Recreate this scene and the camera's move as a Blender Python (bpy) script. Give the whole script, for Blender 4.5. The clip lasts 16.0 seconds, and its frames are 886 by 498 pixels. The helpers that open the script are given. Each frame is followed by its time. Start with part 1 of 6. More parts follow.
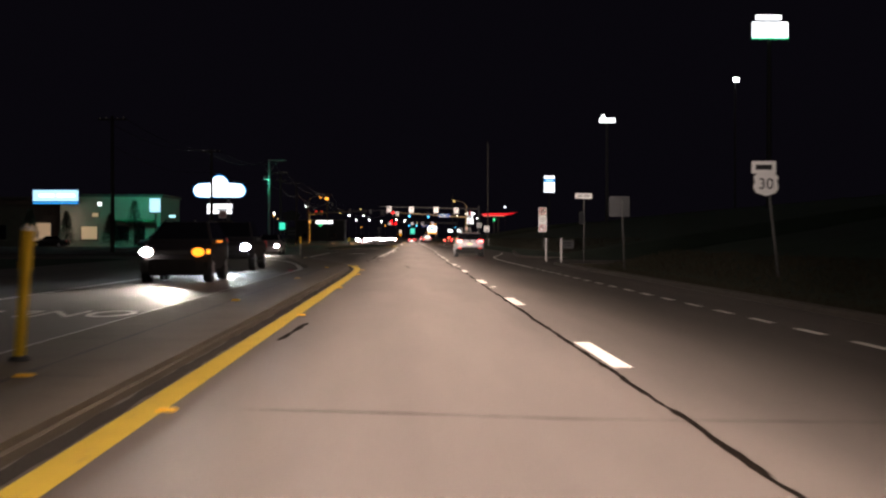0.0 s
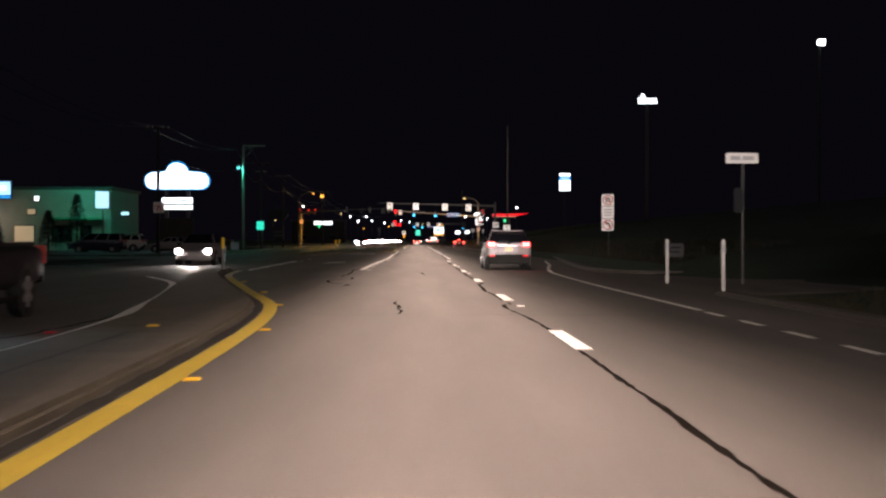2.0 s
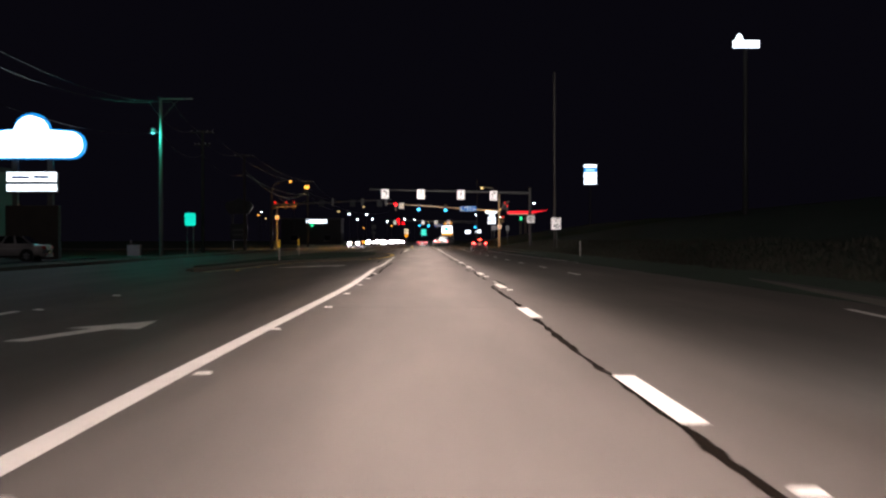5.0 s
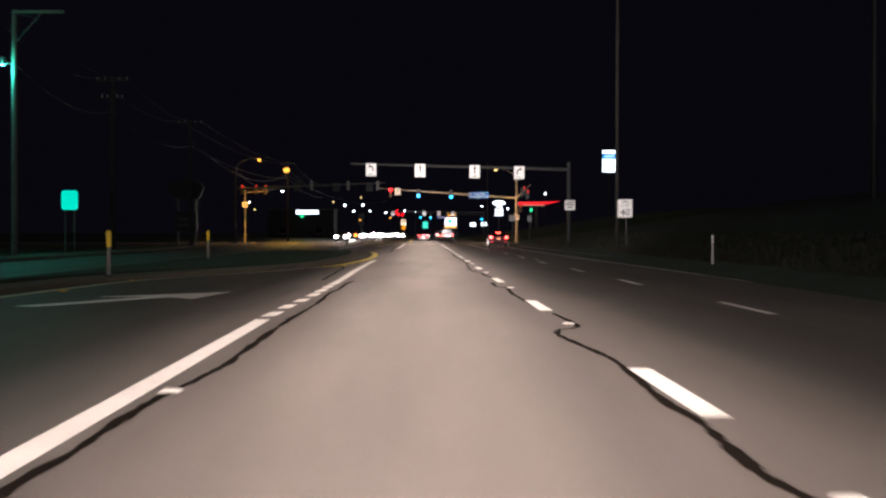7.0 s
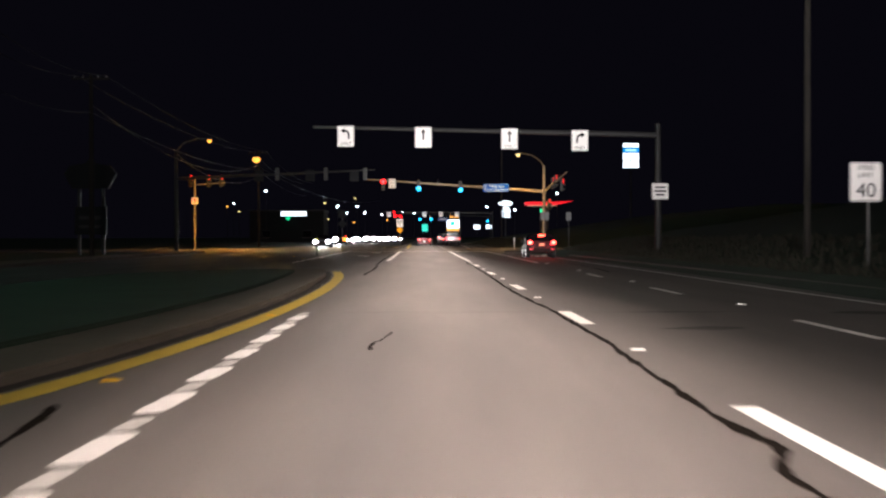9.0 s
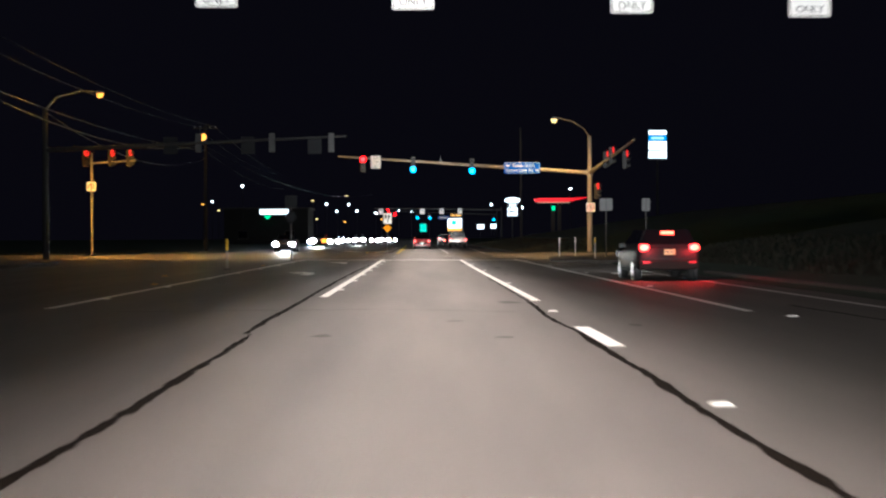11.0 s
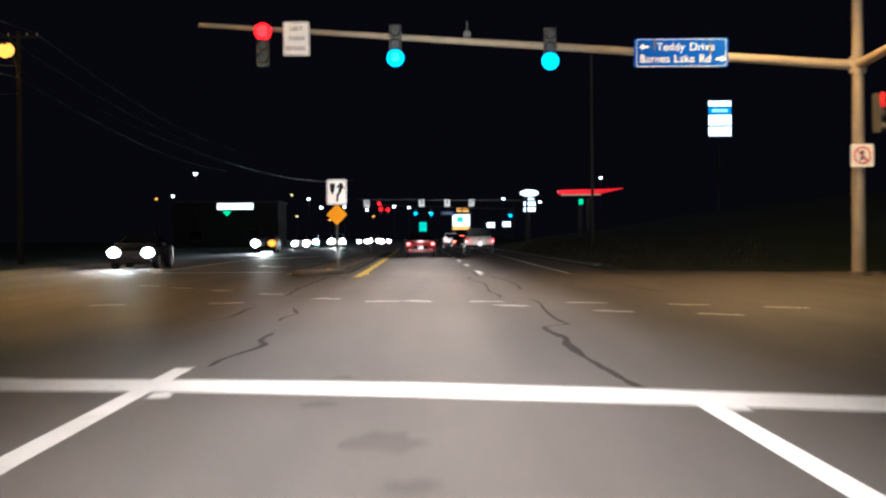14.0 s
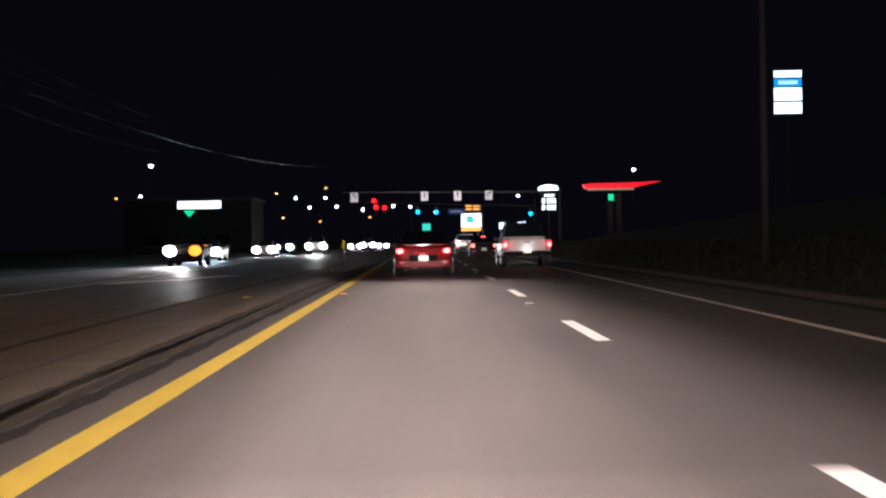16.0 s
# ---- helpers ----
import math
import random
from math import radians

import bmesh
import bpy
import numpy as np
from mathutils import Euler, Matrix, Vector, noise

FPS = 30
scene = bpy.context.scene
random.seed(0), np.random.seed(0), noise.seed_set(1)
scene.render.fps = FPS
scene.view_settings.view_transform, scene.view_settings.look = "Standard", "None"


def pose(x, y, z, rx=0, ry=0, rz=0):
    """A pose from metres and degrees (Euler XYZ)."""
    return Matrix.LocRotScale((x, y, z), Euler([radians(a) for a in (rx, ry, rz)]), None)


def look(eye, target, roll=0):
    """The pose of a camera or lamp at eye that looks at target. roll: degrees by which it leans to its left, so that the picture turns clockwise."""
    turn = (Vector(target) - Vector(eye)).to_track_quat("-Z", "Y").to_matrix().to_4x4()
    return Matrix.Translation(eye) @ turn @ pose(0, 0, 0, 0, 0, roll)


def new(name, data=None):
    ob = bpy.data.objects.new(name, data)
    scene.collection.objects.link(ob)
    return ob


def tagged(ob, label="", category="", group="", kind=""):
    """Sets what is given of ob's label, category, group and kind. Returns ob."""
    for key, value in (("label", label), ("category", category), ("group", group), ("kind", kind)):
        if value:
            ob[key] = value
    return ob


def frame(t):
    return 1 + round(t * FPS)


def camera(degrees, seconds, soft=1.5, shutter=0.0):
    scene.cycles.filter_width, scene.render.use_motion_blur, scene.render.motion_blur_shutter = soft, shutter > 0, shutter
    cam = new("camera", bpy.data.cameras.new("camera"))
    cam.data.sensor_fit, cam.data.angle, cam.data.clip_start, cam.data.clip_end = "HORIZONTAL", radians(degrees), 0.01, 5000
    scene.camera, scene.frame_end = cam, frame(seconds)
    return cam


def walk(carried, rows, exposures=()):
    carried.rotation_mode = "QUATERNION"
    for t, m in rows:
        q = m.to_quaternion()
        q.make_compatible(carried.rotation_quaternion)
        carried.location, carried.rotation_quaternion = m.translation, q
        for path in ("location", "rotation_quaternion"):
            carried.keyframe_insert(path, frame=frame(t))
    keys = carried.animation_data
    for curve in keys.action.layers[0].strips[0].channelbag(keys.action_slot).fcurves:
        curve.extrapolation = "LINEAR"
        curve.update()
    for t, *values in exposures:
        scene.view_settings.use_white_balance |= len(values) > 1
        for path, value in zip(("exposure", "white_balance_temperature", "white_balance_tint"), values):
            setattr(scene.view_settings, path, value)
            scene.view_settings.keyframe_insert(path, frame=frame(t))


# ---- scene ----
cam = camera(35.1, 16.0, soft=2.3, shutter=0.4)
PATH = [
    (0, (-0.124, -5.013, 1.222), (-0.077, -3.013, 1.206), 0.0),
    (0.5, (-0.057, 3.431, 1.178), (-0.011, 5.431, 1.162), 0.1),
    (1, (0.011, 11.887, 1.146), (0.054, 13.886, 1.133), 0.1),
    (1.5, (0.008, 20.746, 1.181), (0.049, 22.745, 1.169), 0.0),
    (2, (0.055, 29.572, 1.187), (0.094, 31.572, 1.174), 0.0),
    (2.5, (0.042, 38.229, 1.184), (0.079, 40.229, 1.171), -0.0),
    (3, (0.058, 46.687, 1.145), (0.092, 48.687, 1.132), -0.1),
    (3.5, (0.065, 55.805, 1.146), (0.098, 57.805, 1.133), -0.1),
    (4, (0.062, 65.742, 1.169), (0.093, 67.741, 1.156), -0.1),
    (4.2, (0.04, 69.503, 1.178), (0.071, 71.503, 1.166), -0.1),
    (6.5, (0.406, 113.462, 1.154), (0.435, 115.462, 1.135), -0.1),
    (7, (0.348, 123.293, 1.156), (0.376, 125.293, 1.134), 0.1),
    (7.5, (0.202, 133.359, 1.189), (0.229, 135.359, 1.167), -0.1),
    (8, (0.216, 142.926, 1.163), (0.241, 144.926, 1.143), -0.1),
    (8.5, (0.096, 153.022, 1.163), (0.123, 155.022, 1.143), -0.2),
    (9, (0.018, 162.421, 1.153), (0.048, 164.42, 1.136), -0.1),
    (9.2, (0.018, 166.337, 1.148), (0.047, 168.337, 1.131), -0.2),
    (11.3, (0.244, 208.734, 1.11), (0.277, 210.733, 1.095), -0.3),
    (11.5, (0.26, 212.388, 1.075), (0.292, 214.387, 1.062), -0.5),
    (12, (0.286, 222.604, 1.139), (0.318, 224.603, 1.124), -0.3),
    (12.5, (0.283, 233.078, 1.102), (0.316, 235.078, 1.089), -0.3),
    (13, (0.302, 244.041, 1.074), (0.335, 246.04, 1.062), -0.3),
    (13.5, (0.359, 254.4, 1.067), (0.39, 256.4, 1.054), -0.4),
    (14, (0.342, 264.723, 1.115), (0.374, 266.723, 1.1), -0.5),
    (14.5, (0.346, 274.447, 1.133), (0.377, 276.447, 1.12), -0.5),
    (15, (0.318, 284.762, 1.117), (0.347, 286.762, 1.105), -0.8),
    (15.5, (0.322, 295.414, 1.094), (0.35, 297.413, 1.083), -1.0),
    (16, (0.373, 306.176, 1.075), (0.4, 308.175, 1.065), -1.0),
]
walk(cam, [(t, look(eye, target, roll)) for t, eye, target, roll in PATH], [(0, 0, 6850, 18), (4, 0, 6280, 16), (9, 0, 6030, 12), (11.5, 0.12, 5550, 4), (12.5, 0.05, 5450, 3), (14, -0.1, 5400, 4), (14.5, -0.15, 5600, 8), (15, -0.07, 5750, 11), (16, -0.12, 5800, 16)])

# ---------------------------------------------------------------- night sky and a weak fill sun
world = bpy.data.worlds.new("night")
scene.world = world
world.use_nodes = True
bg = world.node_tree.nodes["Background"]
bg.inputs["Color"].default_value = (0.30, 0.26, 0.45, 1)
bg.inputs["Strength"].default_value = 0.008

# weak sun added as fill, shining along the driving direction
fill_sun = bpy.data.lights.new("fill_sun", "SUN")
fill_sun.energy, fill_sun.angle, fill_sun.color = 0.10, radians(3), (1.0, 0.90, 0.80)
new("fill_sun", fill_sun).matrix_world = look((0, -60, 36), (0.6, 0, 0))


def lamp(kind, name, at, watts, colour, radius=0.1, aim=None, cone=120, blend=0.6):
    """A lamp: street lamp, headlight or sign of the place, or an added fill."""
    data = bpy.data.lights.new(name, kind)
    data.energy, data.color, data.shadow_soft_size = watts, colour, radius
    ob = new(name, data)
    if kind == "SPOT":
        data.spot_size, data.spot_blend = radians(cone), blend
        ob.matrix_world = look(at, aim)
    else:
        ob.location = at
    return ob


# unseen fill strips hung over the lane, imitating a travelling headlight pool
lane_fill = bpy.data.lights.new("lane_fill_strip", "AREA")
lane_fill.shape, lane_fill.size, lane_fill.size_y = "RECTANGLE", 1.6, 360.0
lane_fill.energy, lane_fill.color, lane_fill.spread = 13700, (1.0, 0.81, 0.68), radians(60)
new("lane_fill_strip", lane_fill).matrix_world = pose(0.42, 165.0, 5.9)
# wider, weaker fill strips added for the sides of the lane
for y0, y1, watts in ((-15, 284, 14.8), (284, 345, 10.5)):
    spill = bpy.data.lights.new("lane_fill_spill", "AREA")
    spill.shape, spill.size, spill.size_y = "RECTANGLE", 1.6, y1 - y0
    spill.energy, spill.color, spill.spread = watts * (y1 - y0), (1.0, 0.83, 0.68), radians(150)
    new("lane_fill_spill", spill).matrix_world = pose(1.1, (y0 + y1) / 2, 5.9)
# unseen spots added along the lane to brighten cars and sign faces
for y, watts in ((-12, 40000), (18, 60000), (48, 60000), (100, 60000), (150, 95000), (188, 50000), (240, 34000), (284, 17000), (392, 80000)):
    lamp("SPOT", "fill_spot", (0.15, y, 1.1), watts, (1.0, 0.90, 0.82), 0.0, (3.2 if y == 150 else 2.0, y + 40, 6.6), 30, 1.0)

SODIUM, WARM, COOL, MERCURY = (1.0, 0.46, 0.08), (1.0, 0.82, 0.6), (0.75, 0.88, 1.0), (0.08, 1.0, 0.70)
# the hoods of the street lamps throw their light down, and a little leaks out sideways
for at, aim, watts, colour, cone in (((-20.33, 335.1, 10.4), (-15, 324, 0), 11000, SODIUM, 112), ((-18.7, 286.3, 9.45), (-13, 295, 0), 15000, SODIUM, 132),
                                     ((9.44, 299.5, 8.95), (9.4, 299.0, 0), 3500, (1.0, 0.56, 0.20), 150)):
    lamp("SPOT", "sodium_light", at, watts, colour, 0.2, aim, cone, 0.5)
    lamp("POINT", "sodium_leak", at, watts * 0.03, colour, 0.2)
lamp("POINT", "mercury_light", (-20.6, 193.0, 9.3), 650, MERCURY, 0.2)
lamp("POINT", "mercury_light", (-36.5, 185.2, 6.2), 600, MERCURY, 0.2)
lamp("POINT", "entrance_light", (-47.0, 187.5, 3.4), 110, (1.0, 0.85, 0.65), 0.2)


# ---------------------------------------------------------------- materials
def material(name, colour, rough=0.7, metal=0.0, spread=0.25, scale=6.0, bump=0.0, fine=60.0, coat=0.0):
    m = bpy.data.materials.new(name)
    m.use_nodes = True
    nt = m.node_tree
    b = nt.nodes["Principled BSDF"]
    b.inputs["Roughness"].default_value = rough
    b.inputs["Metallic"].default_value = metal
    b.inputs["Coat Weight"].default_value = coat
    co = nt.nodes.new("ShaderNodeTexCoord")
    big, small = nt.nodes.new("ShaderNodeTexNoise"), nt.nodes.new("ShaderNodeTexNoise")
    big.inputs["Scale"].default_value, big.inputs["Detail"].default_value = scale, 5
    small.inputs["Scale"].default_value, small.inputs["Detail"].default_value = fine, 3
    for n in (big, small):
        nt.links.new(co.outputs["Object"], n.inputs["Vector"])
    add = nt.nodes.new("ShaderNodeMath")
    add.operation = "ADD"
    nt.links.new(big.outputs["Fac"], add.inputs[0])
    nt.links.new(small.outputs["Fac"], add.inputs[1])
    ramp = nt.nodes.new("ShaderNodeMapRange")
    ramp.inputs["From Min"].default_value, ramp.inputs["From Max"].default_value = 0.6, 1.4
    ramp.inputs["To Min"].default_value, ramp.inputs["To Max"].default_value = 1 - spread, 1 + spread
    nt.links.new(add.outputs[0], ramp.inputs["Value"])
    mix = nt.nodes.new("ShaderNodeVectorMath")
    mix.operation = "SCALE"
    mix.inputs[0].default_value = colour
    nt.links.new(ramp.outputs["Result"], mix.inputs["Scale"])
    nt.links.new(mix.outputs[0], b.inputs["Base Color"])
    if bump:
        bp = nt.nodes.new("ShaderNodeBump")
        bp.inputs["Strength"].default_value, bp.inputs["Distance"].default_value = bump, 0.01
        nt.links.new(small.outputs["Fac"], bp.inputs["Height"])
        nt.links.new(bp.outputs["Normal"], b.inputs["Normal"])
    return m


def glowing(name, colour, strength):
    m = bpy.data.materials.new(name)
    m.use_nodes = True
    b = m.node_tree.nodes["Principled BSDF"]
    b.inputs["Base Color"].default_value = (*[c * 0.5 for c in colour], 1)
    b.inputs["Emission Color"].default_value = (*colour, 1)
    b.inputs["Emission Strength"].default_value = strength
    b.inputs["Roughness"].default_value = 0.3
    return m


def road_material():
    """Worn grey-brown asphalt: fine aggregate, wheel tracks polished by traffic, oil-dark patches."""
    m = material("asphalt", (0.115, 0.102, 0.092), 0.64, 0, 0.3, 0.5, 0.5, 45)
    nt = m.node_tree
    b = nt.nodes["Principled BSDF"]
    src = b.inputs["Base Color"].links[0].from_socket
    co = nt.nodes.new("ShaderNodeTexCoord")
    mp = nt.nodes.new("ShaderNodeMapping")
    mp.inputs["Scale"].default_value = (0.9, 0.05, 1)
    nt.links.new(co.outputs["Object"], mp.inputs["Vector"])
    n = nt.nodes.new("ShaderNodeTexNoise")
    n.inputs["Scale"].default_value, n.inputs["Detail"].default_value = 1.0, 4
    nt.links.new(mp.outputs["Vector"], n.inputs["Vector"])
    stretch = nt.nodes.new("ShaderNodeMapping")
    stretch.inputs["Scale"].default_value = (1.6, 0.22, 1)
    nt.links.new(co.outputs["Object"], stretch.inputs["Vector"])
    blotch = next(k for k in nt.nodes if k.bl_idname == "ShaderNodeTexNoise")
    nt.links.new(stretch.outputs["Vector"], blotch.inputs["Vector"])
    grit = nt.nodes.new("ShaderNodeTexNoise")
    grit.inputs["Scale"].default_value, grit.inputs["Detail"].default_value = 160, 2
    nt.links.new(co.outputs["Object"], grit.inputs["Vector"])
    r = nt.nodes.new("ShaderNodeMapRange")
    r.inputs["From Min"].default_value, r.inputs["From Max"].default_value = 0.3, 0.7
    r.inputs["To Min"].default_value, r.inputs["To Max"].default_value = 0.76, 1.14
    nt.links.new(n.outputs["Fac"], r.inputs["Value"])
    r2 = nt.nodes.new("ShaderNodeMapRange")
    r2.inputs["From Min"].default_value, r2.inputs["From Max"].default_value = 0.3, 0.7
    r2.inputs["To Min"].default_value, r2.inputs["To Max"].default_value = 0.85, 1.15
    nt.links.new(grit.outputs["Fac"], r2.inputs["Value"])
    mul = nt.nodes.new("ShaderNodeMath")
    mul.operation = "MULTIPLY"
    nt.links.new(r.outputs["Result"], mul.inputs[0])
    nt.links.new(r2.outputs["Result"], mul.inputs[1])
    s = nt.nodes.new("ShaderNodeVectorMath")
    s.operation = "SCALE"
    nt.links.new(src, s.inputs[0])
    # a band of oil drips down the middle of the lane
    geo = nt.nodes.new("ShaderNodeSeparateXYZ")
    nt.links.new(co.outputs["Object"], geo.inputs[0])

    def maths(kind, a, b=0.0):
        k = nt.nodes.new("ShaderNodeMath")
        k.operation = kind
        for i, v in enumerate((a, b)):
            if isinstance(v, float):
                k.inputs[i].default_value = v
            else:
                nt.links.new(v, k.inputs[i])
        return k.outputs[0]

    def ranged(value, a, b, c, d):
        k = nt.nodes.new("ShaderNodeMapRange")
        nt.links.new(value, k.inputs["Value"])
        for key, v in zip(("From Min", "From Max", "To Min", "To Max"), (a, b, c, d)):
            k.inputs[key].default_value = v
        return k.outputs["Result"]

    drip = nt.nodes.new("ShaderNodeTexNoise")
    drip.inputs["Scale"].default_value, drip.inputs["Detail"].default_value = 0.8, 5
    long = nt.nodes.new("ShaderNodeMapping")
    long.inputs["Scale"].default_value = (2.2, 0.12, 1)
    nt.links.new(co.outputs["Object"], long.inputs["Vector"])
    nt.links.new(long.outputs["Vector"], drip.inputs["Vector"])
    lane = maths("ABSOLUTE", maths("SUBTRACT", geo.outputs["X"], 0.3))
    band = maths("MULTIPLY", ranged(lane, 0.1, 0.75, 1.0, 0.0), ranged(drip.outputs["Fac"], 0.40, 0.75, 0.0, 0.07))
    # darker past the crossroads: paving change plus headlight falloff put into the colour
    past_crossing = ranged(geo.outputs["Y"], 312.4, 312.7, 1.0, 0.80)
    total = maths("MULTIPLY", maths("MULTIPLY", mul.outputs[0], past_crossing), maths("SUBTRACT", 1.0, band))
    nt.links.new(total, s.inputs["Scale"])
    nt.links.new(s.outputs[0], b.inputs["Base Color"])
    return m


def worn_paint(name, colour, wear=0.22):
    """Road paint worn through to the asphalt in specks and scuffs."""
    m = material(name, colour, 0.65, 0, 0.12, 2.0, 0.4, 70)
    nt = m.node_tree
    b = nt.nodes["Principled BSDF"]
    src = b.inputs["Base Color"].links[0].from_socket
    geo = nt.nodes.new("ShaderNodeNewGeometry")
    mp = nt.nodes.new("ShaderNodeMapping")
    mp.inputs["Scale"].default_value = (1.0, 0.3, 1.0)
    nt.links.new(geo.outputs["Position"], mp.inputs["Vector"])
    n = nt.nodes.new("ShaderNodeTexNoise")
    n.inputs["Scale"].default_value, n.inputs["Detail"].default_value, n.inputs["Roughness"].default_value = 9.0, 8, 0.75
    nt.links.new(mp.outputs["Vector"], n.inputs["Vector"])
    r = nt.nodes.new("ShaderNodeMapRange")
    r.inputs["From Min"].default_value, r.inputs["From Max"].default_value = 0.58 - wear * 0.2, 0.72 - wear * 0.2
    r.inputs["To Min"].default_value, r.inputs["To Max"].default_value = 0.0, 0.35
    nt.links.new(n.outputs["Fac"], r.inputs["Value"])
    mix = nt.nodes.new("ShaderNodeMix")
    mix.data_type = "RGBA"
    nt.links.new(r.outputs["Result"], mix.inputs[0])
    nt.links.new(src, mix.inputs[6])
    mix.inputs[7].default_value = (0.12, 0.107, 0.096, 1)
    nt.links.new(mix.outputs[2], b.inputs["Base Color"])
    return m


ASPHALT = road_material()
LOT = material("parking_asphalt", (0.06, 0.058, 0.055), 0.9, 0, 0.25, 0.5, 0.4)
CONCRETE = material("concrete", (0.125, 0.104, 0.079), 0.9, 0, 0.22, 1.2, 0.4, 40)
PADCONCRETE = material("pale_concrete", (0.235, 0.20, 0.155), 0.9, 0, 0.22, 1.2, 0.4, 40)
KERB = material("kerb_concrete", (0.088, 0.076, 0.066), 0.9, 0, 0.3, 2.0, 0.4, 40)
MIDTAR = material("weathered_tar_sealant", (0.022, 0.018, 0.015), 0.9, 0, 0.35, 4.0, 0.2)
TAR = material("tar_sealant", (0.009, 0.0065, 0.005), 0.95, 0, 0.3, 3.0, 0.2)
DIRTSHADE = material("gutter_dirt_kerb_shade", (0.028, 0.024, 0.02), 0.95, 0, 0.45, 5.0, 0.5)
OLDTAR = material("faded_tar_sealant", (0.039, 0.033, 0.028), 0.9, 0, 0.35, 4.0, 0.2)
STAIN = material("oil_stain", (0.052, 0.046, 0.041), 0.8, 0, 0.3, 2.0, 0.3)
FAINTSTAIN = material("faint_oil_stain", (0.086, 0.076, 0.068), 0.8, 0, 0.3, 2.0, 0.3)
TAR.node_tree.nodes["Principled BSDF"].inputs["Specular IOR Level"].default_value = 0.03
WHITE = worn_paint("white_road_paint", (0.88, 0.86, 0.82), 0.08)
YELLOW = worn_paint("yellow_road_paint", (0.57, 0.41, 0.045), 0.16)
WORNWHITE = worn_paint("worn_white_road_paint", (0.60, 0.585, 0.55), 0.4)
PALEYELLOW = worn_paint("pale_worn_yellow_paint", (0.62, 0.53, 0.34), 0.3)
FADED = worn_paint("faded_road_paint", (0.34, 0.325, 0.30), 0.6)
JOINTDARK = material("tarred_road_joint", (0.044, 0.038, 0.033), 0.9, 0, 0.4, 3.0)
JOINT = material("road_joint", (0.072, 0.065, 0.058), 0.9, 0, 0.4, 3.0)
# unlit steel coloured near black, so poles sink into the night
DARKSTEEL = material("night_dark_steel", (0.016, 0.016, 0.017), 0.6, 0.2, 0.15, 3.0)
GRASS = material("grass", (0.016, 0.038, 0.018), 0.95, 0, 0.5, 0.6, 0.8, 25)
BLADES = material("dry_grass_blades", (0.046, 0.040, 0.023), 0.9, 0, 0.4, 2.0)
# the same grass toned down where the verge lies unlit
SHADEDBLADES = material("shaded_grass_blades", (0.026, 0.024, 0.014), 0.9, 0, 0.4, 2.0)
GALV = material("galvanised_steel", (0.09, 0.09, 0.088), 0.55, 0.4, 0.15, 4.0, 0.1)
TANPAINT = material("tan_painted_steel", (0.26, 0.21, 0.145), 0.55, 0.1, 0.15, 4.0, 0.1)
# pole wood darkened so that unlit poles fade into the night
WOOD = material("weathered_pole_wood", (0.017, 0.014, 0.011), 0.9, 0, 0.3, 3.0, 0.5, 30)
SIGNWHITE = material("white_sign_sheeting", (0.82, 0.80, 0.78), 0.45, 0, 0.05, 3.0)
SIGNBACK = material("bare_sign_back", (0.018, 0.019, 0.021), 0.7, 0.0, 0.12, 4.0)
# lighter and dimmer copies of the sign back, for well lit and poorly lit signs
BAREMETAL = material("lit_bare_sign_back", (0.17, 0.17, 0.175), 0.6, 0.2, 0.12, 4.0)
DIMMEDPANEL = material("dimmed_sign_panel", (0.05, 0.05, 0.052), 0.7, 0.1, 0.15, 4.0)
SIGNBLUE = material("blue_sign_sheeting", (0.001, 0.07, 0.42), 0.7, 0, 0.05, 3.0)
SIGNYELLOW = material("yellow_sign_sheeting", (0.78, 0.32, 0.002), 0.45, 0, 0.05, 3.0)
GREYPRINT = material("grey_sign_print", (0.42, 0.42, 0.42), 0.6, 0, 0.1, 5.0)
SIGNRED = material("red_sign_ink", (0.55, 0.05, 0.04), 0.5, 0, 0.1, 3.0)
SIGNGREEN = material("green_sign_sheeting", (0.01, 0.24, 0.14), 0.45, 0, 0.05, 3.0)
for m in (SIGNBLUE, SIGNBACK, SIGNGREEN):
    m.node_tree.nodes["Principled BSDF"].inputs["Specular IOR Level"].default_value = 0.1
BLACK = material("black_plastic", (0.012, 0.012, 0.013), 0.55, 0, 0.2, 5.0)
INK = material("black_sign_ink", (0.012, 0.012, 0.012), 0.6, 0, 0.1, 5.0)
for m in (INK, SIGNYELLOW):
    m.node_tree.nodes["Principled BSDF"].inputs["Specular IOR Level"].default_value = 0.02
HOUSING = material("dark_signal_housing", (0.026, 0.02, 0.01), 0.5, 0, 0.12, 4.0)
RUBBER = material("tyre_rubber", (0.018, 0.018, 0.018), 0.85, 0, 0.25, 8.0)
ALLOY = material("alloy_wheel", (0.5, 0.5, 0.52), 0.35, 0.8, 0.1, 6.0)
CHROME = material("chrome", (0.7, 0.7, 0.72), 0.15, 1.0, 0.05, 6.0)
DARKGLASS = material("tinted_glass", (0.006, 0.006, 0.008), 0.06, 0, 0.1, 1.0, coat=0.6)
PLATE = material("licence_plate", (0.80, 0.66, 0.30), 0.5, 0, 0.05, 10.0)
PLATEWHITE = material("licence_plate_white", (0.80, 0.78, 0.74), 0.5, 0, 0.05, 10.0)
STUCCO = material("cream_stucco", (0.27, 0.25, 0.22), 0.9, 0, 0.12, 0.8, 0.3)
DARKWALL = material("dark_brick_wall", (0.05, 0.04, 0.035), 0.9, 0, 0.25, 1.2, 0.4)
# wall colour dropped to near black to stand in for night darkness
NIGHTWALL = material("night_dark_wall", (0.010, 0.010, 0.011), 0.9, 0, 0.25, 1.2, 0.4)
ROOFM = material("dark_roof", (0.04, 0.04, 0.04), 0.9, 0, 0.3, 2.0)
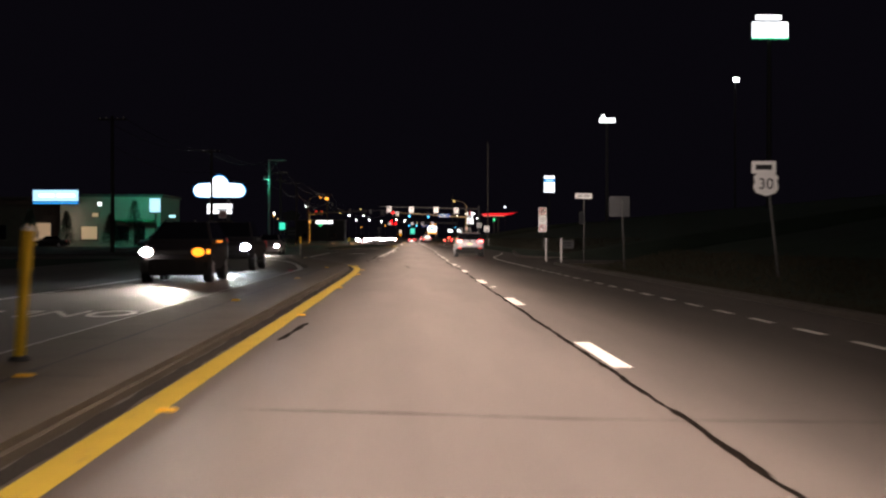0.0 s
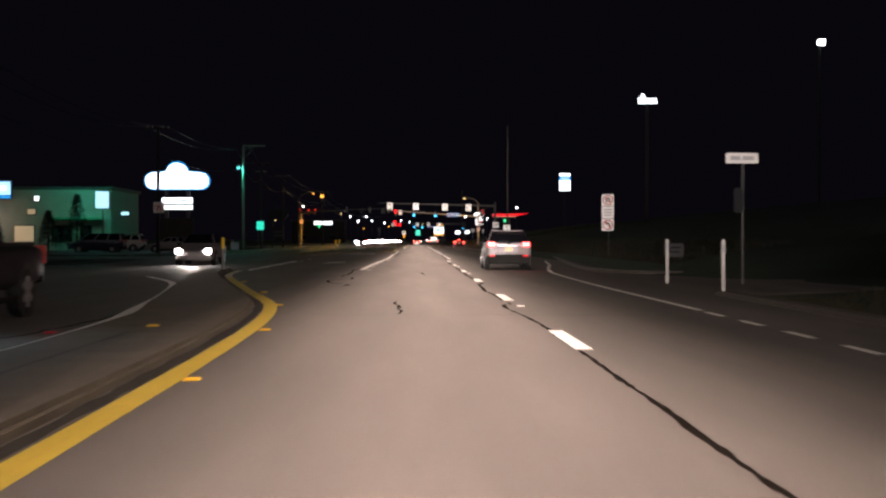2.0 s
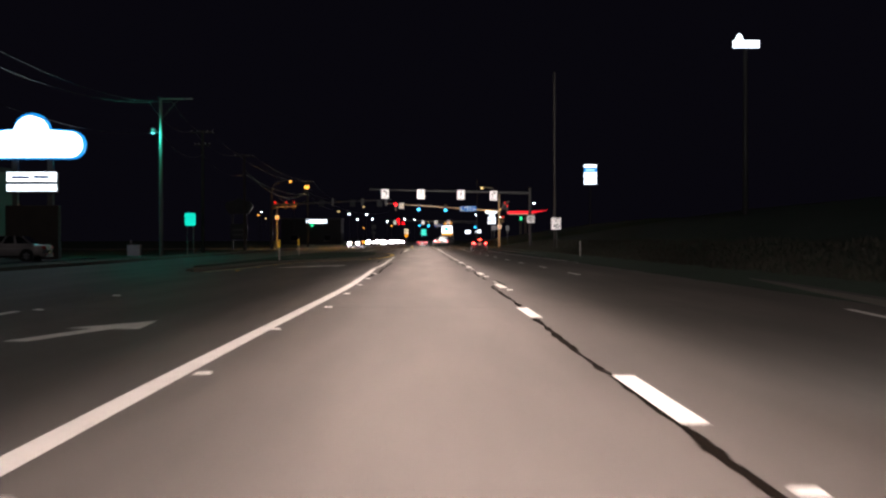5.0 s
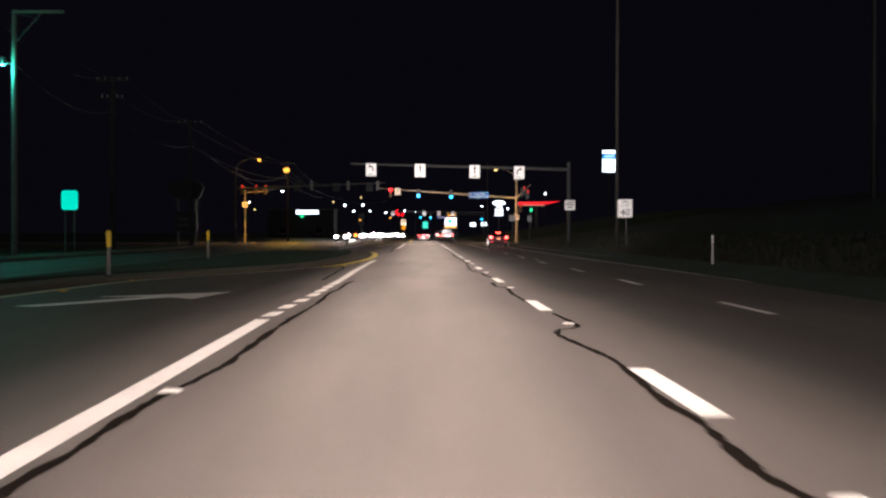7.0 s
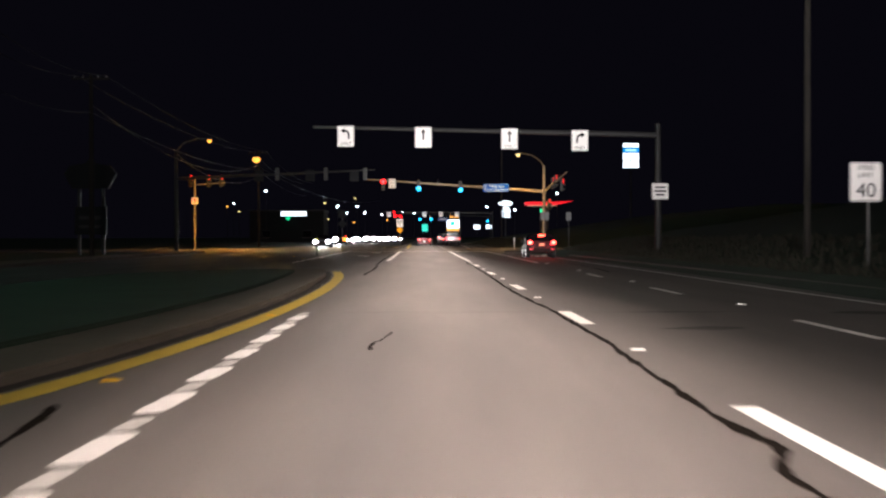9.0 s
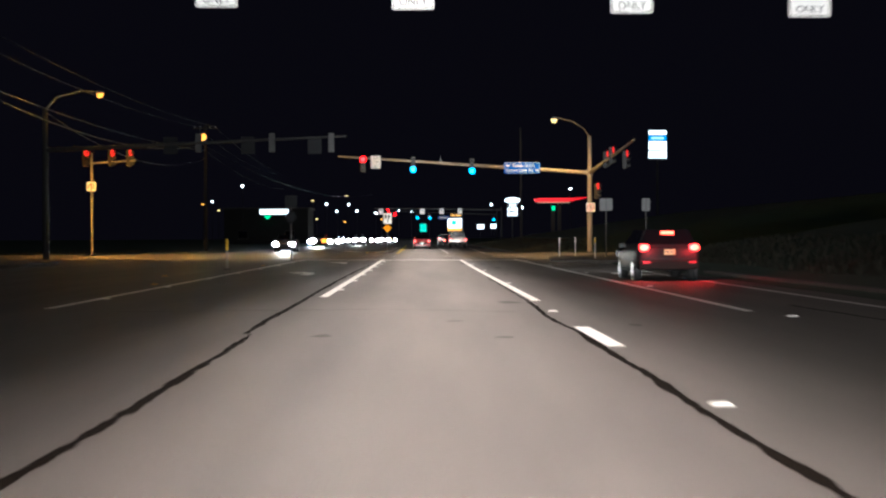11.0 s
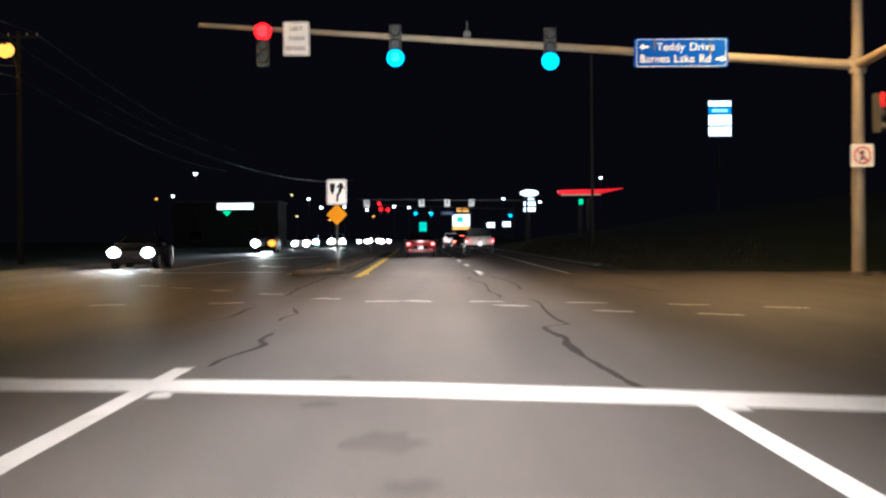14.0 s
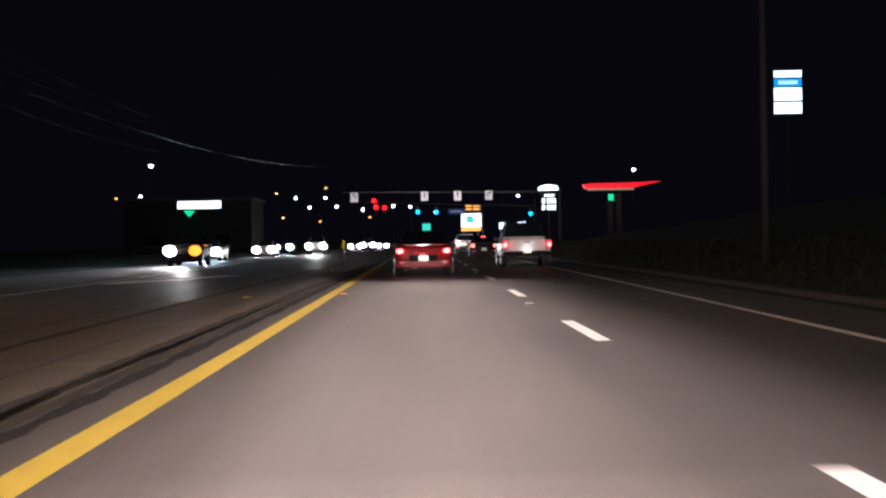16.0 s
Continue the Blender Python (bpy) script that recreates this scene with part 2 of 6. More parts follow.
POSTYELLOW = material("yellow_post_sheeting", (0.75, 0.48, 0.02), 0.5, 0, 0.1, 6.0)
POSTWHITE = material("white_plastic_post", (0.55, 0.53, 0.5), 0.6, 0, 0.15, 6.0)
GREYPOST = material("grey_post_plastic", (0.17, 0.165, 0.155), 0.7, 0, 0.25, 6.0)
WIRE = material("dark_wire", (0.035, 0.034, 0.032), 0.5, 0.4, 0.15, 4.0)
# paler copy of the pole wood, for the pole under the floodlight
PALEPOLE = material("lit_pole_wood", (0.10, 0.105, 0.10), 0.9, 0, 0.3, 3.0, 0.5, 30)
NEEDLES = material("evergreen_needles", (0.018, 0.03, 0.016), 0.8, 0, 0.4, 3.0)

PAINT_SILVER = material("silver_beige_paint", (0.29, 0.27, 0.27), 0.5, 0.45, 0.06, 2.0, coat=0.1)
PAINT_RED = material("red_car_paint", (0.34, 0.008, 0.012), 0.5, 0.0, 0.06, 2.0, coat=0.15)
PAINT_DARK = material("dark_grey_paint", (0.022, 0.02, 0.023), 0.5, 0.0, 0.06, 2.0)
PAINT_BLUE = material("dark_blue_paint", (0.03, 0.04, 0.075), 0.3, 0.3, 0.06, 2.0, coat=0.6)
PAINT_WHITE = material("white_car_paint", (0.62, 0.58, 0.54), 0.35, 0, 0.06, 2.0, coat=0.5)
PAINT_DARK.node_tree.nodes["Principled BSDF"].inputs["Specular IOR Level"].default_value = 0.12
TRIM = material("grey_bumper_plastic", (0.017, 0.016, 0.015), 0.7, 0, 0.15, 5.0)
TRIM.node_tree.nodes["Principled BSDF"].inputs["Specular IOR Level"].default_value = 0.12

TAIL = glowing("tail_lamp_lens", (1.0, 0.006, 0.012), 0.9)
TAILCORE = glowing("tail_lamp_bulb", (1.0, 0.10, 0.09), 10.0)
BRAKE = glowing("brake_lamp_lens", (1.0, 0.05, 0.025), 15.0)
REFLECT = material("red_reflector", (0.75, 0.02, 0.05), 0.3, 0, 0.1, 8.0)
HEAD = glowing("headlamp_lens", (1.0, 0.95, 0.86), 110.0)
HEADBLUE = glowing("xenon_headlamp_lens", (0.70, 0.92, 1.0), 140.0)
AMBER = glowing("amber_turn_signal", (1.0, 0.30, 0.02), 2.6)
AMBERDIM = glowing("amber_side_marker", (1.0, 0.30, 0.03), 1.5)
SIG_RED = glowing("red_signal_lens", (1.0, 0.002, 0.004), 6.5)
SIG_REDSIDE = glowing("red_signal_lens_aside", (1.0, 0.02, 0.018), 0.8)
SIG_GREEN = glowing("green_signal_lens", (0.012, 0.33, 0.62), 4.6)
SIGNLIT = glowing("white_lit_sign_face", (0.86, 0.96, 1.0), 2.6)
SIGNLITB = glowing("bluish_lit_sign_face", (0.45, 0.85, 1.0), 1.3)
BLUELIT = glowing("blue_lit_band", (0.015, 0.36, 0.9), 1.0)
TEALGLOW = glowing("teal_glow_sign_face", (0.0, 0.72, 0.52), 0.95)
REDLIT = glowing("red_lit_canopy", (1.0, 0.01, 0.02), 1.0)
GREENLIT = glowing("green_lit_sign", (0.02, 0.8, 0.3), 1.2)
SODIUMLIT = glowing("sodium_lamp_glass", (1.0, 0.40, 0.05), 2.3)
YELLOWLIT = glowing("yellow_lamp_glass", (1.0, 0.70, 0.24), 2.2)
WHITELIT = glowing("white_lamp_glass", (0.85, 1.0, 1.0), 14.0)
WARMLIT = glowing("warm_window", (1.0, 0.72, 0.45), 0.28)
AMBERLIT = glowing("amber_message_board", (1.0, 0.42, 0.05), 1.6)
MARK_Y = material("yellow_reflector_marker", (0.85, 0.47, 0.02), 0.4, 0, 0.1, 20.0)
MARK_W = material("white_reflector_marker", (0.85, 0.82, 0.78), 0.4, 0, 0.1, 20.0)
MARK_R = material("red_reflector_marker", (0.8, 0.03, 0.05), 0.4, 0, 0.1, 20.0)


# ---------------------------------------------------------------- mesh helpers
def part(name, bm, mat, parent=None, label="", smooth=False):
    """Links a bmesh as one mesh object, under a thing or a part."""
    me = bpy.data.meshes.new(name)
    bm.normal_update()
    if smooth:
        for f in bm.faces:
            f.smooth = True
    bm.to_mesh(me)
    bm.free()
    me.materials.append(mat)
    ob = new(name, me)
    if parent:
        ob.parent = parent
        ob.matrix_parent_inverse = Matrix.Identity(4)
    if label:
        tagged(ob, label)
    return ob


def thing(name, label, category, group="", kind=""):
    ob = new(name)
    ob.empty_display_size = 0.2
    return tagged(ob, label, category, group, kind)


def box(size, at=(0, 0, 0), bevel=0.0, bm=None, turn=None):
    bm = bm or bmesh.new()
    m = Matrix.Translation(at) @ (turn or Matrix.Identity(4)) @ Matrix.Diagonal((*size, 1))
    got = bmesh.ops.create_cube(bm, size=1.0, matrix=m)
    if bevel:
        edges = list({e for v in got["verts"] for e in v.link_edges})
        bmesh.ops.bevel(bm, geom=edges, offset=bevel, segments=2, affect="EDGES", profile=0.6)
    return bm


def rod(a, b, r0, r1=None, seg=10, bm=None):
    """A round bar from a to b."""
    bm = bm or bmesh.new()
    a, b = Vector(a), Vector(b)
    d = b - a
    turn = d.to_track_quat("Z", "Y").to_matrix().to_4x4()
    m = Matrix.Translation((a + b) / 2) @ turn
    bmesh.ops.create_cone(bm, cap_ends=True, segments=seg, radius1=r0, radius2=r0 if r1 is None else r1, depth=d.length, matrix=m)
    return bm


def bent(points, radii, seg=10):
    """A tube through points."""
    bm = bmesh.new()
    rings = []
    pts = [Vector(p) for p in points]
    for i, p in enumerate(pts):
        d = (pts[min(i + 1, len(pts) - 1)] - pts[max(i - 1, 0)]).normalized()
        m = d.to_track_quat("Z", "Y").to_matrix()
        r = radii[i] if isinstance(radii, (list, tuple)) else radii
        rings.append([bm.verts.new(p + m @ Vector((r * math.cos(2 * math.pi * k / seg), r * math.sin(2 * math.pi * k / seg), 0))) for k in range(seg)])
    for r0, r1 in zip(rings, rings[1:]):
        for k in range(seg):
            bm.faces.new((r0[k], r0[(k + 1) % seg], r1[(k + 1) % seg], r1[k]))
    bm.faces.new(rings[0][::-1])
    bm.faces.new(rings[-1])
    return bm


def prism(outline, depth, flat="xz", at=(0, 0, 0), bm=None, bevel=0.0):
    """An outline in x and z (or x and y), given a depth along the third axis and centred on it."""
    bm = bm or bmesh.new()
    put = (lambda u, v, w: (at[0] + u, at[1] + w, at[2] + v)) if flat == "xz" else (lambda u, v, w: (at[0] + u, at[1] + v, at[2] + w))
    front = [bm.verts.new(put(u, v, -depth / 2)) for u, v in outline]
    back = [bm.verts.new(put(u, v, depth / 2)) for u, v in outline]
    n = len(outline)
    bm.faces.new(front)
    bm.faces.new(back[::-1])
    for i in range(n):
        bm.faces.new((front[i], back[i], back[(i + 1) % n], front[(i + 1) % n]))
    bmesh.ops.recalc_face_normals(bm, faces=bm.faces[:])
    return bm


def rounded(w, h, r, seg=5):
    out = []
    for cx, cy, a0 in ((w / 2 - r, h / 2 - r, 0), (-w / 2 + r, h / 2 - r, 90), (-w / 2 + r, -h / 2 + r, 180), (w / 2 - r, -h / 2 + r, 270)):
        out += [(cx + r * math.cos(radians(a0 + 90 * k / seg)), cy + r * math.sin(radians(a0 + 90 * k / seg))) for k in range(seg + 1)]
    return out


def ribbon(line, width, z=0.004, wobble=0.0, seed=0, fade=0.0, thick=0.0):
    """A flat strip along a line of (x, y), of an uneven width where it wobbles."""
    rnd = random.Random(seed)
    bm = bmesh.new()
    pts = [Vector((x, y, 0)) for x, y in line]
    rows = []
    for i, p in enumerate(pts):
        d = (pts[min(i + 1, len(pts) - 1)] - pts[max(i - 1, 0)]).normalized()
        side = Vector((d.y, -d.x, 0))
        w = width / 2 * (1 + wobble * (0.45 * (rnd.random() * 2 - 1) + 0.9 * noise.noise((seed * 3.7, p.y * 0.9, p.x)) + 0.6 * noise.noise((seed * 1.9, p.y * 3.3, p.x))))
        if fade and i in (0, len(pts) - 1):
            w *= fade
        zz = Vector((0, 0, z))
        rows.append((bm.verts.new(p + side * w + zz), bm.verts.new(p - side * w + zz)))
    for (a, b), (c, d) in zip(rows, rows[1:]):
        bm.faces.new((a, c, d, b))
    bmesh.ops.recalc_face_normals(bm, faces=bm.faces[:])
    if bm.faces and bm.faces[:][0].normal.z < 0:
        bmesh.ops.reverse_faces(bm, faces=bm.faces[:])
    if thick:
        got = bmesh.ops.extrude_face_region(bm, geom=bm.faces[:])
        for v in [g for g in got["geom"] if isinstance(g, bmesh.types.BMVert)]:
            v.co.z += thick
        bmesh.ops.recalc_face_normals(bm, faces=bm.faces[:])
    return bm


def smooth_line(points, step=1.0):
    """A Catmull-Rom line through points of (x, y)."""
    p = [Vector((*q, 0)) for q in points]
    p = [2 * p[0] - p[1]] + p + [2 * p[-1] - p[-2]]
    out = []
    for a, b, c, d in zip(p, p[1:], p[2:], p[3:]):
        n = max(2, int((c - b).length / step))
        for k in range(n):
            t = k / n
            q = 0.5 * (2 * b + (c - a) * t + (2 * a - 5 * b + 4 * c - d) * t * t + (3 * b - a - 3 * c + d) * t ** 3)
            out.append((q.x, q.y))
    out.append((p[-2].x, p[-2].y))
    return out


def words(text, size, mat, parent, at, turn=(90, 0, 0), stretch=1.0, name="lettering"):
    """Letters as a thin mesh."""
    cu = bpy.data.curves.new(name, "FONT")
    cu.body, cu.size, cu.align_x, cu.align_y, cu.extrude = text, size, "CENTER", "CENTER", 0.002
    tmp = bpy.data.objects.new(name, cu)
    scene.collection.objects.link(tmp)
    me = bpy.data.meshes.new_from_object(tmp.evaluated_get(bpy.context.evaluated_depsgraph_get()))
    bpy.data.objects.remove(tmp)
    me.materials.clear()
    me.materials.append(mat)
    ob = new(name, me)
    ob.matrix_basis = pose(*at, *turn) @ Matrix.Diagonal((1, stretch, 1, 1))
    if parent:
        ob.parent = parent
        ob.matrix_parent_inverse = Matrix.Identity(4)
    return ob

# ---------------------------------------------------------------- ground, road, medians
def smoothstep(a, b, x):
    t = min(1, max(0, (x - a) / (b - a)))
    return t * t * (3 - 2 * t)


def ground_height(x, y):
    """Flat beside the road; a bank rises on the right, and runs out far off."""
    gap = smoothstep(262, 276, y) * (1 - smoothstep(310, 325, y))
    drive = smoothstep(58, 61, y) * (1 - smoothstep(72, 78, y))
    right = 0.22 * max(0, x - 8.5) ** 0.9 * (1 - gap) * (1 - 0.9 * drive)
    right = min(right, 5) * (1 - smoothstep(420, 520, y)) * (1 - smoothstep(60, 150, x))
    lump = 0.12 * noise.noise((x * 0.25, y * 0.25, 0)) * smoothstep(8, 12, abs(x))
    return -0.06 + right + lump * (1 - gap)


def make_ground():
    xs = sorted({*np.arange(-60, 60.1, 1.5), *np.arange(-700, -60, 40), *np.arange(75, 700, 40), -3000, -1500, 1500, 3000})
    ys = sorted({*np.arange(-60, 420.1, 3.0), *np.arange(440, 1600, 40), -3000, -900, -300, -120, 2200, 4000})
    verts = [(x, y, ground_height(x, y) if -16.3 > x or x > 6.6 else -0.06) for y in ys for x in xs]
    n = len(xs)
    faces = [(j * n + i, j * n + i + 1, (j + 1) * n + i + 1, (j + 1) * n + i) for j in range(len(ys) - 1) for i in range(n - 1)]
    me = bpy.data.meshes.new("ground")
    me.from_pydata(verts, [], faces)
    for f in me.polygons:
        f.use_smooth = True
    me.materials.append(GRASS)
    return tagged(new("ground", me), "dark grassy roadside ground with a bank beside the road", "ground", kind="structure")


make_ground()


def slab(name, outline, z0, z1, mat, label, kind="structure", category="", bevel=0.0):
    bm = prism(outline, z1 - z0, "xy", (0, 0, (z0 + z1) / 2))
    if bevel:
        top = [e for e in bm.edges if all(v.co.z > z1 - 1e-4 for v in e.verts)]
        bmesh.ops.bevel(bm, geom=top, offset=bevel, segments=2, affect="EDGES")
    return tagged(part(name, bm, mat), label, category or name, kind=kind)


# the carriageway widens for the turning lane and for the crossroads
ROAD = [(-16, -60), (6.5, -60), (6.5, 60), (11, 62), (40, 60), (40, 74), (11, 76), (6.7, 80), (6.9, 88), (9.6, 130), (9.0, 225), (8.6, 250), (12, 266),
        (30, 277), (90, 279), (90, 306), (30, 307), (12, 307.5), (6.6, 312), (7.4, 420), (9, 900), (-16, 900), (-16, 312), (-24, 306), (-90, 304), (-90, 280), (-26, 278),
        (-17, 268), (-16, 230), (-16, 135), (-19, 131), (-30, 131), (-30, 118), (-19, 118), (-16, 114), (-16, 96), (-19, 92), (-30, 92), (-30, 80), (-19, 80), (-16, 77)]
slab("road", ROAD, -0.30, 0.0, ASPHALT, "worn grey asphalt road with tar-sealed cracks", category="road")
slab("parking_lot", [(-46, 96), (-19.5, 96), (-19.5, 114), (-30.2, 117.8), (-30.2, 131.2), (-21.5, 135), (-21.5, 178), (-62, 178), (-62, 96)], -0.30, 0.05, LOT,
     "dark asphalt parking lot", category="parking lot")
slab("pavement", [(-18.2, 136), (-16.0, 136), (-16.0, 266), (-18.2, 266)], -0.25, 0.14, CONCRETE, "concrete kerb and pavement beside the oncoming lanes", category="pavement", bevel=0.03)
slab("verge_kerb", [(6.5, -60), (6.85, -60), (6.85, 59.5), (6.5, 59.5)], -0.2, 0.09, KERB, "low worn concrete kerb", category="kerb", bevel=0.03)
slab("verge_kerb", [(7.4, 322), (7.75, 322), (9.3, 700), (8.95, 700)], -0.2, 0.035, KERB, "low worn concrete kerb", category="kerb", bevel=0.03)
slab("verge_shoulder", [(9.62, 132), (10.4, 132), (9.7, 226), (9.05, 225)], -0.2, 0.02, KERB, "gravelly shoulder", category="shoulder")


marking_kerb = smooth_line([(16, 76.2), (10.5, 76.9), (8.0, 78.6), (7.05, 82.5), (7.2, 90), (8.6, 112), (9.75, 132), (9.6, 160), (9.25, 205), (8.85, 245)], 2.0)
tagged(part("verge_kerb", ribbon(marking_kerb, 0.3, -0.05, 0.0, 0, 0.0, 0.16), KERB), "worn concrete kerb curving round the corner", "kerb", kind="structure")


def offset(line, d):
    out = []
    p = [Vector((*q, 0)) for q in line]
    for i, q in enumerate(p):
        t = (p[min(i + 1, len(p) - 1)] - p[max(i - 1, 0)]).normalized()
        out.append((q.x + t.y * d, q.y - t.x * d))
    return out


# first median: a concrete island that bends off to the left
yellow_a = smooth_line([(-1.98, -40), (-1.98, 0), (-2.0, 25), (-2.08, 45), (-2.38, 53), (-2.87, 57), (-3.65, 61.2), (-4.6, 66.7), (-5.55, 72.2), (-6.3, 77.5), (-6.75, 84)], 1.5)
near_a = [q for q in offset(yellow_a, -0.31)]
far_a = smooth_line([(-4.1, -40), (-4.1, 20), (-4.05, 47), (-4.65, 54), (-5.5, 61), (-6.6, 70), (-7.5, 78), (-7.35, 84)], 1.5)
slab("median", near_a + far_a[::-1], -0.2, 0.11, CONCRETE, "raised concrete median island with a worn edge", category="median", bevel=0.05)
# second median: a grassed island with a concrete edge
yellow_b = smooth_line([(-8.0, 137), (-7.4, 145), (-7.0, 153), (-6.5, 158), (-5.3, 162.5), (-4.1, 167), (-3.1, 171.5), (-2.6, 176), (-2.27, 182), (-2.12, 190), (-2.2, 197), (-2.42, 203.5), (-2.85, 209.5)], 1.2)
edge_b = offset(yellow_b, -0.38)
slab("median", edge_b + smooth_line([(-4.2, 209.5), (-8.6, 204), (-9.2, 180), (-9.3, 150), (-9.0, 139)], 3.0), -0.2, 0.10, CONCRETE, "concrete edge of a grassed median island", category="median", bevel=0.04)
inner_b = offset(yellow_b, -1.35)[3:-3]
slab("median_grass", inner_b + smooth_line([(-4.6, 207), (-8.3, 202), (-8.9, 180), (-8.9, 152), (-8.7, 146)], 3.0), 0.0, 0.16, GRASS, "dark mown grass on the median island", category="grass", bevel=0.03)
# third median: a narrow concrete island with a rounded nose
nose = [(-3.0 + 0.85 * math.cos(radians(a)), 310.6 + 1.6 * math.sin(radians(a))) for a in range(180, 361, 15)]
slab("median", nose + [(-2.1, 330), (-2.15, 384), (-3.0, 388), (-3.9, 384), (-3.9, 330)], -0.2, 0.11, CONCRETE, "narrow raised concrete median with a rounded nose", category="median", bevel=0.05)
pad = [(-3.02 + 0.74 * math.cos(radians(a)), 311.0 + 1.72 * math.sin(radians(a))) for a in range(0, 360, 15)]
slab("median_pad", pad, 0.09, 0.117, PADCONCRETE, "paler concrete pad at the nose of the narrow median", category="median", bevel=0.006)
# channelising island for the right turn
slab("median", [(6.2, 268), (8.2, 263.6), (11.6, 266), (13.2, 281), (10.2, 284.5), (7.3, 281)], -0.2, 0.10, KERB, "paved corner island between the turning lanes", category="median", bevel=0.05)


# ---------------------------------------------------------------- road paint
def marking(name, bm, mat, label, category="road marking", group=""):
    return tagged(part(name, bm, mat), label, category, group, "structure")


marking("yellow_edge_line", ribbon([q for q in yellow_a if q[1] < 74], 0.24, 0.004, 0.05, 1), YELLOW, "worn yellow edge line beside the median")
marking("pale_edge_line", ribbon([q for q in yellow_a if q[1] > 72.4], 0.22, 0.0042, 0.05, 1), PALEYELLOW, "pale worn end of the yellow edge line")
marking("pale_edge_line", ribbon([q for q in yellow_b if q[1] < 172.5], 0.26, 0.0042, 0.05, 2), PALEYELLOW, "pale worn edge line round the grassed median")
marking("yellow_edge_line", ribbon([q for q in yellow_b if q[1] > 171], 0.29, 0.004, 0.05, 2), YELLOW, "worn yellow edge line round the grassed median")
marking("yellow_edge_line", ribbon(smooth_line([(-1.55, 306), (-1.53, 315), (-1.57, 330), (-1.7, 360), (-1.9, 400), (-2.2, 430)], 2), 0.23, 0.004, 0.05, 3), YELLOW, "yellow edge line beside the narrow median")
marking("yellow_edge_line", ribbon(smooth_line([(-3.86, 308.9), (-3.98, 312), (-4.13, 318), (-4.15, 330), (-4.3, 380)], 2), 0.2, 0.004, 0.05, 3), YELLOW, "yellow edge line on the far side of the narrow median")
marking("white_edge_line", ribbon(smooth_line([(-6.5, 85), (-6.55, 95), (-6.6, 108)], 2), 0.2, 0.004, 0.08, 4), WHITE, "white edge line of the turning lane")
marking("white_edge_line", ribbon(smooth_line([(-4.35, -30), (-4.35, 20), (-4.3, 46), (-4.85, 54.5), (-5.6, 61.5), (-6.8, 69), (-8.6, 75)], 1.5), 0.2, 0.004, 0.08, 4), WHITE, "pale edge line curving off beside the median")
marking("white_edge_line", ribbon([(-8.3, -40), (-8.25, 20), (-8.0, 50)], 0.15, 0.004, 0.08, 5), WHITE, "white line between the oncoming lanes")
marking("white_edge_line", ribbon(smooth_line([(-5.85, 226), (-5.88, 250), (-5.95, 277)], 2), 0.16, 0.004, 0.08, 6), WHITE, "white edge line of the left-turn lane")
marking("white_edge_line", ribbon([(-9.2, 318), (-9.5, 345), (-11.0, 400)], 0.14, 0.004, 0.08, 6), WHITE, "white line between the oncoming lanes")
marking("white_edge_line", ribbon([(-4.2, 313), (-9.0, 313.4)], 0.4, 0.004, 0.04, 7), WHITE, "stop line of the oncoming lanes")
marking("white_edge_line", ribbon(smooth_line([(4.85, 53), (4.78, 66), (4.88, 76), (5.1, 82), (5.7, 89), (6.4, 96), (7.3, 108)], 1.5), 0.15, 0.004, 0.08, 8), WHITE, "white edge line bending off into the turning lane")
marking("white_edge_line", ribbon(smooth_line([(8.6, 140), (8.15, 170), (7.75, 190), (7.6, 210), (7.42, 235), (7.6, 250), (9.2, 259)], 2), 0.14, 0.004, 0.08, 9), WHITE, "white right edge line of the turning lane")
marking("white_edge_line", ribbon(smooth_line([(4.95, 308), (5.0, 320), (5.25, 340), (5.6, 380), (6.2, 440)], 3), 0.14, 0.004, 0.08, 10), WHITE, "white right edge line")
marking("gore_line", ribbon([(5.3, 261.2), (7.4, 261.9), (9.4, 262.2)], 0.22, 0.004, 0.08, 10), WHITE, "white cross line at the corner island")
marking("lane_line", ribbon([(2.26, 227.9), (2.21, 250), (2.23, 274.2)], 0.16, 0.004, 0.05, 11), WHITE, "solid white lane line before the stop line")
marking("lane_line", ribbon([(-1.65, 230.0), (-1.68, 250), (-1.76, 271.8), (-1.73, 277.0)], 0.17, 0.004, 0.05, 12), WHITE, "solid white line of the left-turn lane")
marking("lane_line", ribbon([(5.14, 224), (5.15, 250), (5.08, 276)], 0.16, 0.004, 0.05, 13), WHITE, "solid white line of the right-turn lane")
marking("lane_line", ribbon(smooth_line([(-2.08, 85.2), (-2.0, 98), (-1.84, 110), (-1.72, 120), (-1.73, 130), (-1.80, 142.1)], 3), 0.2, 0.004, 0.05, 14), WHITE, "solid white line of the left-turn lane")
marking("stop_line", ribbon([(-6.05, 277.0), (-2.9, 275.7), (-1.5, 275.5), (0.1, 275.1), (1.7, 274.55), (3.4, 273.85), (5.05, 273.0)], 0.88, 0.0045, 0.03, 15), WHITE, "broad white stop line across the lanes")


marking("gutter_dirt_kerb_shade", ribbon(smooth_line(offset(yellow_a, -0.22), 0.4), 0.15, 0.003, 0.5, 31), DIRTSHADE, "dark dirt in the gutter beside the median")
marking("gutter_dirt_kerb_shade", ribbon(smooth_line(offset(yellow_b, -0.30), 0.4), 0.18, 0.003, 0.5, 32), DIRTSHADE, "dark dirt in the gutter beside the median")


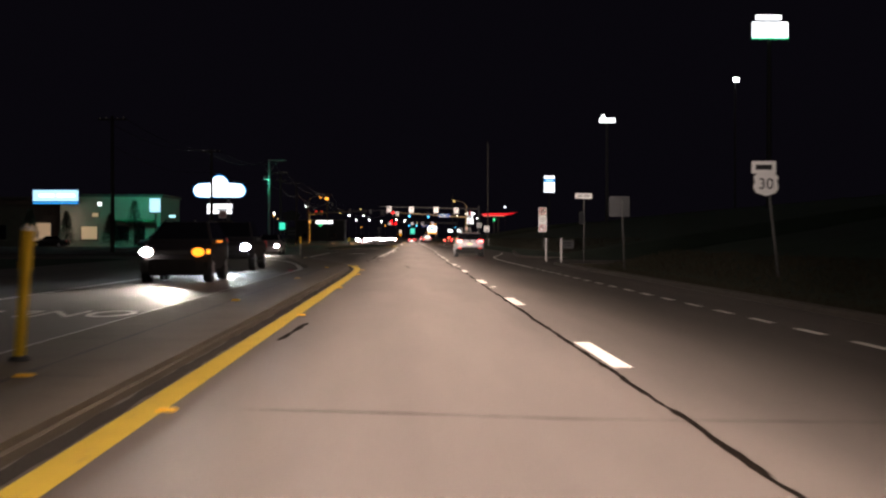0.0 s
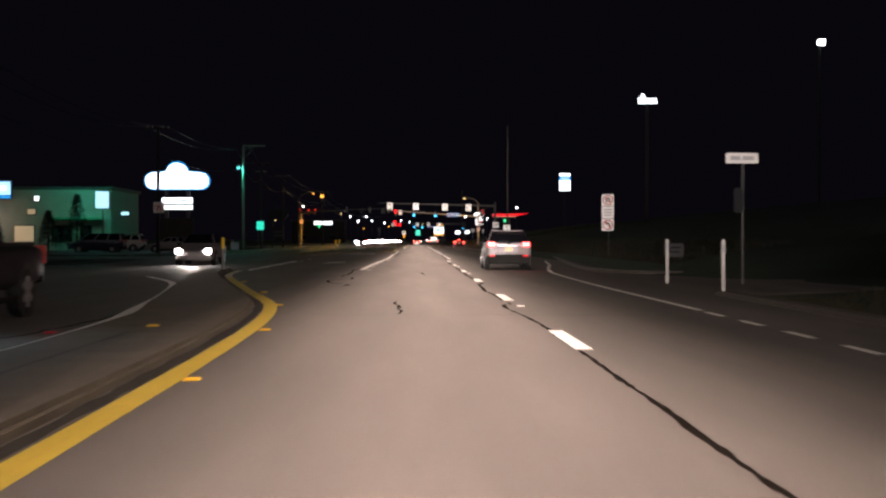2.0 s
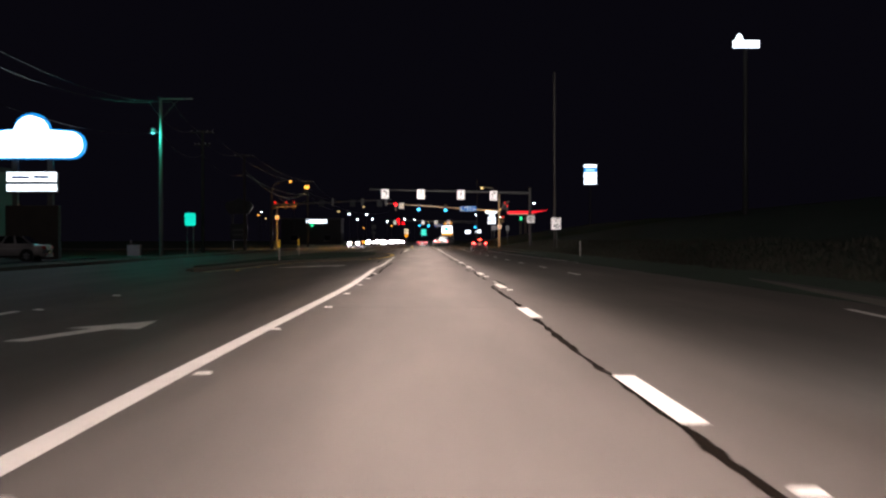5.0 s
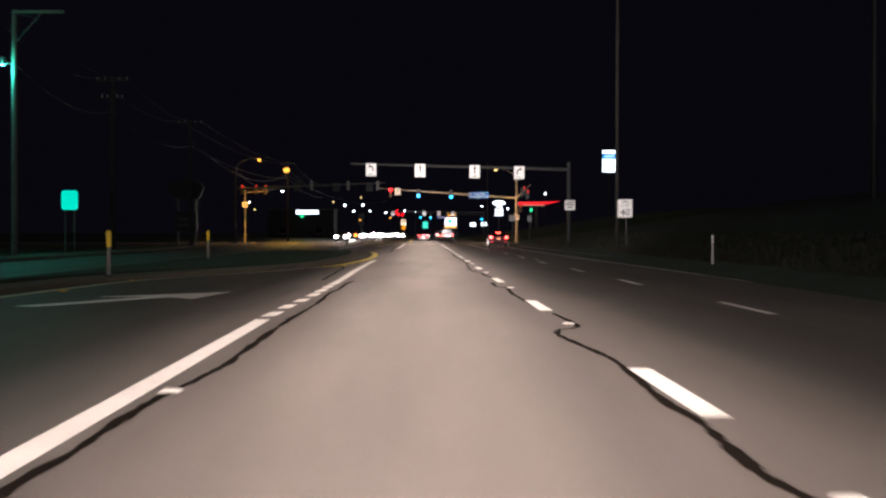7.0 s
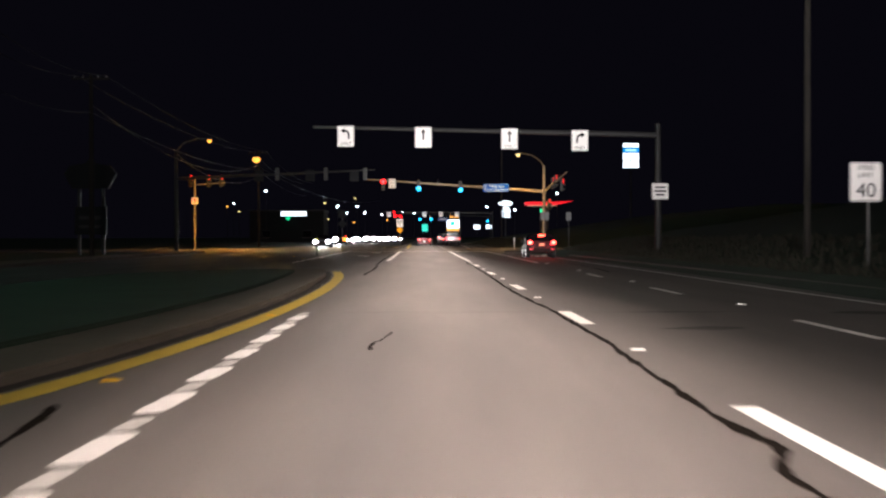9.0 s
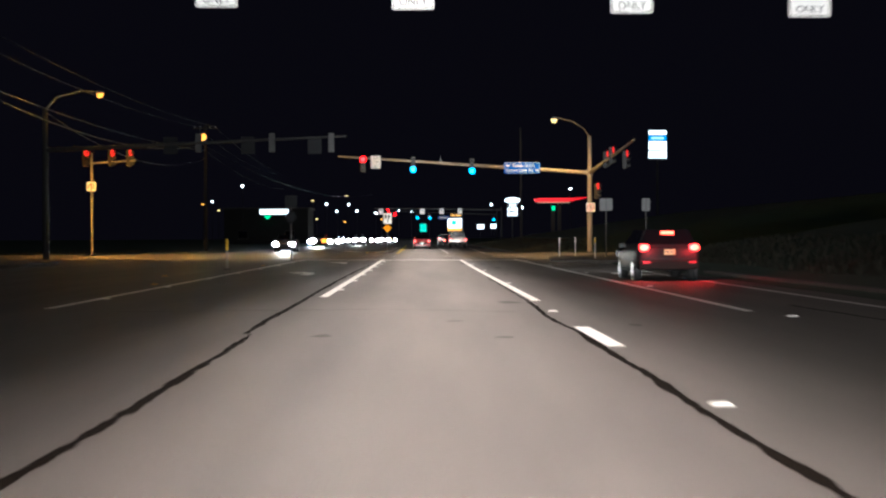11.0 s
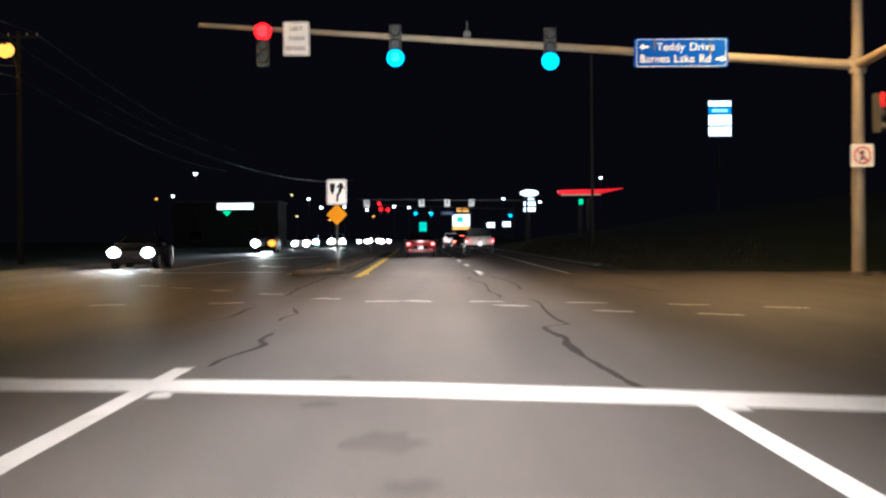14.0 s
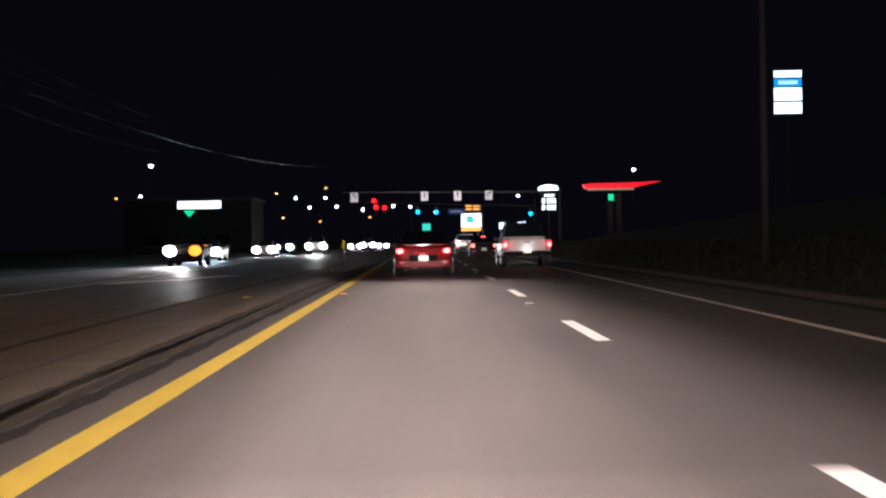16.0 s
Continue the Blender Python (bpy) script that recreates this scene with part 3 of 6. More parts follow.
# flat dark band painted round the nose as the shadow of its kerb
marking("gutter_dirt_kerb_shade", ribbon([(-3.0 + 0.93 * math.cos(radians(a)), 310.6 + 1.72 * math.sin(radians(a))) for a in range(175, 366, 5)], 0.12, 0.003, 0.6, 39), DIRTSHADE, "dark band drawn as kerb shadow round the nose of the narrow median")
marking("gutter_dirt_kerb_shade", ribbon(smooth_line([(-2.04, 310.6), (-2.03, 330), (-2.08, 384)], 0.4), 0.15, 0.003, 0.6, 33), DIRTSHADE, "dark dirt in the gutter beside the narrow median")
# broken dark edges and joints on top of the islands
marking("edge_stain", ribbon(smooth_line([(-2.2, 312), (-2.21, 330), (-2.26, 383)], 0.3), 0.12, 0.1125, 0.8, 35), DIRTSHADE, "dark broken edge along the median kerb")
marking("edge_stain", ribbon(smooth_line([(-2.8, 312), (-2.85, 340), (-2.9, 380)], 0.5), 0.045, 0.1125, 0.8, 36), STAIN, "dark joint along the narrow median")
marking("edge_stain", ribbon(smooth_line([(-3.72, 313), (-3.75, 340), (-3.78, 380)], 0.4), 0.16, 0.1125, 0.7, 37), DIRTSHADE, "dark broken edge along the median kerb")
marking("edge_stain", ribbon(smooth_line([(-3.3, -40), (-3.28, 20), (-3.3, 46)], 0.6), 0.05, 0.1125, 0.8, 38), STAIN, "dark joint along the median")
for k in range(15):
    y = -6 + 4.1 * k
    marking("median_joint", ribbon([(-3.9, y), (-3.3, y + 0.03), (-2.62, y - 0.02)], 0.05, 0.1126, 0.5, k), STAIN, "dark joint across the median", "joint")
for k in range(16):
    y = 314 + 4.3 * k
    marking("median_joint", ribbon([(-3.7, y), (-3.0, y + 0.03), (-2.3, y - 0.02)], 0.05, 0.1126, 0.5, k), STAIN, "dark joint across the median", "joint")


for line in ([(-1.80, 118.6), (-1.82, 120.4), (-1.83, 122.1)], [(2.17, 122.0), (2.20, 123.6), (2.24, 125.1)], [(-1.84, 125.4), (-1.86, 127.2), (-1.87, 129.0)]):
    marking("old_line", ribbon(line, 0.10, 0.0035, 0.3, 41), FADED, "faded remains of an older white line")


def dashes(name, xs, ys, length, width, label, group):
    for k, (x, y) in enumerate(zip(xs, ys)):
        bm = ribbon([(0, 0), (0, length * 0.5), (0, length)], width, 0.004, 0.07, k)
        ob = part(name, bm, WHITE)
        ob.matrix_basis = pose(x, y, 0)
        tagged(ob, label, "lane dash", group, "structure")


KA = range(-3, 9)
dashes("lane_dash", [1.88] * 12, [8.1 + 12.19 * k for k in KA], 3.2, 0.19, "worn white lane dash on asphalt", "dashes of the lane line")
dashes("lane_dash", [2.16, 2.2, 2.2, 2.2, 2.2, 2.21, 2.22, 2.22, 2.22], [118.7] + [119.9 + 12.19 * k for k in range(1, 9)], 3.2, 0.19, "worn white lane dash on asphalt", "dashes of the lane line")
dashes("lane_dash", [2.25 + 0.002 * k * k for k in range(12)], [308.8 + 12.15 * k for k in range(12)], 3.8, 0.17, "worn white lane dash on asphalt", "dashes of the lane line")
dashes("lane_dash", [5.45, 5.4, 5.3, 5.24, 5.17, 5.2, 5.17], [131.4, 143.4, 155.1, 166.0, 178.0, 190.4, 202.5], 3.6, 0.15, "white dash beside the right-turn lane", "dashes of the turning lane")
dashes("lane_dash", [5.22 - 0.016 * k for k in range(26)], [-9.3 + 2.42 * k for k in range(26)], 1.25, 0.13, "short worn white dash beside the kerb", "dashes beside the kerb")
def worn_block(long, half, seed):
    """A short painted block with rounded, uneven ends, skewed to one side."""
    rnd = random.Random(seed)
    bm = bmesh.new()
    rows = []
    for f, w in ((0, 0.55), (0.04, 0.86), (0.12, 1.0), (0.3, 1.03), (0.5, 0.97), (0.72, 1.04), (0.88, 1.0), (0.96, 0.82), (1, 0.5)):
        skew = 0.3 * half * (f - 0.5)
        rows.append([bm.verts.new((skew + side * half * w * rnd.uniform(0.94, 1.05), f * long + side * 0.03, 0)) for side in (-1, 1)])
    for (p, q), (r, t) in zip(rows, rows[1:]):
        bm.faces.new((p, q, t, r))
    return bm


# skewed short blocks of the broken line that ends the turning lane
for k in range(20):
    y0 = 142.75 + 2.06 * k
    solid = 1.22 + 0.06 * math.sin(2.3 * k)
    at = pose(-1.80 + 0.09 * smoothstep(0.5, 3, k) - 0.06 * smoothstep(7, 12, k), y0, 0.004, 0, 0, -0.9 * smoothstep(2, 7, k))
    ob = part("lane_dash", worn_block(solid, 0.1, k), WHITE)
    ob.matrix_basis = at
    tagged(ob, "short worn white block of a broken lane line", "lane dash", "blocks of the broken line", "structure")
    if k > 2:
        ob = part("lane_dash", worn_block(0.62, 0.068, k + 40), WORNWHITE)
        ob.matrix_basis = at @ Matrix.Translation((-0.018, solid + 0.07, 0))
        tagged(ob, "thin older white block between fresher ones", "lane dash", "older blocks of the broken line", "structure")
# guide dashes that turn through the crossing
GUIDE_A = [(4.6, 284.6, -42), (3.24, 285.7, -45), (1.82, 287.75, -44), (0.29, 289.7, -50), (-1.42, 291.08, -42), (-2.7, 293.6, -43), (-4.1, 295.8, -45), (-5.3, 297.9, -38), (-6.4, 299.6, -35)]
GUIDE_B = [(-5.15, 289.3, 5), (-3.1, 289.6, 12), (-0.35, 289.75, -2), (1.5, 289.3, -12), (3.16, 288.5, -28), (4.7, 287.5, -35), (6.0, 286.3, -38)]
for line in (GUIDE_A, GUIDE_B):
    for k, (x, y, tilt) in enumerate(line):
        reach = 0.36 if abs(tilt) > 20 else 0.31
        ob = part("guide_dash", ribbon([(-reach, 0), (0, 0), (reach, 0)], 0.15, 0.004, 0.08, 70 + k), WHITE)
        ob.matrix_basis = pose(x, y, 0, 0, 0, tilt)
        tagged(ob, "short white guide dash across the crossroads", "guide dash", "guide dashes", "structure")

ARROW = [(-0.10, 0), (0.10, 0), (0.10, 1.7), (0.36, 1.7), (0, 3.0), (-0.36, 1.7), (-0.10, 1.7)]
MERGE = [(-0.11, -0.2), (0.11, -0.2), (0.11, 1.75), (0.52, 1.5), (0, 3.0), (-0.52, 1.5), (-0.11, 1.75)]
TURN = [(-0.08, 0), (0.12, 0), (0.12, 1.3), (0.05, 1.75), (-0.18, 2.05), (-0.42, 2.15), (-0.42, 2.6), (-1.0, 1.95), (-0.42, 1.3), (-0.42, 1.72), (-0.2, 1.62), (-0.08, 1.3)]
BROAD_TURN = [(-0.24, 0), (0.14, 0), (0.14, 1.3), (0.06, 1.8), (-0.18, 2.1), (-0.42, 2.2), (-0.42, 2.6), (-1.0, 1.95), (-0.42, 1.3), (-0.42, 1.6), (-0.3, 1.5), (-0.24, 1.25)]
for outline, x, y, turn, s, label in ((MERGE, -5.75, 145.7, -24, 1.9, "white lane arrow painted on asphalt"), (ARROW, -4.6, 101, -12, 1.4, "white lane arrow painted on asphalt"),
                                      (BROAD_TURN, -3.33, 246.3, 0, (0.8, 1.5), "white left-turn arrow painted on asphalt"), (BROAD_TURN, -3.24, 265.6, 0, (0.75, 1.5), "white left-turn arrow painted on asphalt"),
                                      (ARROW, -6.5, 356.5, 164, 3.2, "white lane arrow for the oncoming lanes"), (ARROW, -6.1, 47.3, 183, 1.35, "white lane arrow for the oncoming lanes"),
                                      (TURN, 6.3, 247, 180, 1.0, "white turn arrow painted on asphalt"), (TURN, -6.4, 326, 180, 1.4, "white turn arrow for the oncoming lanes")):
    bm = prism(outline, 0.004, "xy", (0, 0, 0.003))
    ob = part("lane_arrow", bm, WHITE)
    ob.matrix_basis = pose(x, y, 0, 0, 0, turn) @ Matrix.Diagonal((*(s if isinstance(s, tuple) else (s, s)), 1, 1))
    tagged(ob, label, "lane arrow", "painted arrows", "structure")
only = words("ONLY", 1.0, WHITE, None, (-5.85, 17.7, 0.004), (0, 0, 180), 2.6, "painted_word")
tagged(only, "white word painted on the oncoming turning lane", "road marking", kind="structure")


# ---------------------------------------------------------------- tar-sealed cracks, joints, stains
def crack(points, width, seed, wander=0.12, step=0.7, name="tar_seam", mat=None):
    out = []
    for x, y in smooth_line(points, min(step, 0.11)):
        drift = sum(a * noise.noise((seed * 7.3, y * f, 0.5)) for a, f in ((1.3, 0.45), (0.7, 1.4), (0.5, 3.7), (0.35, 8.5)))
        out.append((x + wander * drift, y))
    return marking(name, ribbon(out, width, 0.0025, 0.75, seed, 0.15), mat or TAR, "dark tar-sealed crack in the asphalt", "tar seam")


crack([(1.80, -30), (1.72, 0), (1.75, 20), (1.78, 36), (1.82, 44.7), (1.80, 47.0), (1.82, 48.2), (1.79, 50.4), (1.68, 52.6), (1.64, 53.4), (1.65, 55.0), (1.80, 55.4), (1.82, 56.1)], 0.055, 1, 0.02)
crack([(1.77, 56.9), (1.77, 59.8), (1.72, 61.0), (1.66, 62.2), (1.70, 64.0), (1.73, 66.5), (1.88, 68.1), (1.84, 69.2), (1.79, 72.5), (1.75, 79.4), (1.78, 88), (1.76, 98), (1.9, 112)], 0.075, 2, 0.025)
crack([(1.9, 112), (1.92, 119.0), (1.97, 120.1), (2.05, 120.8)], 0.08, 3, 0.02)
crack([(2.34, 120.9), (2.29, 121.9), (2.31, 123.9), (2.28, 125.4), (2.06, 126.0), (2.03, 127.2), (2.10, 128.6), (1.98, 130.0), (2.05, 131.8), (2.0, 132.8), (2.06, 134.6), (2.09, 136.2), (2.0, 137.6), (1.90, 139.2), (1.98, 140.1), (2.28, 140.8), (2.24, 143.6)], 0.075, 27, 0.015)
crack([(2.24, 144.5), (2.10, 147.5), (2.08, 149.2), (2.06, 150.3), (2.09, 151.4), (2.12, 153.0), (1.96, 153.9), (1.95, 154.9), (1.96, 156.0), (2.15, 156.7)], 0.075, 28, 0.015)
crack([(2.14, 160.0), (2.10, 161.0), (2.03, 162.2), (2.07, 164.1), (1.93, 166.1), (1.80, 168.6), (1.81, 169.3), (1.97, 170.0), (1.90, 171.0), (1.93, 172.7), (1.97, 175.0), (2.03, 177.4), (2.04, 180.2), (2.05, 185.1), (1.97, 187.6), (1.95, 194.0), (2.02, 205), (2.06, 218.4), (2.08, 219.3), (2.04, 221.0), (2.0, 222.0), (2.05, 224.6), (2.10, 227.5)], 0.08, 29, 0.02)
crack([(2.1, 227.5), (2.11, 232), (2.11, 238.5), (2.08, 240.6), (2.1, 243.0)], 0.05, 4, 0.015)
crack([(2.1, 262.4), (2.05, 263.3), (2.02, 264.2), (2.04, 265.5), (2.11, 266.4)], 0.085, 37, 0.012, mat=MIDTAR)
crack([(1.95, 274.9), (1.87, 277.2), (1.85, 279.1), (1.93, 280.2), (1.85, 281.3), (1.85, 282.0), (1.95, 282.35), (2.2, 282.7), (2.21, 283.0)], 0.075, 5, 0.02, mat=MIDTAR)
crack([(2.21, 283.0), (2.19, 284.6), (2.34, 288.4), (2.32, 290.1)], 0.06, 32, 0.02, mat=OLDTAR)
crack([(1.82, 290.8), (1.87, 291.8), (1.78, 294.3), (1.9, 299.0), (1.70, 302.1), (1.64, 303.1), (1.71, 303.8), (1.74, 305.0), (2.0, 305.85), (2.02, 306.5), (2.03, 307.7), (2.06, 309), (2.03, 311)], 0.06, 25, 0.015, mat=OLDTAR)
crack([(2.52, 294.9), (2.62, 298.5), (2.56, 302.1), (2.56, 303.0), (2.44, 303.9), (2.41, 305.0), (2.3, 306.1), (2.1, 306.5)], 0.045, 6, 0.02, mat=OLDTAR)
crack([(5.2, 292.8), (5.1, 295.1), (5.0, 297)], 0.05, 30, 0.03, mat=OLDTAR)
crack([(-1.84, 65.3), (-1.75, 66.8), (-2.22, 68.2), (-2.40, 69.1), (-2.42, 71.0), (-1.90, 72.1), (-1.96, 73.8)], 0.085, 7, 0.02, 0.4)
crack([(-2.25, 74.6), (-2.36, 75.4), (-2.26, 78.6), (-2.37, 85.0), (-2.27, 87.5)], 0.08, 8, 0.03, 0.6)
crack([(-1.57, 128), (-1.52, 130.5), (-1.50, 133.5), (-1.40, 135.7), (-1.45, 141.1), (-1.40, 147), (-1.46, 150.5), (-1.38, 152.5), (-1.44, 155.1), (-1.38, 157.2)], 0.075, 9, 0.025)
crack([(-2.14, 158), (-2.2, 162), (-2.27, 166), (-2.3, 169.5), (-2.4, 171.2), (-2.52, 172.1)], 0.06, 10, 0.025)
crack([(-1.75, 205), (-1.7, 214), (-1.77, 219.1), (-1.87, 219.9), (-1.92, 222.3), (-1.91, 226), (-1.97, 233.3), (-2.0, 245), (-1.95, 262)], 0.085, 11, 0.025)
crack([(-0.22, 52.0), (-0.2, 52.9), (-0.235, 53.4), (-0.28, 53.7), (-0.235, 54.2), (-0.28, 54.6), (-0.255, 55.0), (-0.35, 55.6), (-0.31, 56.6)], 0.055, 12, 0.02, 0.25)
crack([(0.31, 76.8), (0.34, 77.8), (0.27, 78.8), (0.25, 79.6), (0.31, 80.6)], 0.05, 13, 0.02, 0.25)
crack([(-0.54, 176.7), (-0.50, 177.8), (-0.40, 178.6), (-0.37, 179.4)], 0.04, 14, 0.04, 0.5)
crack([(-1.69, 11.7), (-1.66, 12.8), (-1.60, 15.1)], 0.07, 15, 0.015, 0.25)
crack([(-1.53, 277.1), (-1.5, 278.0), (-1.33, 279.5), (-1.46, 280.4), (-1.41, 281.5)], 0.065, 16, 0.02, 0.4, mat=MIDTAR)
crack([(-1.6, 283.9), (-1.62, 284.5), (-1.58, 285.3), (-1.54, 286.1), (-1.76, 287.8)], 0.05, 26, 0.02, mat=OLDTAR)
crack([(-2.6, 284.2), (-2.43, 285.1), (-2.47, 287.3), (-2.42, 288.2)], 0.055, 17, 0.02, mat=OLDTAR)
crack([(-2.34, 292.5), (-2.45, 297), (-2.4, 306)], 0.075, 18, 0.05, mat=OLDTAR)
crack([(-6.3, 40), (-5.0, 46), (-4.6, 52)], 0.05, 19, 0.1)
crack([(-5.2, 318), (-5.0, 332), (-5.6, 350), (-5.4, 372)], 0.055, 20, 0.08, mat=OLDTAR)
for seed, line in ((21, [(-2.12, 308.1), (-2.15, 307.4), (-2.19, 306.75), (-2.37, 306.2), (-2.28, 306.0), (-2.06, 305.75), (-1.88, 305.4), (-1.80, 304.7), (-1.84, 304.2), (-1.93, 304.0)]), (31, [(-2.39, 304.2), (-2.39, 304.8), (-2.37, 305.25)])):
    marking("tar_seam", ribbon(smooth_line(line, 0.1), 0.065, 0.0025, 0.5, seed, 0.15), OLDTAR, "dark tar-sealed crack in the asphalt", "tar seam")
crack([(6.2, 208), (6.4, 218), (6.25, 226)], 0.06, 22, 0.05)
crack([(-2.33, 265.2), (-2.33, 265.8), (-2.36, 266.4), (-2.3, 267.1)], 0.05, 34, 0.02)
crack([(-2.69, 264.5), (-2.66, 264.8), (-2.57, 264.9)], 0.05, 35, 0.02, mat=OLDTAR)
crack([(-2.35, 270.5), (-2.32, 271.2), (-2.3, 272.0)], 0.04, 36, 0.02, mat=OLDTAR)
for k, (y, x0, x1) in enumerate([(27.6, -1.9, 1.6), (51.7, -1.6, 4.2), (84.7, -6, 4.5), (109, -6.2, 4.8), (161.3, -1.6, 1.9), (183.9, -1.2, 4.6), (196, 2.6, 5),  (240.6, -1.5, 1.9)]):
    marking("joint_line", ribbon([(x0 + (x1 - x0) * i / 8, y + 0.06 * math.sin(3.1 * i + k)) for i in range(9)], 0.06, 0.002, 0.6, k), JOINT, "thin dark joint across the lane", "joint")
for k, (line, width) in enumerate((([(-1.4, 5.0), (-0.3, 4.75), (0.6, 4.5), (1.3, 4.35), (3.8, 4.1)], 0.07), ([(-0.6, 81.9), (0.2, 82.0), (1.6, 81.6)], 0.11), ([(-2.0, 74.8), (-1.2, 75.0), (-0.2, 75.3)], 0.09),
                                   ([(-4.6, 224.9), (-2.0, 225.1), (-0.6, 225.2), (0.2, 225.0), (1.7, 224.3)], 0.08))):
    marking("joint_line", ribbon(smooth_line(line, 0.15), width, 0.002, 0.9, 90 + k, 0.2), JOINTDARK, "dark joint across the lane", "joint")
for k, (x, y, w, d) in enumerate([(-0.34, 274.2, 0.3, 0.35), (0.3, 271.0, 0.35, 0.5), (0.12, 272.4, 0.5, 1.1), (-0.28, 276.0, 0.2, 0.3), (-0.93, 219.3, 0.3, 0.5), (0.66, 222.0, 0.3, 0.3), (1.74, 227.4, 0.45, 0.9), (1.15, 218.9, 0.3, 0.4), (2.95, 221, 0.3, 0.4), (3.1, 256, 0.3, 2.6), (2.64, 253.5, 0.22, 0.6), (2.82, 245.8, 0.14, 0.5), (3.22, 245.6, 0.22, 0.4), (2.9, 265.8, 0.12, 0.25), (3.24, 265.6, 0.2, 0.5), (2.92, 264.4, 0.16, 0.45), (2.93, 263.1, 0.18, 1.1), (2.8, 262.6, 0.16, 1.2), (3.25, 264.2, 0.2, 1.0), (-0.86, 251.9, 0.18, 0.3), (-0.78, 250.5, 0.2, 0.4), (1.1, 261.8, 0.2, 0.3), (0.1, 270, 0.45, 1.6), (6.4, 254, 1.0, 2.2), (6.8, 183.5, 1.2, 1.0), (3.6, 180, 1.2, 0.8), (4.1, 183.8, 2.0, 0.3)]):
    rnd = random.Random(k)
    pts = [(w / 2 * math.cos(a) * rnd.uniform(0.5, 1.1), d / 2 * math.sin(a) * rnd.uniform(0.5, 1.1)) for a in [2 * math.pi * i / 14 for i in range(14)]]
    ob = part("oil_stain", prism(pts, 0.001, "xy", (0, 0, 0.0016)), FAINTSTAIN if y > 267 else STAIN)
    ob.location = (x, y, 0)
    tagged(ob, "faint dark stain on the asphalt", "stain", kind="structure")


# ---------------------------------------------------------------- raised pavement markers
def pavement_marker(x, y, mat, label, scale=1.0):
    bm = box((0.12, 0.11, 0.02), (0, 0, 0.012))
    for v in bm.verts:
        if v.co.z > 0.012:
            v.co.x *= 0.75
            v.co.y *= 0.55
    ob = part("pavement_marker", bm, mat)
    ob.matrix_basis = pose(x, y, 0, 0, 0, 0) @ Matrix.Diagonal((scale * 1.25, scale * 1.25, 1, 1))
    return tagged(ob, label, "road marker", "pavement markers")


for k in range(4):
    pavement_marker(-1.84, 4.9 + 12.19 * k, MARK_Y, "yellow reflective marker stuck on the asphalt")
    ob = pavement_marker(-3.22, 6.3 + 13.6 * k, MARK_Y, "yellow reflective marker on the median")
    ob.location.z = 0.11
for x, y in ((-1.92, 48), (-2.42, 55), (-3.36, 61.3), (-4.76, 69), (-6.1, 71.5), (-3.58, 57.7), (-6.4, 75.4), (-7.9, 87.3), (-2.48, 173.7), (-7.6, 245.9)):
    pavement_marker(x, y, MARK_Y, "yellow reflective marker stuck on the asphalt")
pavement_marker(-4.6, 47.5, MARK_R, "red reflective marker stuck on the asphalt")
for y in (29.5, 54.5, 78.9, 91, 117.3, 129.3, 141.2, 153.1, 164.7, 176.6, 188.9, 200.6, 212.4, 224.3, 237.5, 250.6, 262.2, 273.7, 307.3, 330, 354.4):
    pavement_marker(1.93 if y < 110 else 2.21 if y < 230 else 2.37 if y < 300 else 2.15, y, MARK_W, "white reflective marker stuck on the asphalt")
for k in range(9):
    y = 84.7 + 6.1 * k
    pavement_marker(-1.78 if y < 106 else -1.49, y, MARK_W, "white reflective marker stuck on the asphalt")
for k in range(8):
    pavement_marker(-1.53, (233.6, 240.0, 246.0, 251.7, 257.9, 264.0, 270.0, 274.75)[k], MARK_W, "white reflective marker stuck on the asphalt")
    pavement_marker(-5.7, 229.5 + 6.4 * k, MARK_W, "white reflective marker stuck on the asphalt")
    pavement_marker(5.4, 186 + 12.2 * k, MARK_W, "white reflective marker stuck on the asphalt")
for k in range(6):
    pavement_marker(-6.35, 84 + 6.1 * k, MARK_W, "white reflective marker stuck on the asphalt")
    pavement_marker(-7.0 + 0.1 * k, 139 + 6.1 * k, MARK_Y, "yellow reflective marker stuck on the asphalt")
for x, y in ((-3.1, 172.5), (-2.2, 183), (-2.7, 311.2), (-1.35, 309.3), (-2.9, 332), (-1.35, 336), (-2.9, 356), (-1.4, 360), (-6.4, 238), (-6.4, 262)):
    ob = pavement_marker(x, y, MARK_Y, "yellow reflective marker beside the median")
    if x in (-2.7, -2.9):
        ob.location.z = 0.117 if x == -2.7 else 0.11

# ---------------------------------------------------------------- signs
def post(parent, x, y, z0, z1, mat=None, r=0.035, lean=0.0, square=False):
    if square:
        return part("post", box((2 * r, 2 * r, z1 - z0), (x, y, (z0 + z1) / 2)), mat or GALV, parent)
    return part("post", rod((x + lean, y, z0), (x, y, z1), r, r, 8), mat or GALV, parent)


def plate(parent, w, h, x, y, z, mat, name="panel", border=None, r=0.05, label="", depth=0.012, turn=0.0):
    ob = part(name, prism(rounded(w, h, r), depth), mat, parent, label)
    ob.matrix_basis = pose(x, y, z, 0, turn, 0)
    if border:
        rim = part("border", prism(rounded(w * 0.95, h * 0.95, r * 0.9), 0.004), border, ob)
        rim.matrix_basis = pose(0, -depth / 2 - 0.001, 0)
        face = part("face", prism(rounded(w * 0.95 - 0.03, h * 0.95 - 0.03, r * 0.8), 0.004), mat, ob)
        face.matrix_basis = pose(0, -depth / 2 - 0.004, 0)
    return ob


def bars(parent, rows, x, y, z, mat, name="print_bar"):
    """Writing too small to read, as plain bars: rows of (dx, dz, width, height)."""
    for dx, dz, w, h in rows:
        part(name, box((w, 0.004, h), (x + dx, y, z + dz)), mat, parent)


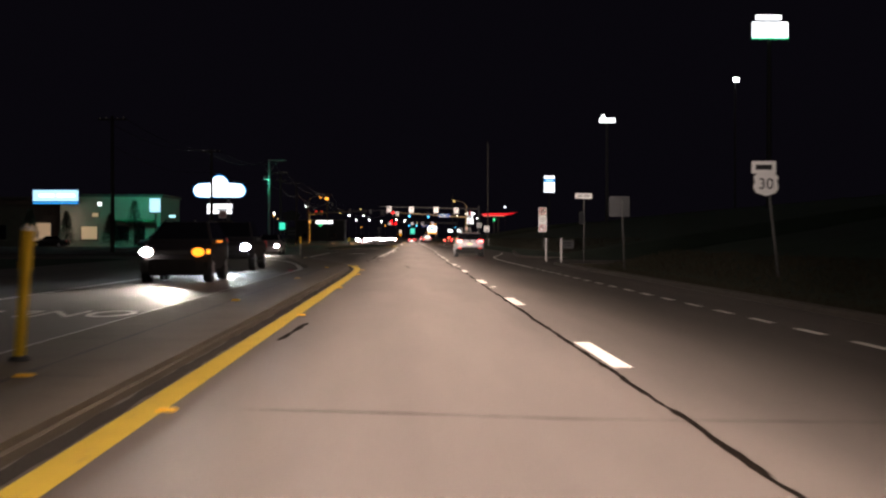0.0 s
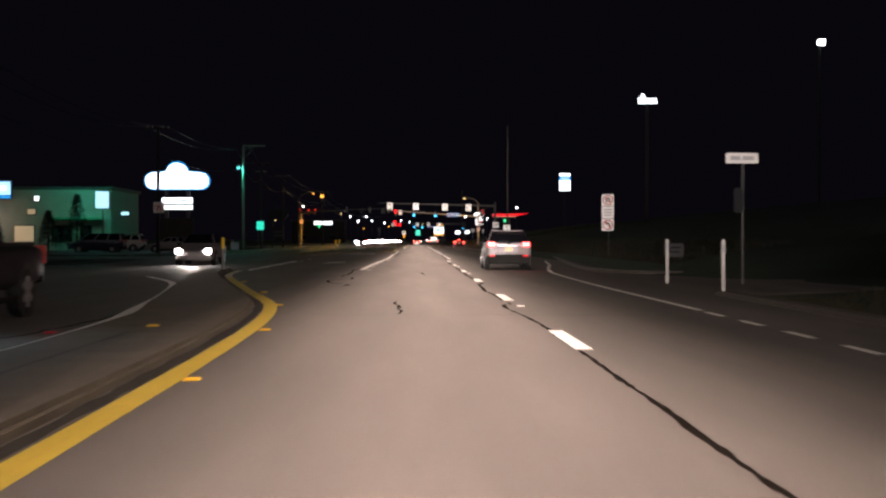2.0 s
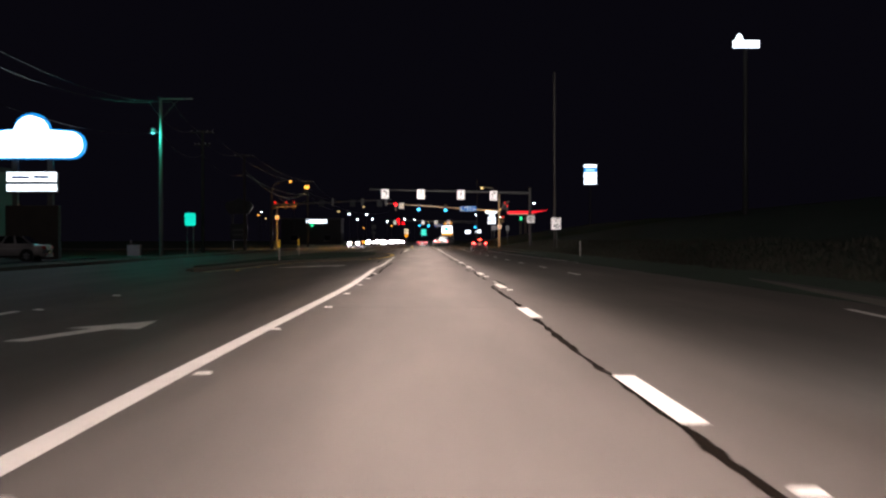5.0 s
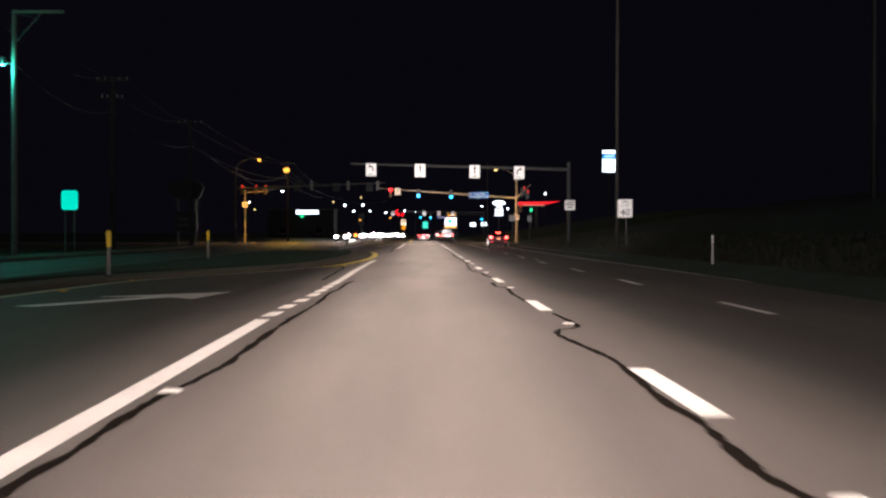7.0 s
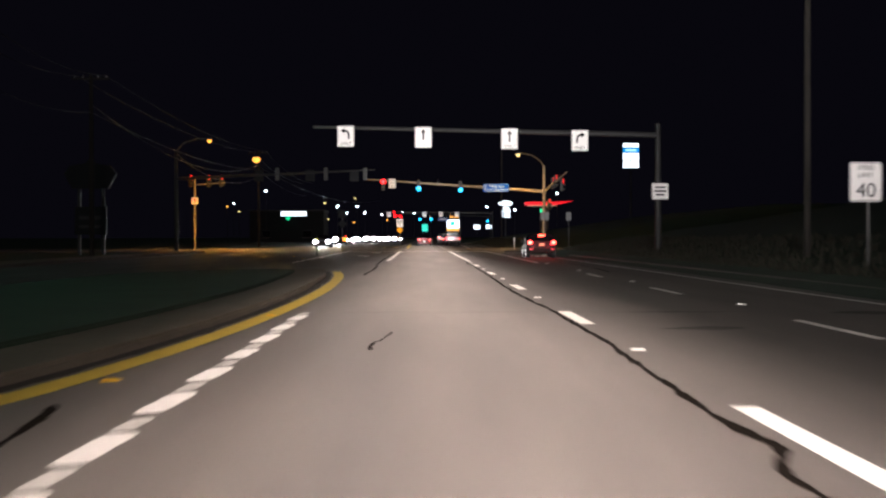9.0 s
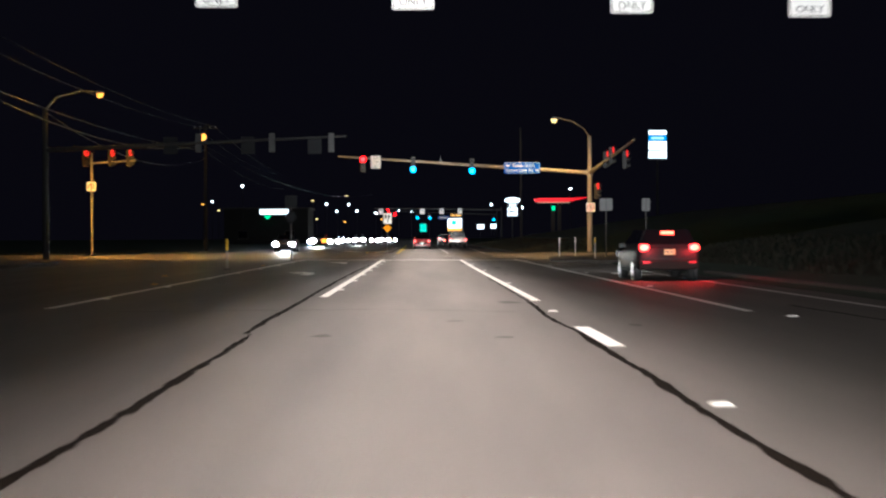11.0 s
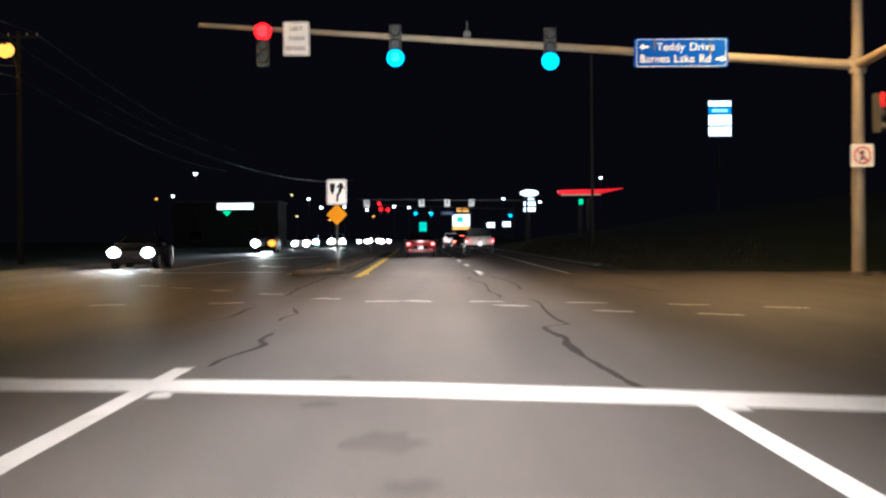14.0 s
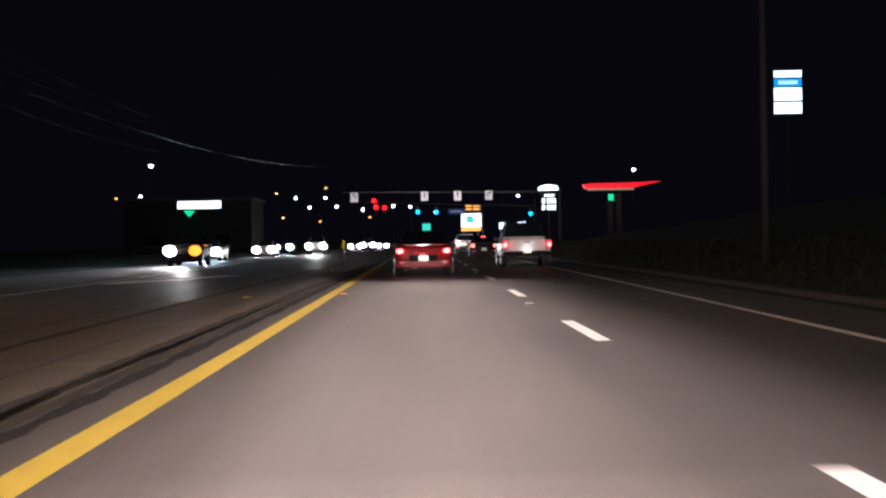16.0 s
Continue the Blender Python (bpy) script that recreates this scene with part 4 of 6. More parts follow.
def symbol(parent, outline, x, y, z, mat, name="symbol", s=1.0):
    part(name, prism([(u * s, v * s) for u, v in outline], 0.004, "xz", (x, y, z)), mat, parent)


UP = [(-0.045, -0.28), (0.045, -0.28), (0.045, 0.10), (0.14, 0.10), (0, 0.30), (-0.14, 0.10), (-0.045, 0.10)]
LEFT = [(0.10, -0.26), (0.19, -0.26), (0.19, -0.02), (0.14, 0.12), (0.03, 0.19), (-0.06, 0.20), (-0.06, 0.30), (-0.25, 0.16), (-0.06, 0.01), (-0.06, 0.11), (0.04, 0.09), (0.10, -0.02)]
RIGHT = [(-u, v) for u, v in LEFT][::-1]


def prohibition(parent, x, y, z, r, inner):
    """A red ring with a slash over a black symbol."""
    bm = bmesh.new()
    n = 24
    for k in range(n):
        a, b = 2 * math.pi * k / n, 2 * math.pi * (k + 1) / n
        vs = [bm.verts.new((x + q * math.cos(t), y, z + q * math.sin(t))) for q, t in ((r, a), (r, b), (r * 0.82, b), (r * 0.82, a))]
        bm.faces.new(vs)
    got = bmesh.ops.extrude_face_region(bm, geom=bm.faces[:])
    for v in [g for g in got["geom"] if isinstance(g, bmesh.types.BMVert)]:
        v.co.y -= 0.003
    bmesh.ops.recalc_face_normals(bm, faces=bm.faces[:])
    part("ring", bm, SIGNRED, parent)
    part("slash", box((2 * r * 0.86, 0.004, r * 0.16), (x, y - 0.004, z), turn=pose(0, 0, 0, 0, 45, 0)), SIGNRED, parent)
    symbol(parent, inner, x, y + 0.002, z, INK, s=r / 0.33)


# lane signs on the gantry before the crossroads
gantry = thing("sign_gantry", "tapered steel mast arm carrying four lane signs", "sign gantry")
part("mast", rod((11.4, 229.8, 0), (11.4, 229.8, 6.6), 0.19, 0.14, 12), DARKSTEEL, gantry)
part("arm", rod((11.4, 229.8, 6.05), (-5.2, 229.8, 6.45), 0.15, 0.07, 12), DARKSTEEL, gantry)
part("base_plate", box((0.6, 0.6, 0.08), (11.4, 229.8, 0.04), 0.01), GALV, gantry)
for x, z, shape in ((-3.62, 5.99, LEFT), (0.09, 5.94, UP), (4.23, 5.86, UP), (7.61, 5.78, RIGHT)):
    sign = thing("lane_sign", "white lane-use sign with a black arrow", "road sign", "lane signs on the gantry")
    plate(sign, 0.80, 1.0, x, 229.6, z, SIGNWHITE, "panel", INK)
    symbol(sign, shape, x, 229.585, z + 0.12, INK, "arrow", 0.95)
    words("ONLY", 0.2, INK, sign, (x, 229.588, z - 0.36))
    part("bracket", box((0.06, 0.12, 0.5), (x, 229.68, z + 0.3)), GALV, sign)
white_sign = thing("roadside_sign", "white square sign fixed to the gantry mast", "road sign")
plate(white_sign, 0.8, 0.78, 11.47, 229.58, 3.33, SIGNWHITE, "panel", INK)
bars(white_sign, [(0, 0.2, 0.5, 0.08), (0, 0.02, 0.56, 0.08), (0, -0.16, 0.4, 0.08)], 11.47, 229.565, 3.33, INK)

limit = thing("speed_limit_sign", "white speed limit sign on a steel post beside the lane", "road sign")
plate(limit, 0.8, 0.97, 10.93, 196.7, 2.49, SIGNWHITE, "panel", INK)
words("SPEED", 0.17, INK, limit, (10.93, 196.682, 2.83))
words("LIMIT", 0.17, INK, limit, (10.93, 196.682, 2.65))
words("40", 0.5, INK, limit, (10.93, 196.682, 2.27))
post(limit, 11.0, 196.75, ground_height(11, 196.7) - 0.1, 2.95)

uturn = thing("turn_ban_sign", "three white turn-ban plates stacked on a steel post", "road sign")
for z, kind in ((3.25, "u"), (2.61, "bars"), (1.97, "l")):
    p = plate(uturn, 0.64, 0.62, 10.03, 102.15, z, SIGNWHITE, "panel")
    if kind == "bars":
        bars(uturn, [(0, 0.14, 0.42, 0.05), (0, 0.0, 0.46, 0.05), (0, -0.14, 0.36, 0.05)], 10.03, 102.138, z, GREYPRINT)
    elif kind == "u":
        prohibition(uturn, 10.03, 102.138, z, 0.27, [(-0.14, -0.2), (-0.06, -0.2), (-0.06, 0.05), (0, 0.1), (0.06, 0.05), (0.06, -0.04), (0.0, -0.04), (0.1, -0.18), (0.2, -0.04), (0.14, -0.04), (0.14, 0.08), (0.05, 0.18), (-0.05, 0.18), (-0.14, 0.08)])
    else:
        prohibition(uturn, 10.03, 102.138, z, 0.27, [(u * 0.8, v * 0.8) for u, v in LEFT])
post(uturn, 10.08, 102.2, ground_height(10, 102) - 0.1, 3.6)

name_sign = thing("street_name_sign", "white street name blade on a steel post", "road sign")
plate(name_sign, 0.88, 0.28, 8.81, 67.0, 3.38, SIGNWHITE, "panel", None, 0.03)
bars(name_sign, [(-0.18, 0, 0.26, 0.10), (0.16, 0, 0.30, 0.10)], 8.81, 66.985, 3.38, GREYPRINT)
post(name_sign, 8.84, 67.05, -0.1, 3.3)
plate(name_sign, 0.24, 0.66, 8.70, 66.95, 2.25, SIGNBACK, "side_plate")
for x, y, h in ((7.03, 61.2, 1.2), (6.96, 67.9, 1.2)):
    d = thing("marker_post", "white plastic marker post at the corner", "marker post", "white marker posts")
    part("post", box((0.075, 0.03, h), (x, y, h / 2), 0.01), POSTWHITE, d)
    part("band", box((0.078, 0.034, 0.16), (x, y, h - 0.2)), GREYPRINT, d)

route = thing("route_sign", "white route shield with a plate over it on a leaning post", "road sign")
SHIELD = [(-0.2, 0.31), (-0.1, 0.28), (0, 0.31), (0.1, 0.28), (0.2, 0.31), (0.33, 0.17), (0.29, 0.06), (0.33, -0.10), (0.26, -0.24), (0.12, -0.28), (0, -0.32), (-0.12, -0.28), (-0.26, -0.24), (-0.33, -0.10), (-0.29, 0.06), (-0.33, 0.17)]
part("backing", prism([(1.06 * u, 1.06 * v) for u, v in SHIELD], 0.012, "xz", (9.15, 31.31, 2.63)), INK, route)
part("shield", prism(SHIELD, 0.012, "xz", (9.15, 31.3, 2.63)), SIGNWHITE, route)
words("30", 0.40, INK, route, (9.15, 31.29, 2.62))
plate(route, 0.64, 0.33, 9.09, 31.3, 3.06, SIGNWHITE, "upper_plate", None, 0.03)
bars(route, [(0, 0, 0.42, 0.13)], 9.09, 31.288, 3.06, SIGNBACK)
post(route, 9.15, 31.35, ground_height(9.5, 31.3) - 0.1, 3.2, lean=0.36)

back = thing("road_sign", "bare square sign seen from behind on a steel post", "road sign")
plate(back, 0.8, 0.8, 8.03, 49.4, 2.44, DIMMEDPANEL, "panel", None, 0.06)
post(back, 8.12, 49.36, -0.1, 2.7, lean=0.1)

keep = thing("median_sign", "white median sign with a curved arrow over a yellow diamond", "road sign")
plate(keep, 0.64, 0.80, -2.29, 309.0, 2.61, SIGNWHITE, "panel", SIGNBACK)
symbol(keep, [(-0.20, 0.27), (-0.03, 0.27), (-0.045, 0.10), (-0.075, -0.02), (-0.115, -0.09), (-0.155, -0.02), (-0.185, 0.10)], -2.31, 308.98, 2.61, INK, "island_symbol")
symbol(keep, [(-0.02, -0.30), (0.05, -0.30), (0.06, -0.12), (0.15, 0.02), (0.17, 0.12), (0.26, 0.10), (0.14, 0.32), (-0.02, 0.14), (0.08, 0.14), (0.06, 0.04), (-0.01, -0.10)], -2.29, 308.98, 2.61, INK, "arrow")
plate(keep, 0.47, 0.47, -2.29, 309.0, 1.90, SIGNYELLOW, "diamond", None, 0.03, "plain yellow diamond plate", turn=45)
post(keep, -2.29, 309.04, 0.1, 3.0, GALV, 0.035)

diamond = thing("median_sign", "dim bluish diamond and square seen from behind on a post", "road sign")
plate(diamond, 0.50, 0.50, -6.3, 273.7, 2.22, SIGNBACK, "diamond", None, 0.03, turn=45)
plate(diamond, 0.6, 0.6, -6.3, 273.7, 2.99, SIGNBACK, "panel", None, 0.04)
post(diamond, -6.3, 273.74, 0, 3.2)

for x, y, z, w, h in ((10.2, 278.4, 2.88, 0.68, 0.66), (11.87, 275.4, 2.8, 0.42, 0.66)):
    b = thing("road_sign", "bare sign seen from behind beside the crossroads", "road sign", "signs seen from behind")
    plate(b, w, h, x, y, z, BAREMETAL, "panel", None, 0.05)
    part("rib", box((0.04, 0.02, h), (x, y - 0.02, z)), GALV, b)
    post(b, x, y + 0.03, 0.0, z)
for x, y, top in ((7.64, 278.0, False), (8.6, 279.0, False), (8.75, 271.6, True), (9.6, 168.0, False)):
    d = thing("marker_post", "flexible white post with a yellow band" if top else "flexible white marker post", "marker post", "marker posts at the corner")
    part("post", box((0.055, 0.03, 1.05), (x, y, 0.6), 0.008), POSTWHITE, d)
    part("band", box((0.06, 0.036, 0.24), (x, y, 0.98)), POSTYELLOW if top else SIGNWHITE, d)


def delineator(x, y, h=1.1, z=0.0, lean=0.0, full=False):
    """A round yellow-topped median post."""
    d = thing("median_post", "flexible median post with a yellow band on top", "marker post", "yellow median posts")
    d.matrix_basis = pose(x, y, z, 0, lean, 0)
    part("post", rod((0, 0, 0), (0, 0, h), 0.05, 0.045, 10), POSTYELLOW if full else GREYPOST, d)
    part("band", rod((0, 0, h - 0.38), (0, 0, h - 0.02), 0.055, 0.055, 10), POSTYELLOW, d)
    part("cap", rod((0, 0, h - 0.02), (0, 0, h + 0.02), 0.055, 0.03, 10), SIGNWHITE if full else POSTYELLOW, d)
    part("foot", rod((0, 0, 0), (0, 0, 0.05), 0.11, 0.08, 12), BLACK, d)


delineator(-3.65, 7.7, 1.2, 0.11, 4, True)
delineator(-6.63, 78.3, 1.15, 0.11)
delineator(-7.2, 157.0, 1.1, 0.1)
delineator(-8.04, 178.0, 1.1, 0.15)
delineator(-6.85, 254.3, 1.1)
delineator(-3.4, 372.0, 1.1, 0.11)

no_u = thing("turn_ban_sign", "white no-U-turn sign on a post beside the oncoming lanes", "road sign")
plate(no_u, 0.72, 0.72, -17.63, 126.4, 3.42, SIGNWHITE, "panel")
prohibition(no_u, -17.63, 126.388, 3.42, 0.28, [(-0.14, -0.2), (-0.06, -0.2), (-0.06, 0.05), (0, 0.1), (0.06, 0.05), (0.06, -0.2), (0.14, -0.2), (0.14, 0.08), (0.05, 0.18), (-0.05, 0.18), (-0.14, 0.08)])
post(no_u, -17.6, 126.45, -0.1, 3.7)


# ---------------------------------------------------------------- traffic signals
def signal_head(name, x, y, z, lit, turn=0.0, lamps=3, plate_on=False, group="signal heads", label="three-lamp traffic signal head", shell=None):
    """A vertical signal head whose top lamp is at z; lit: index and lens of the lamp that burns."""
    s = thing(name, label, "traffic signal", group)
    s.matrix_basis = pose(x, y, z, 0, 0, turn)
    part("housing", box((0.34, 0.24, 0.36 * lamps), (0, 0.05, -0.36 * (lamps - 1) / 2), 0.03), shell or HOUSING, s)
    for k in range(lamps):
        zz = -0.36 * k
        burning = lit is not None and lit[0] == k
        bm = bmesh.new()
        n = 16
        for i in range(n):
            a, b = math.pi * (-0.15 + 1.3 * i / n), math.pi * (-0.15 + 1.3 * (i + 1) / n)
            q = [(0.155 * math.cos(a), -0.07, 0.155 * math.sin(a)), (0.155 * math.cos(b), -0.07, 0.155 * math.sin(b)), (0.15 * math.cos(b), -0.28, 0.15 * math.sin(b)), (0.15 * math.cos(a), -0.28, 0.15 * math.sin(a))]
            bm.faces.new([bm.verts.new((u, v, w + zz)) for u, v, w in q])
        bmesh.ops.remove_doubles(bm, verts=bm.verts[:], dist=1e-4)
        bmesh.ops.solidify(bm, geom=bm.faces[:], thickness=0.008)
        part("visor", bm, BLACK, s)
        # burning lenses are oversized, most of all far off, to imitate glare
        part("lens", rod((0, -0.17, zz), (0, -0.06, zz), 0.15 if burning else 0.12, (0.33 if y > 500 else 0.235) if burning else 0.15, 20), lit[1] if burning else BLACK, s)
    if lit is None and plate_on:
        part("backplate", box((0.55, 0.01, 1.3), (0, 0.18, -0.36)), BLACK, s)
    return s


mast = thing("signal_mast", "tan steel signal pole with two long mast arms", "signal pole")
part("pole", rod((12.25, 302.6, 0), (12.25, 302.6, 8.3), 0.19, 0.13, 14), TANPAINT, mast)
part("arm", rod((12.25, 302.6, 5.72), (-5.6, 302.75, 6.95), 0.14, 0.06, 12), TANPAINT, mast, "long tapered arm over the lanes")
part("arm", rod((12.25, 302.6, 5.72), (12.6, 284.0, 6.75), 0.14, 0.06, 12), TANPAINT, mast)
part("clamp", rod((12.25, 302.6, 5.5), (12.25, 302.6, 5.95), 0.23, 0.23, 14), TANPAINT, mast)
part("footing", rod((12.25, 302.6, 0), (12.25, 302.6, 0.12), 0.33, 0.3, 14), CONCRETE, mast)
part("lamp_arm", bent([(12.25, 302.6, 8.2), (11.8, 302.1, 8.8), (10.9, 301.1, 9.25), (9.6, 299.7, 9.4)], [0.05, 0.045, 0.04, 0.035]), TANPAINT, mast)
lum = part("luminaire", box((0.34, 0.62, 0.16), (9.44, 299.55, 9.34), 0.05), GALV, mast)
part("lamp_glass", rod((9.44, 299.5, 9.04), (9.44, 299.5, 9.27), 0.14, 0.21, 14), YELLOWLIT, lum)
signal_head("traffic_signal", -3.85, 302.55, 6.72, (0, SIG_RED), label="traffic signal head showing red on the mast arm")
signal_head("traffic_signal", -0.29, 302.55, 6.71, (2, SIG_GREEN), label="traffic signal head showing green on the mast arm")
signal_head("traffic_signal", 3.88, 302.5, 6.59, (2, SIG_GREEN), label="traffic signal head showing green on the mast arm")
# black shell colour stands in for the housings lying unlit
for y, z in ((295.3, 6.6), (292.5, 6.7), (286.5, 6.1)):
    signal_head("traffic_signal", 12.45, y, z, (0, SIG_REDSIDE), 78, label="traffic signal head for the side road showing red", shell=BLACK)
signal_head("traffic_signal", 12.75, 302.3, 4.75, (0, SIG_REDSIDE), 60, label="pole-mounted traffic signal head showing red")
turn_sign = thing("signal_sign", "white signal sign with black letters beside a signal head", "road sign")
plate(turn_sign, 0.72, 0.92, -2.95, 302.5, 6.52, SIGNWHITE, "panel", INK, 0.04)
for k, text in enumerate(("LEFT", "TURN", "SIGNAL")):
    words(text, 0.17, INK, turn_sign, (-2.95, 302.482, 6.78 - 0.26 * k))
blue = thing("street_name_sign", "blue overhead street name sign on the mast arm", "road sign")
plate(blue, 2.55, 0.78, 7.42, 302.45, 6.07, SIGNBLUE, "panel", SIGNWHITE, 0.06)
for text, x, z in (("Teddy", 7.13, 6.22), ("Drive", 7.98, 6.22), ("Barnes", 6.70, 5.9), ("Lake", 7.50, 5.9), ("Rd", 8.06, 5.9)):
    words(text, 0.30, SIGNWHITE, blue, (x, 302.43, z))
symbol(blue, [(0.14, 0.03), (0.0, 0.03), (0.0, 0.09), (-0.12, 0), (0.0, -0.09), (0.0, -0.03), (0.14, -0.03)], 6.40, 302.43, 6.23, SIGNWHITE, "arrow")
symbol(blue, [(-0.14, 0.03), (0.0, 0.03), (0.0, 0.09), (0.12, 0), (0.0, -0.09), (0.0, -0.03), (-0.14, -0.03)], 8.50, 302.43, 5.9, SIGNWHITE, "arrow")
part("hanger", box((0.05, 0.25, 0.3), (6.7, 302.55, 6.3)), GALV, blue)
part("hanger", box((0.05, 0.25, 0.3), (8.2, 302.55, 6.2)), GALV, blue)
detector = thing("signal_camera", "small detector on a short stem over the mast arm", "detector")
part("stem", rod((1.65, 302.7, 6.4), (1.65, 302.7, 7.0), 0.025, 0.02, 8), GALV, detector)
part("body", box((0.2, 0.3, 0.16), (1.65, 302.6, 6.62), 0.04), GALV, detector)
ped = thing("pedestrian_ban_sign", "white no-pedestrians sign on the signal pole", "road sign")
plate(ped, 0.62, 0.62, 12.28, 302.35, 3.26, SIGNWHITE, "panel", None, 0.04)
prohibition(ped, 12.28, 302.338, 3.26, 0.24, [(-0.05, -0.2), (0, -0.05), (0.05, -0.2), (0.1, -0.2), (0.03, 0.05), (0.08, 0.1), (0.0, 0.22), (-0.08, 0.1), (-0.03, 0.05), (-0.1, -0.2)])

left_mast = thing("signal_mast", "steel signal pole with a long arm across the oncoming lanes", "signal pole")
part("pole", rod((-21.07, 283.0, 0), (-21.07, 283.0, 8.6), 0.19, 0.13, 14), DARKSTEEL, left_mast)
part("arm", rod((-21.07, 283.0, 6.2), (-4.0, 283.0, 6.95), 0.14, 0.06, 12), DARKSTEEL, left_mast)
part("lamp_arm", bent([(-21.07, 283.0, 8.5), (-20.6, 283.8, 9.3), (-19.6, 285.3, 9.8), (-18.8, 286.2, 9.85)], [0.05, 0.045, 0.04, 0.035]), GALV, left_mast)
lum = part("luminaire", box((0.34, 0.62, 0.16), (-18.7, 286.3, 9.83), 0.05), GALV, left_mast)
part("lamp_glass", rod((-18.7, 286.3, 9.52), (-18.7, 286.3, 9.76), 0.14, 0.21, 14), SODIUMLIT, lum)
# shells blacked so the backs of the heads look unlit
for x in (-12.4, -8.23, -4.86):
    signal_head("traffic_signal", x, 283.1, 6.95, None, 180, group="signal heads seen from behind", label="traffic signal head seen from behind on the arm", shell=BLACK)
for x in (-14.0, -9.6, -5.8):
    b = thing("road_sign", "dark sign seen from behind on the signal arm", "road sign", "arm signs seen from behind")
    plate(b, 0.78, 0.98, x, 283.1, 6.45, SIGNBACK, "panel", None, 0.05)
ped_pole = thing("pedestrian_signal_post", "short signal post with a white sign and signal heads", "signal pole")
part("post", rod((-21.7, 296.9, 0), (-21.7, 296.9, 5.6), 0.09, 0.08, 12), TANPAINT, ped_pole)
part("cap", rod((-21.7, 296.9, 5.6), (-21.7, 296.9, 5.68), 0.1, 0.05, 12), TANPAINT, ped_pole)
part("footing", rod((-21.7, 296.9, 0), (-21.7, 296.9, 0.1), 0.25, 0.22, 12), CONCRETE, ped_pole)
small = thing("pedestrian_ban_sign", "small white sign on the signal post", "road sign")
plate(small, 0.62, 0.62, -21.7, 296.76, 4.66, SIGNWHITE, "panel", None, 0.04)
prohibition(small, -21.7, 296.748, 4.66, 0.22, UP)
for x, turn in ((-22.1, 60), (-20.4, 75), (-19.2, 80)):
    signal_head("traffic_signal", x, 297.0, 6.9, (0, SIG_REDSIDE), turn, label="side-road traffic signal head showing red")
part("arm", rod((-21.7, 296.9, 6.2), (-18.8, 297.0, 6.4), 0.06, 0.05, 8), TANPAINT, ped_pole)
part("riser", rod((-21.7, 296.9, 5.6), (-21.7, 296.9, 6.9), 0.07, 0.06, 8), TANPAINT, ped_pole)


# ---------------------------------------------------------------- poles, wires and street lamps
def utility_pole(x, y, h, arms, label="weathered wooden utility pole with cross-arms", side_arm=0.0, r=0.17, mat=None):
    mat = mat or WOOD
    u = thing("utility_pole", label, "utility pole", "utility poles")
    part("pole", rod((x, y, -0.1), (x, y, h), r, r * 0.7, 12), mat, u)
    for z, w in arms:
        part("crossarm", box((w, 0.10, 0.12), (x, y - 0.16, z)), WOOD, u)
        for dx in (-0.42, -0.2, 0.2, 0.42):
            part("insulator", rod((x + dx * w, y - 0.16, z + 0.06), (x + dx * w, y - 0.16, z + 0.2), 0.045, 0.03, 8), POSTWHITE, u)
    if side_arm:
        part("side_arm", box((side_arm, 0.10, 0.14), (x + side_arm / 2, y - 0.1, h - 0.1)), mat, u)
        part("brace", rod((x + 0.12, y - 0.1, h - 1.6), (x + side_arm * 0.55, y - 0.1, h - 0.15), 0.03, 0.03, 8), GALV, u)
    return u


p1 = utility_pole(-20.02, 193.4, 12.25, [], "tall grey utility pole with one side arm and a floodlight", 2.5, mat=PALEPOLE)
flood = part("floodlight", box((0.35, 0.5, 0.4), (-20.6, 193.2, 9.7), 0.08), GALV, p1)
part("bracket", rod((-20.05, 193.35, 9.5), (-20.5, 193.2, 9.65), 0.04, 0.04, 8), GALV, p1)
part("glass", box((0.26, 0.36, 0.02), (-20.6, 193.2, 9.49)), SIGNLITB, flood)
utility_pole(-20.74, 218.7, 11.7, [(11.5, 2.4), (10.3, 1.6)])
utility_pole(-20.9, 251.5, 11.5, [(11.2, 2.4)])
utility_pole(-20.33, 337.5, 12.0, [(11.7, 2.4)])
utility_pole(-22.0, 150.0, 11.0, [(10.7, 2.2)])
utility_pole(-24.0, 108.0, 11.0, [(10.7, 2.2)])
utility_pole(11.5, 204.0, 15.5, [], "tall dark pole on the bank beside the road", 0, 0.10)
utility_pole(10.6, 348.0, 12.5, [], "tall dark pole on the bank beside the road", 0, 0.10)
street = thing("street_lamp", "sodium street lamp on an arm from a wooden pole", "street lamp")
part("arm", bent([(-20.33, 337.4, 9.6), (-20.33, 336.6, 10.6), (-20.33, 335.6, 11.0), (-20.33, 334.8, 11.05)], [0.04, 0.04, 0.035, 0.035]), GALV, street)
hd = part("lamp_head", box((0.36, 0.7, 0.18), (-20.33, 335.05, 11.0), 0.06), GALV, street)
# globe swollen beyond a lamp glass to imitate its glare
globe = bmesh.new()
bmesh.ops.create_uvsphere(globe, u_segments=18, v_segments=12, radius=0.46, matrix=Matrix.Translation((-20.33, 335.1, 10.72)) @ Matrix.Diagonal((1, 1.1, 0.85, 1)))
part("lamp_glass", globe, SODIUMLIT, hd, smooth=True)


def wire(a, b, sag, r=0.02, name="overhead_wire"):
    a, b = Vector(a), Vector(b)
    pts = [a.lerp(b, t / 14) - Vector((0, 0, sag * 4 * (t / 14) * (1 - t / 14))) for t in range(15)]
    ob = part(name, bent(pts, r, 5), WIRE)
    return tagged(ob, "sagging overhead wire between the poles", "wire", "overhead wires")


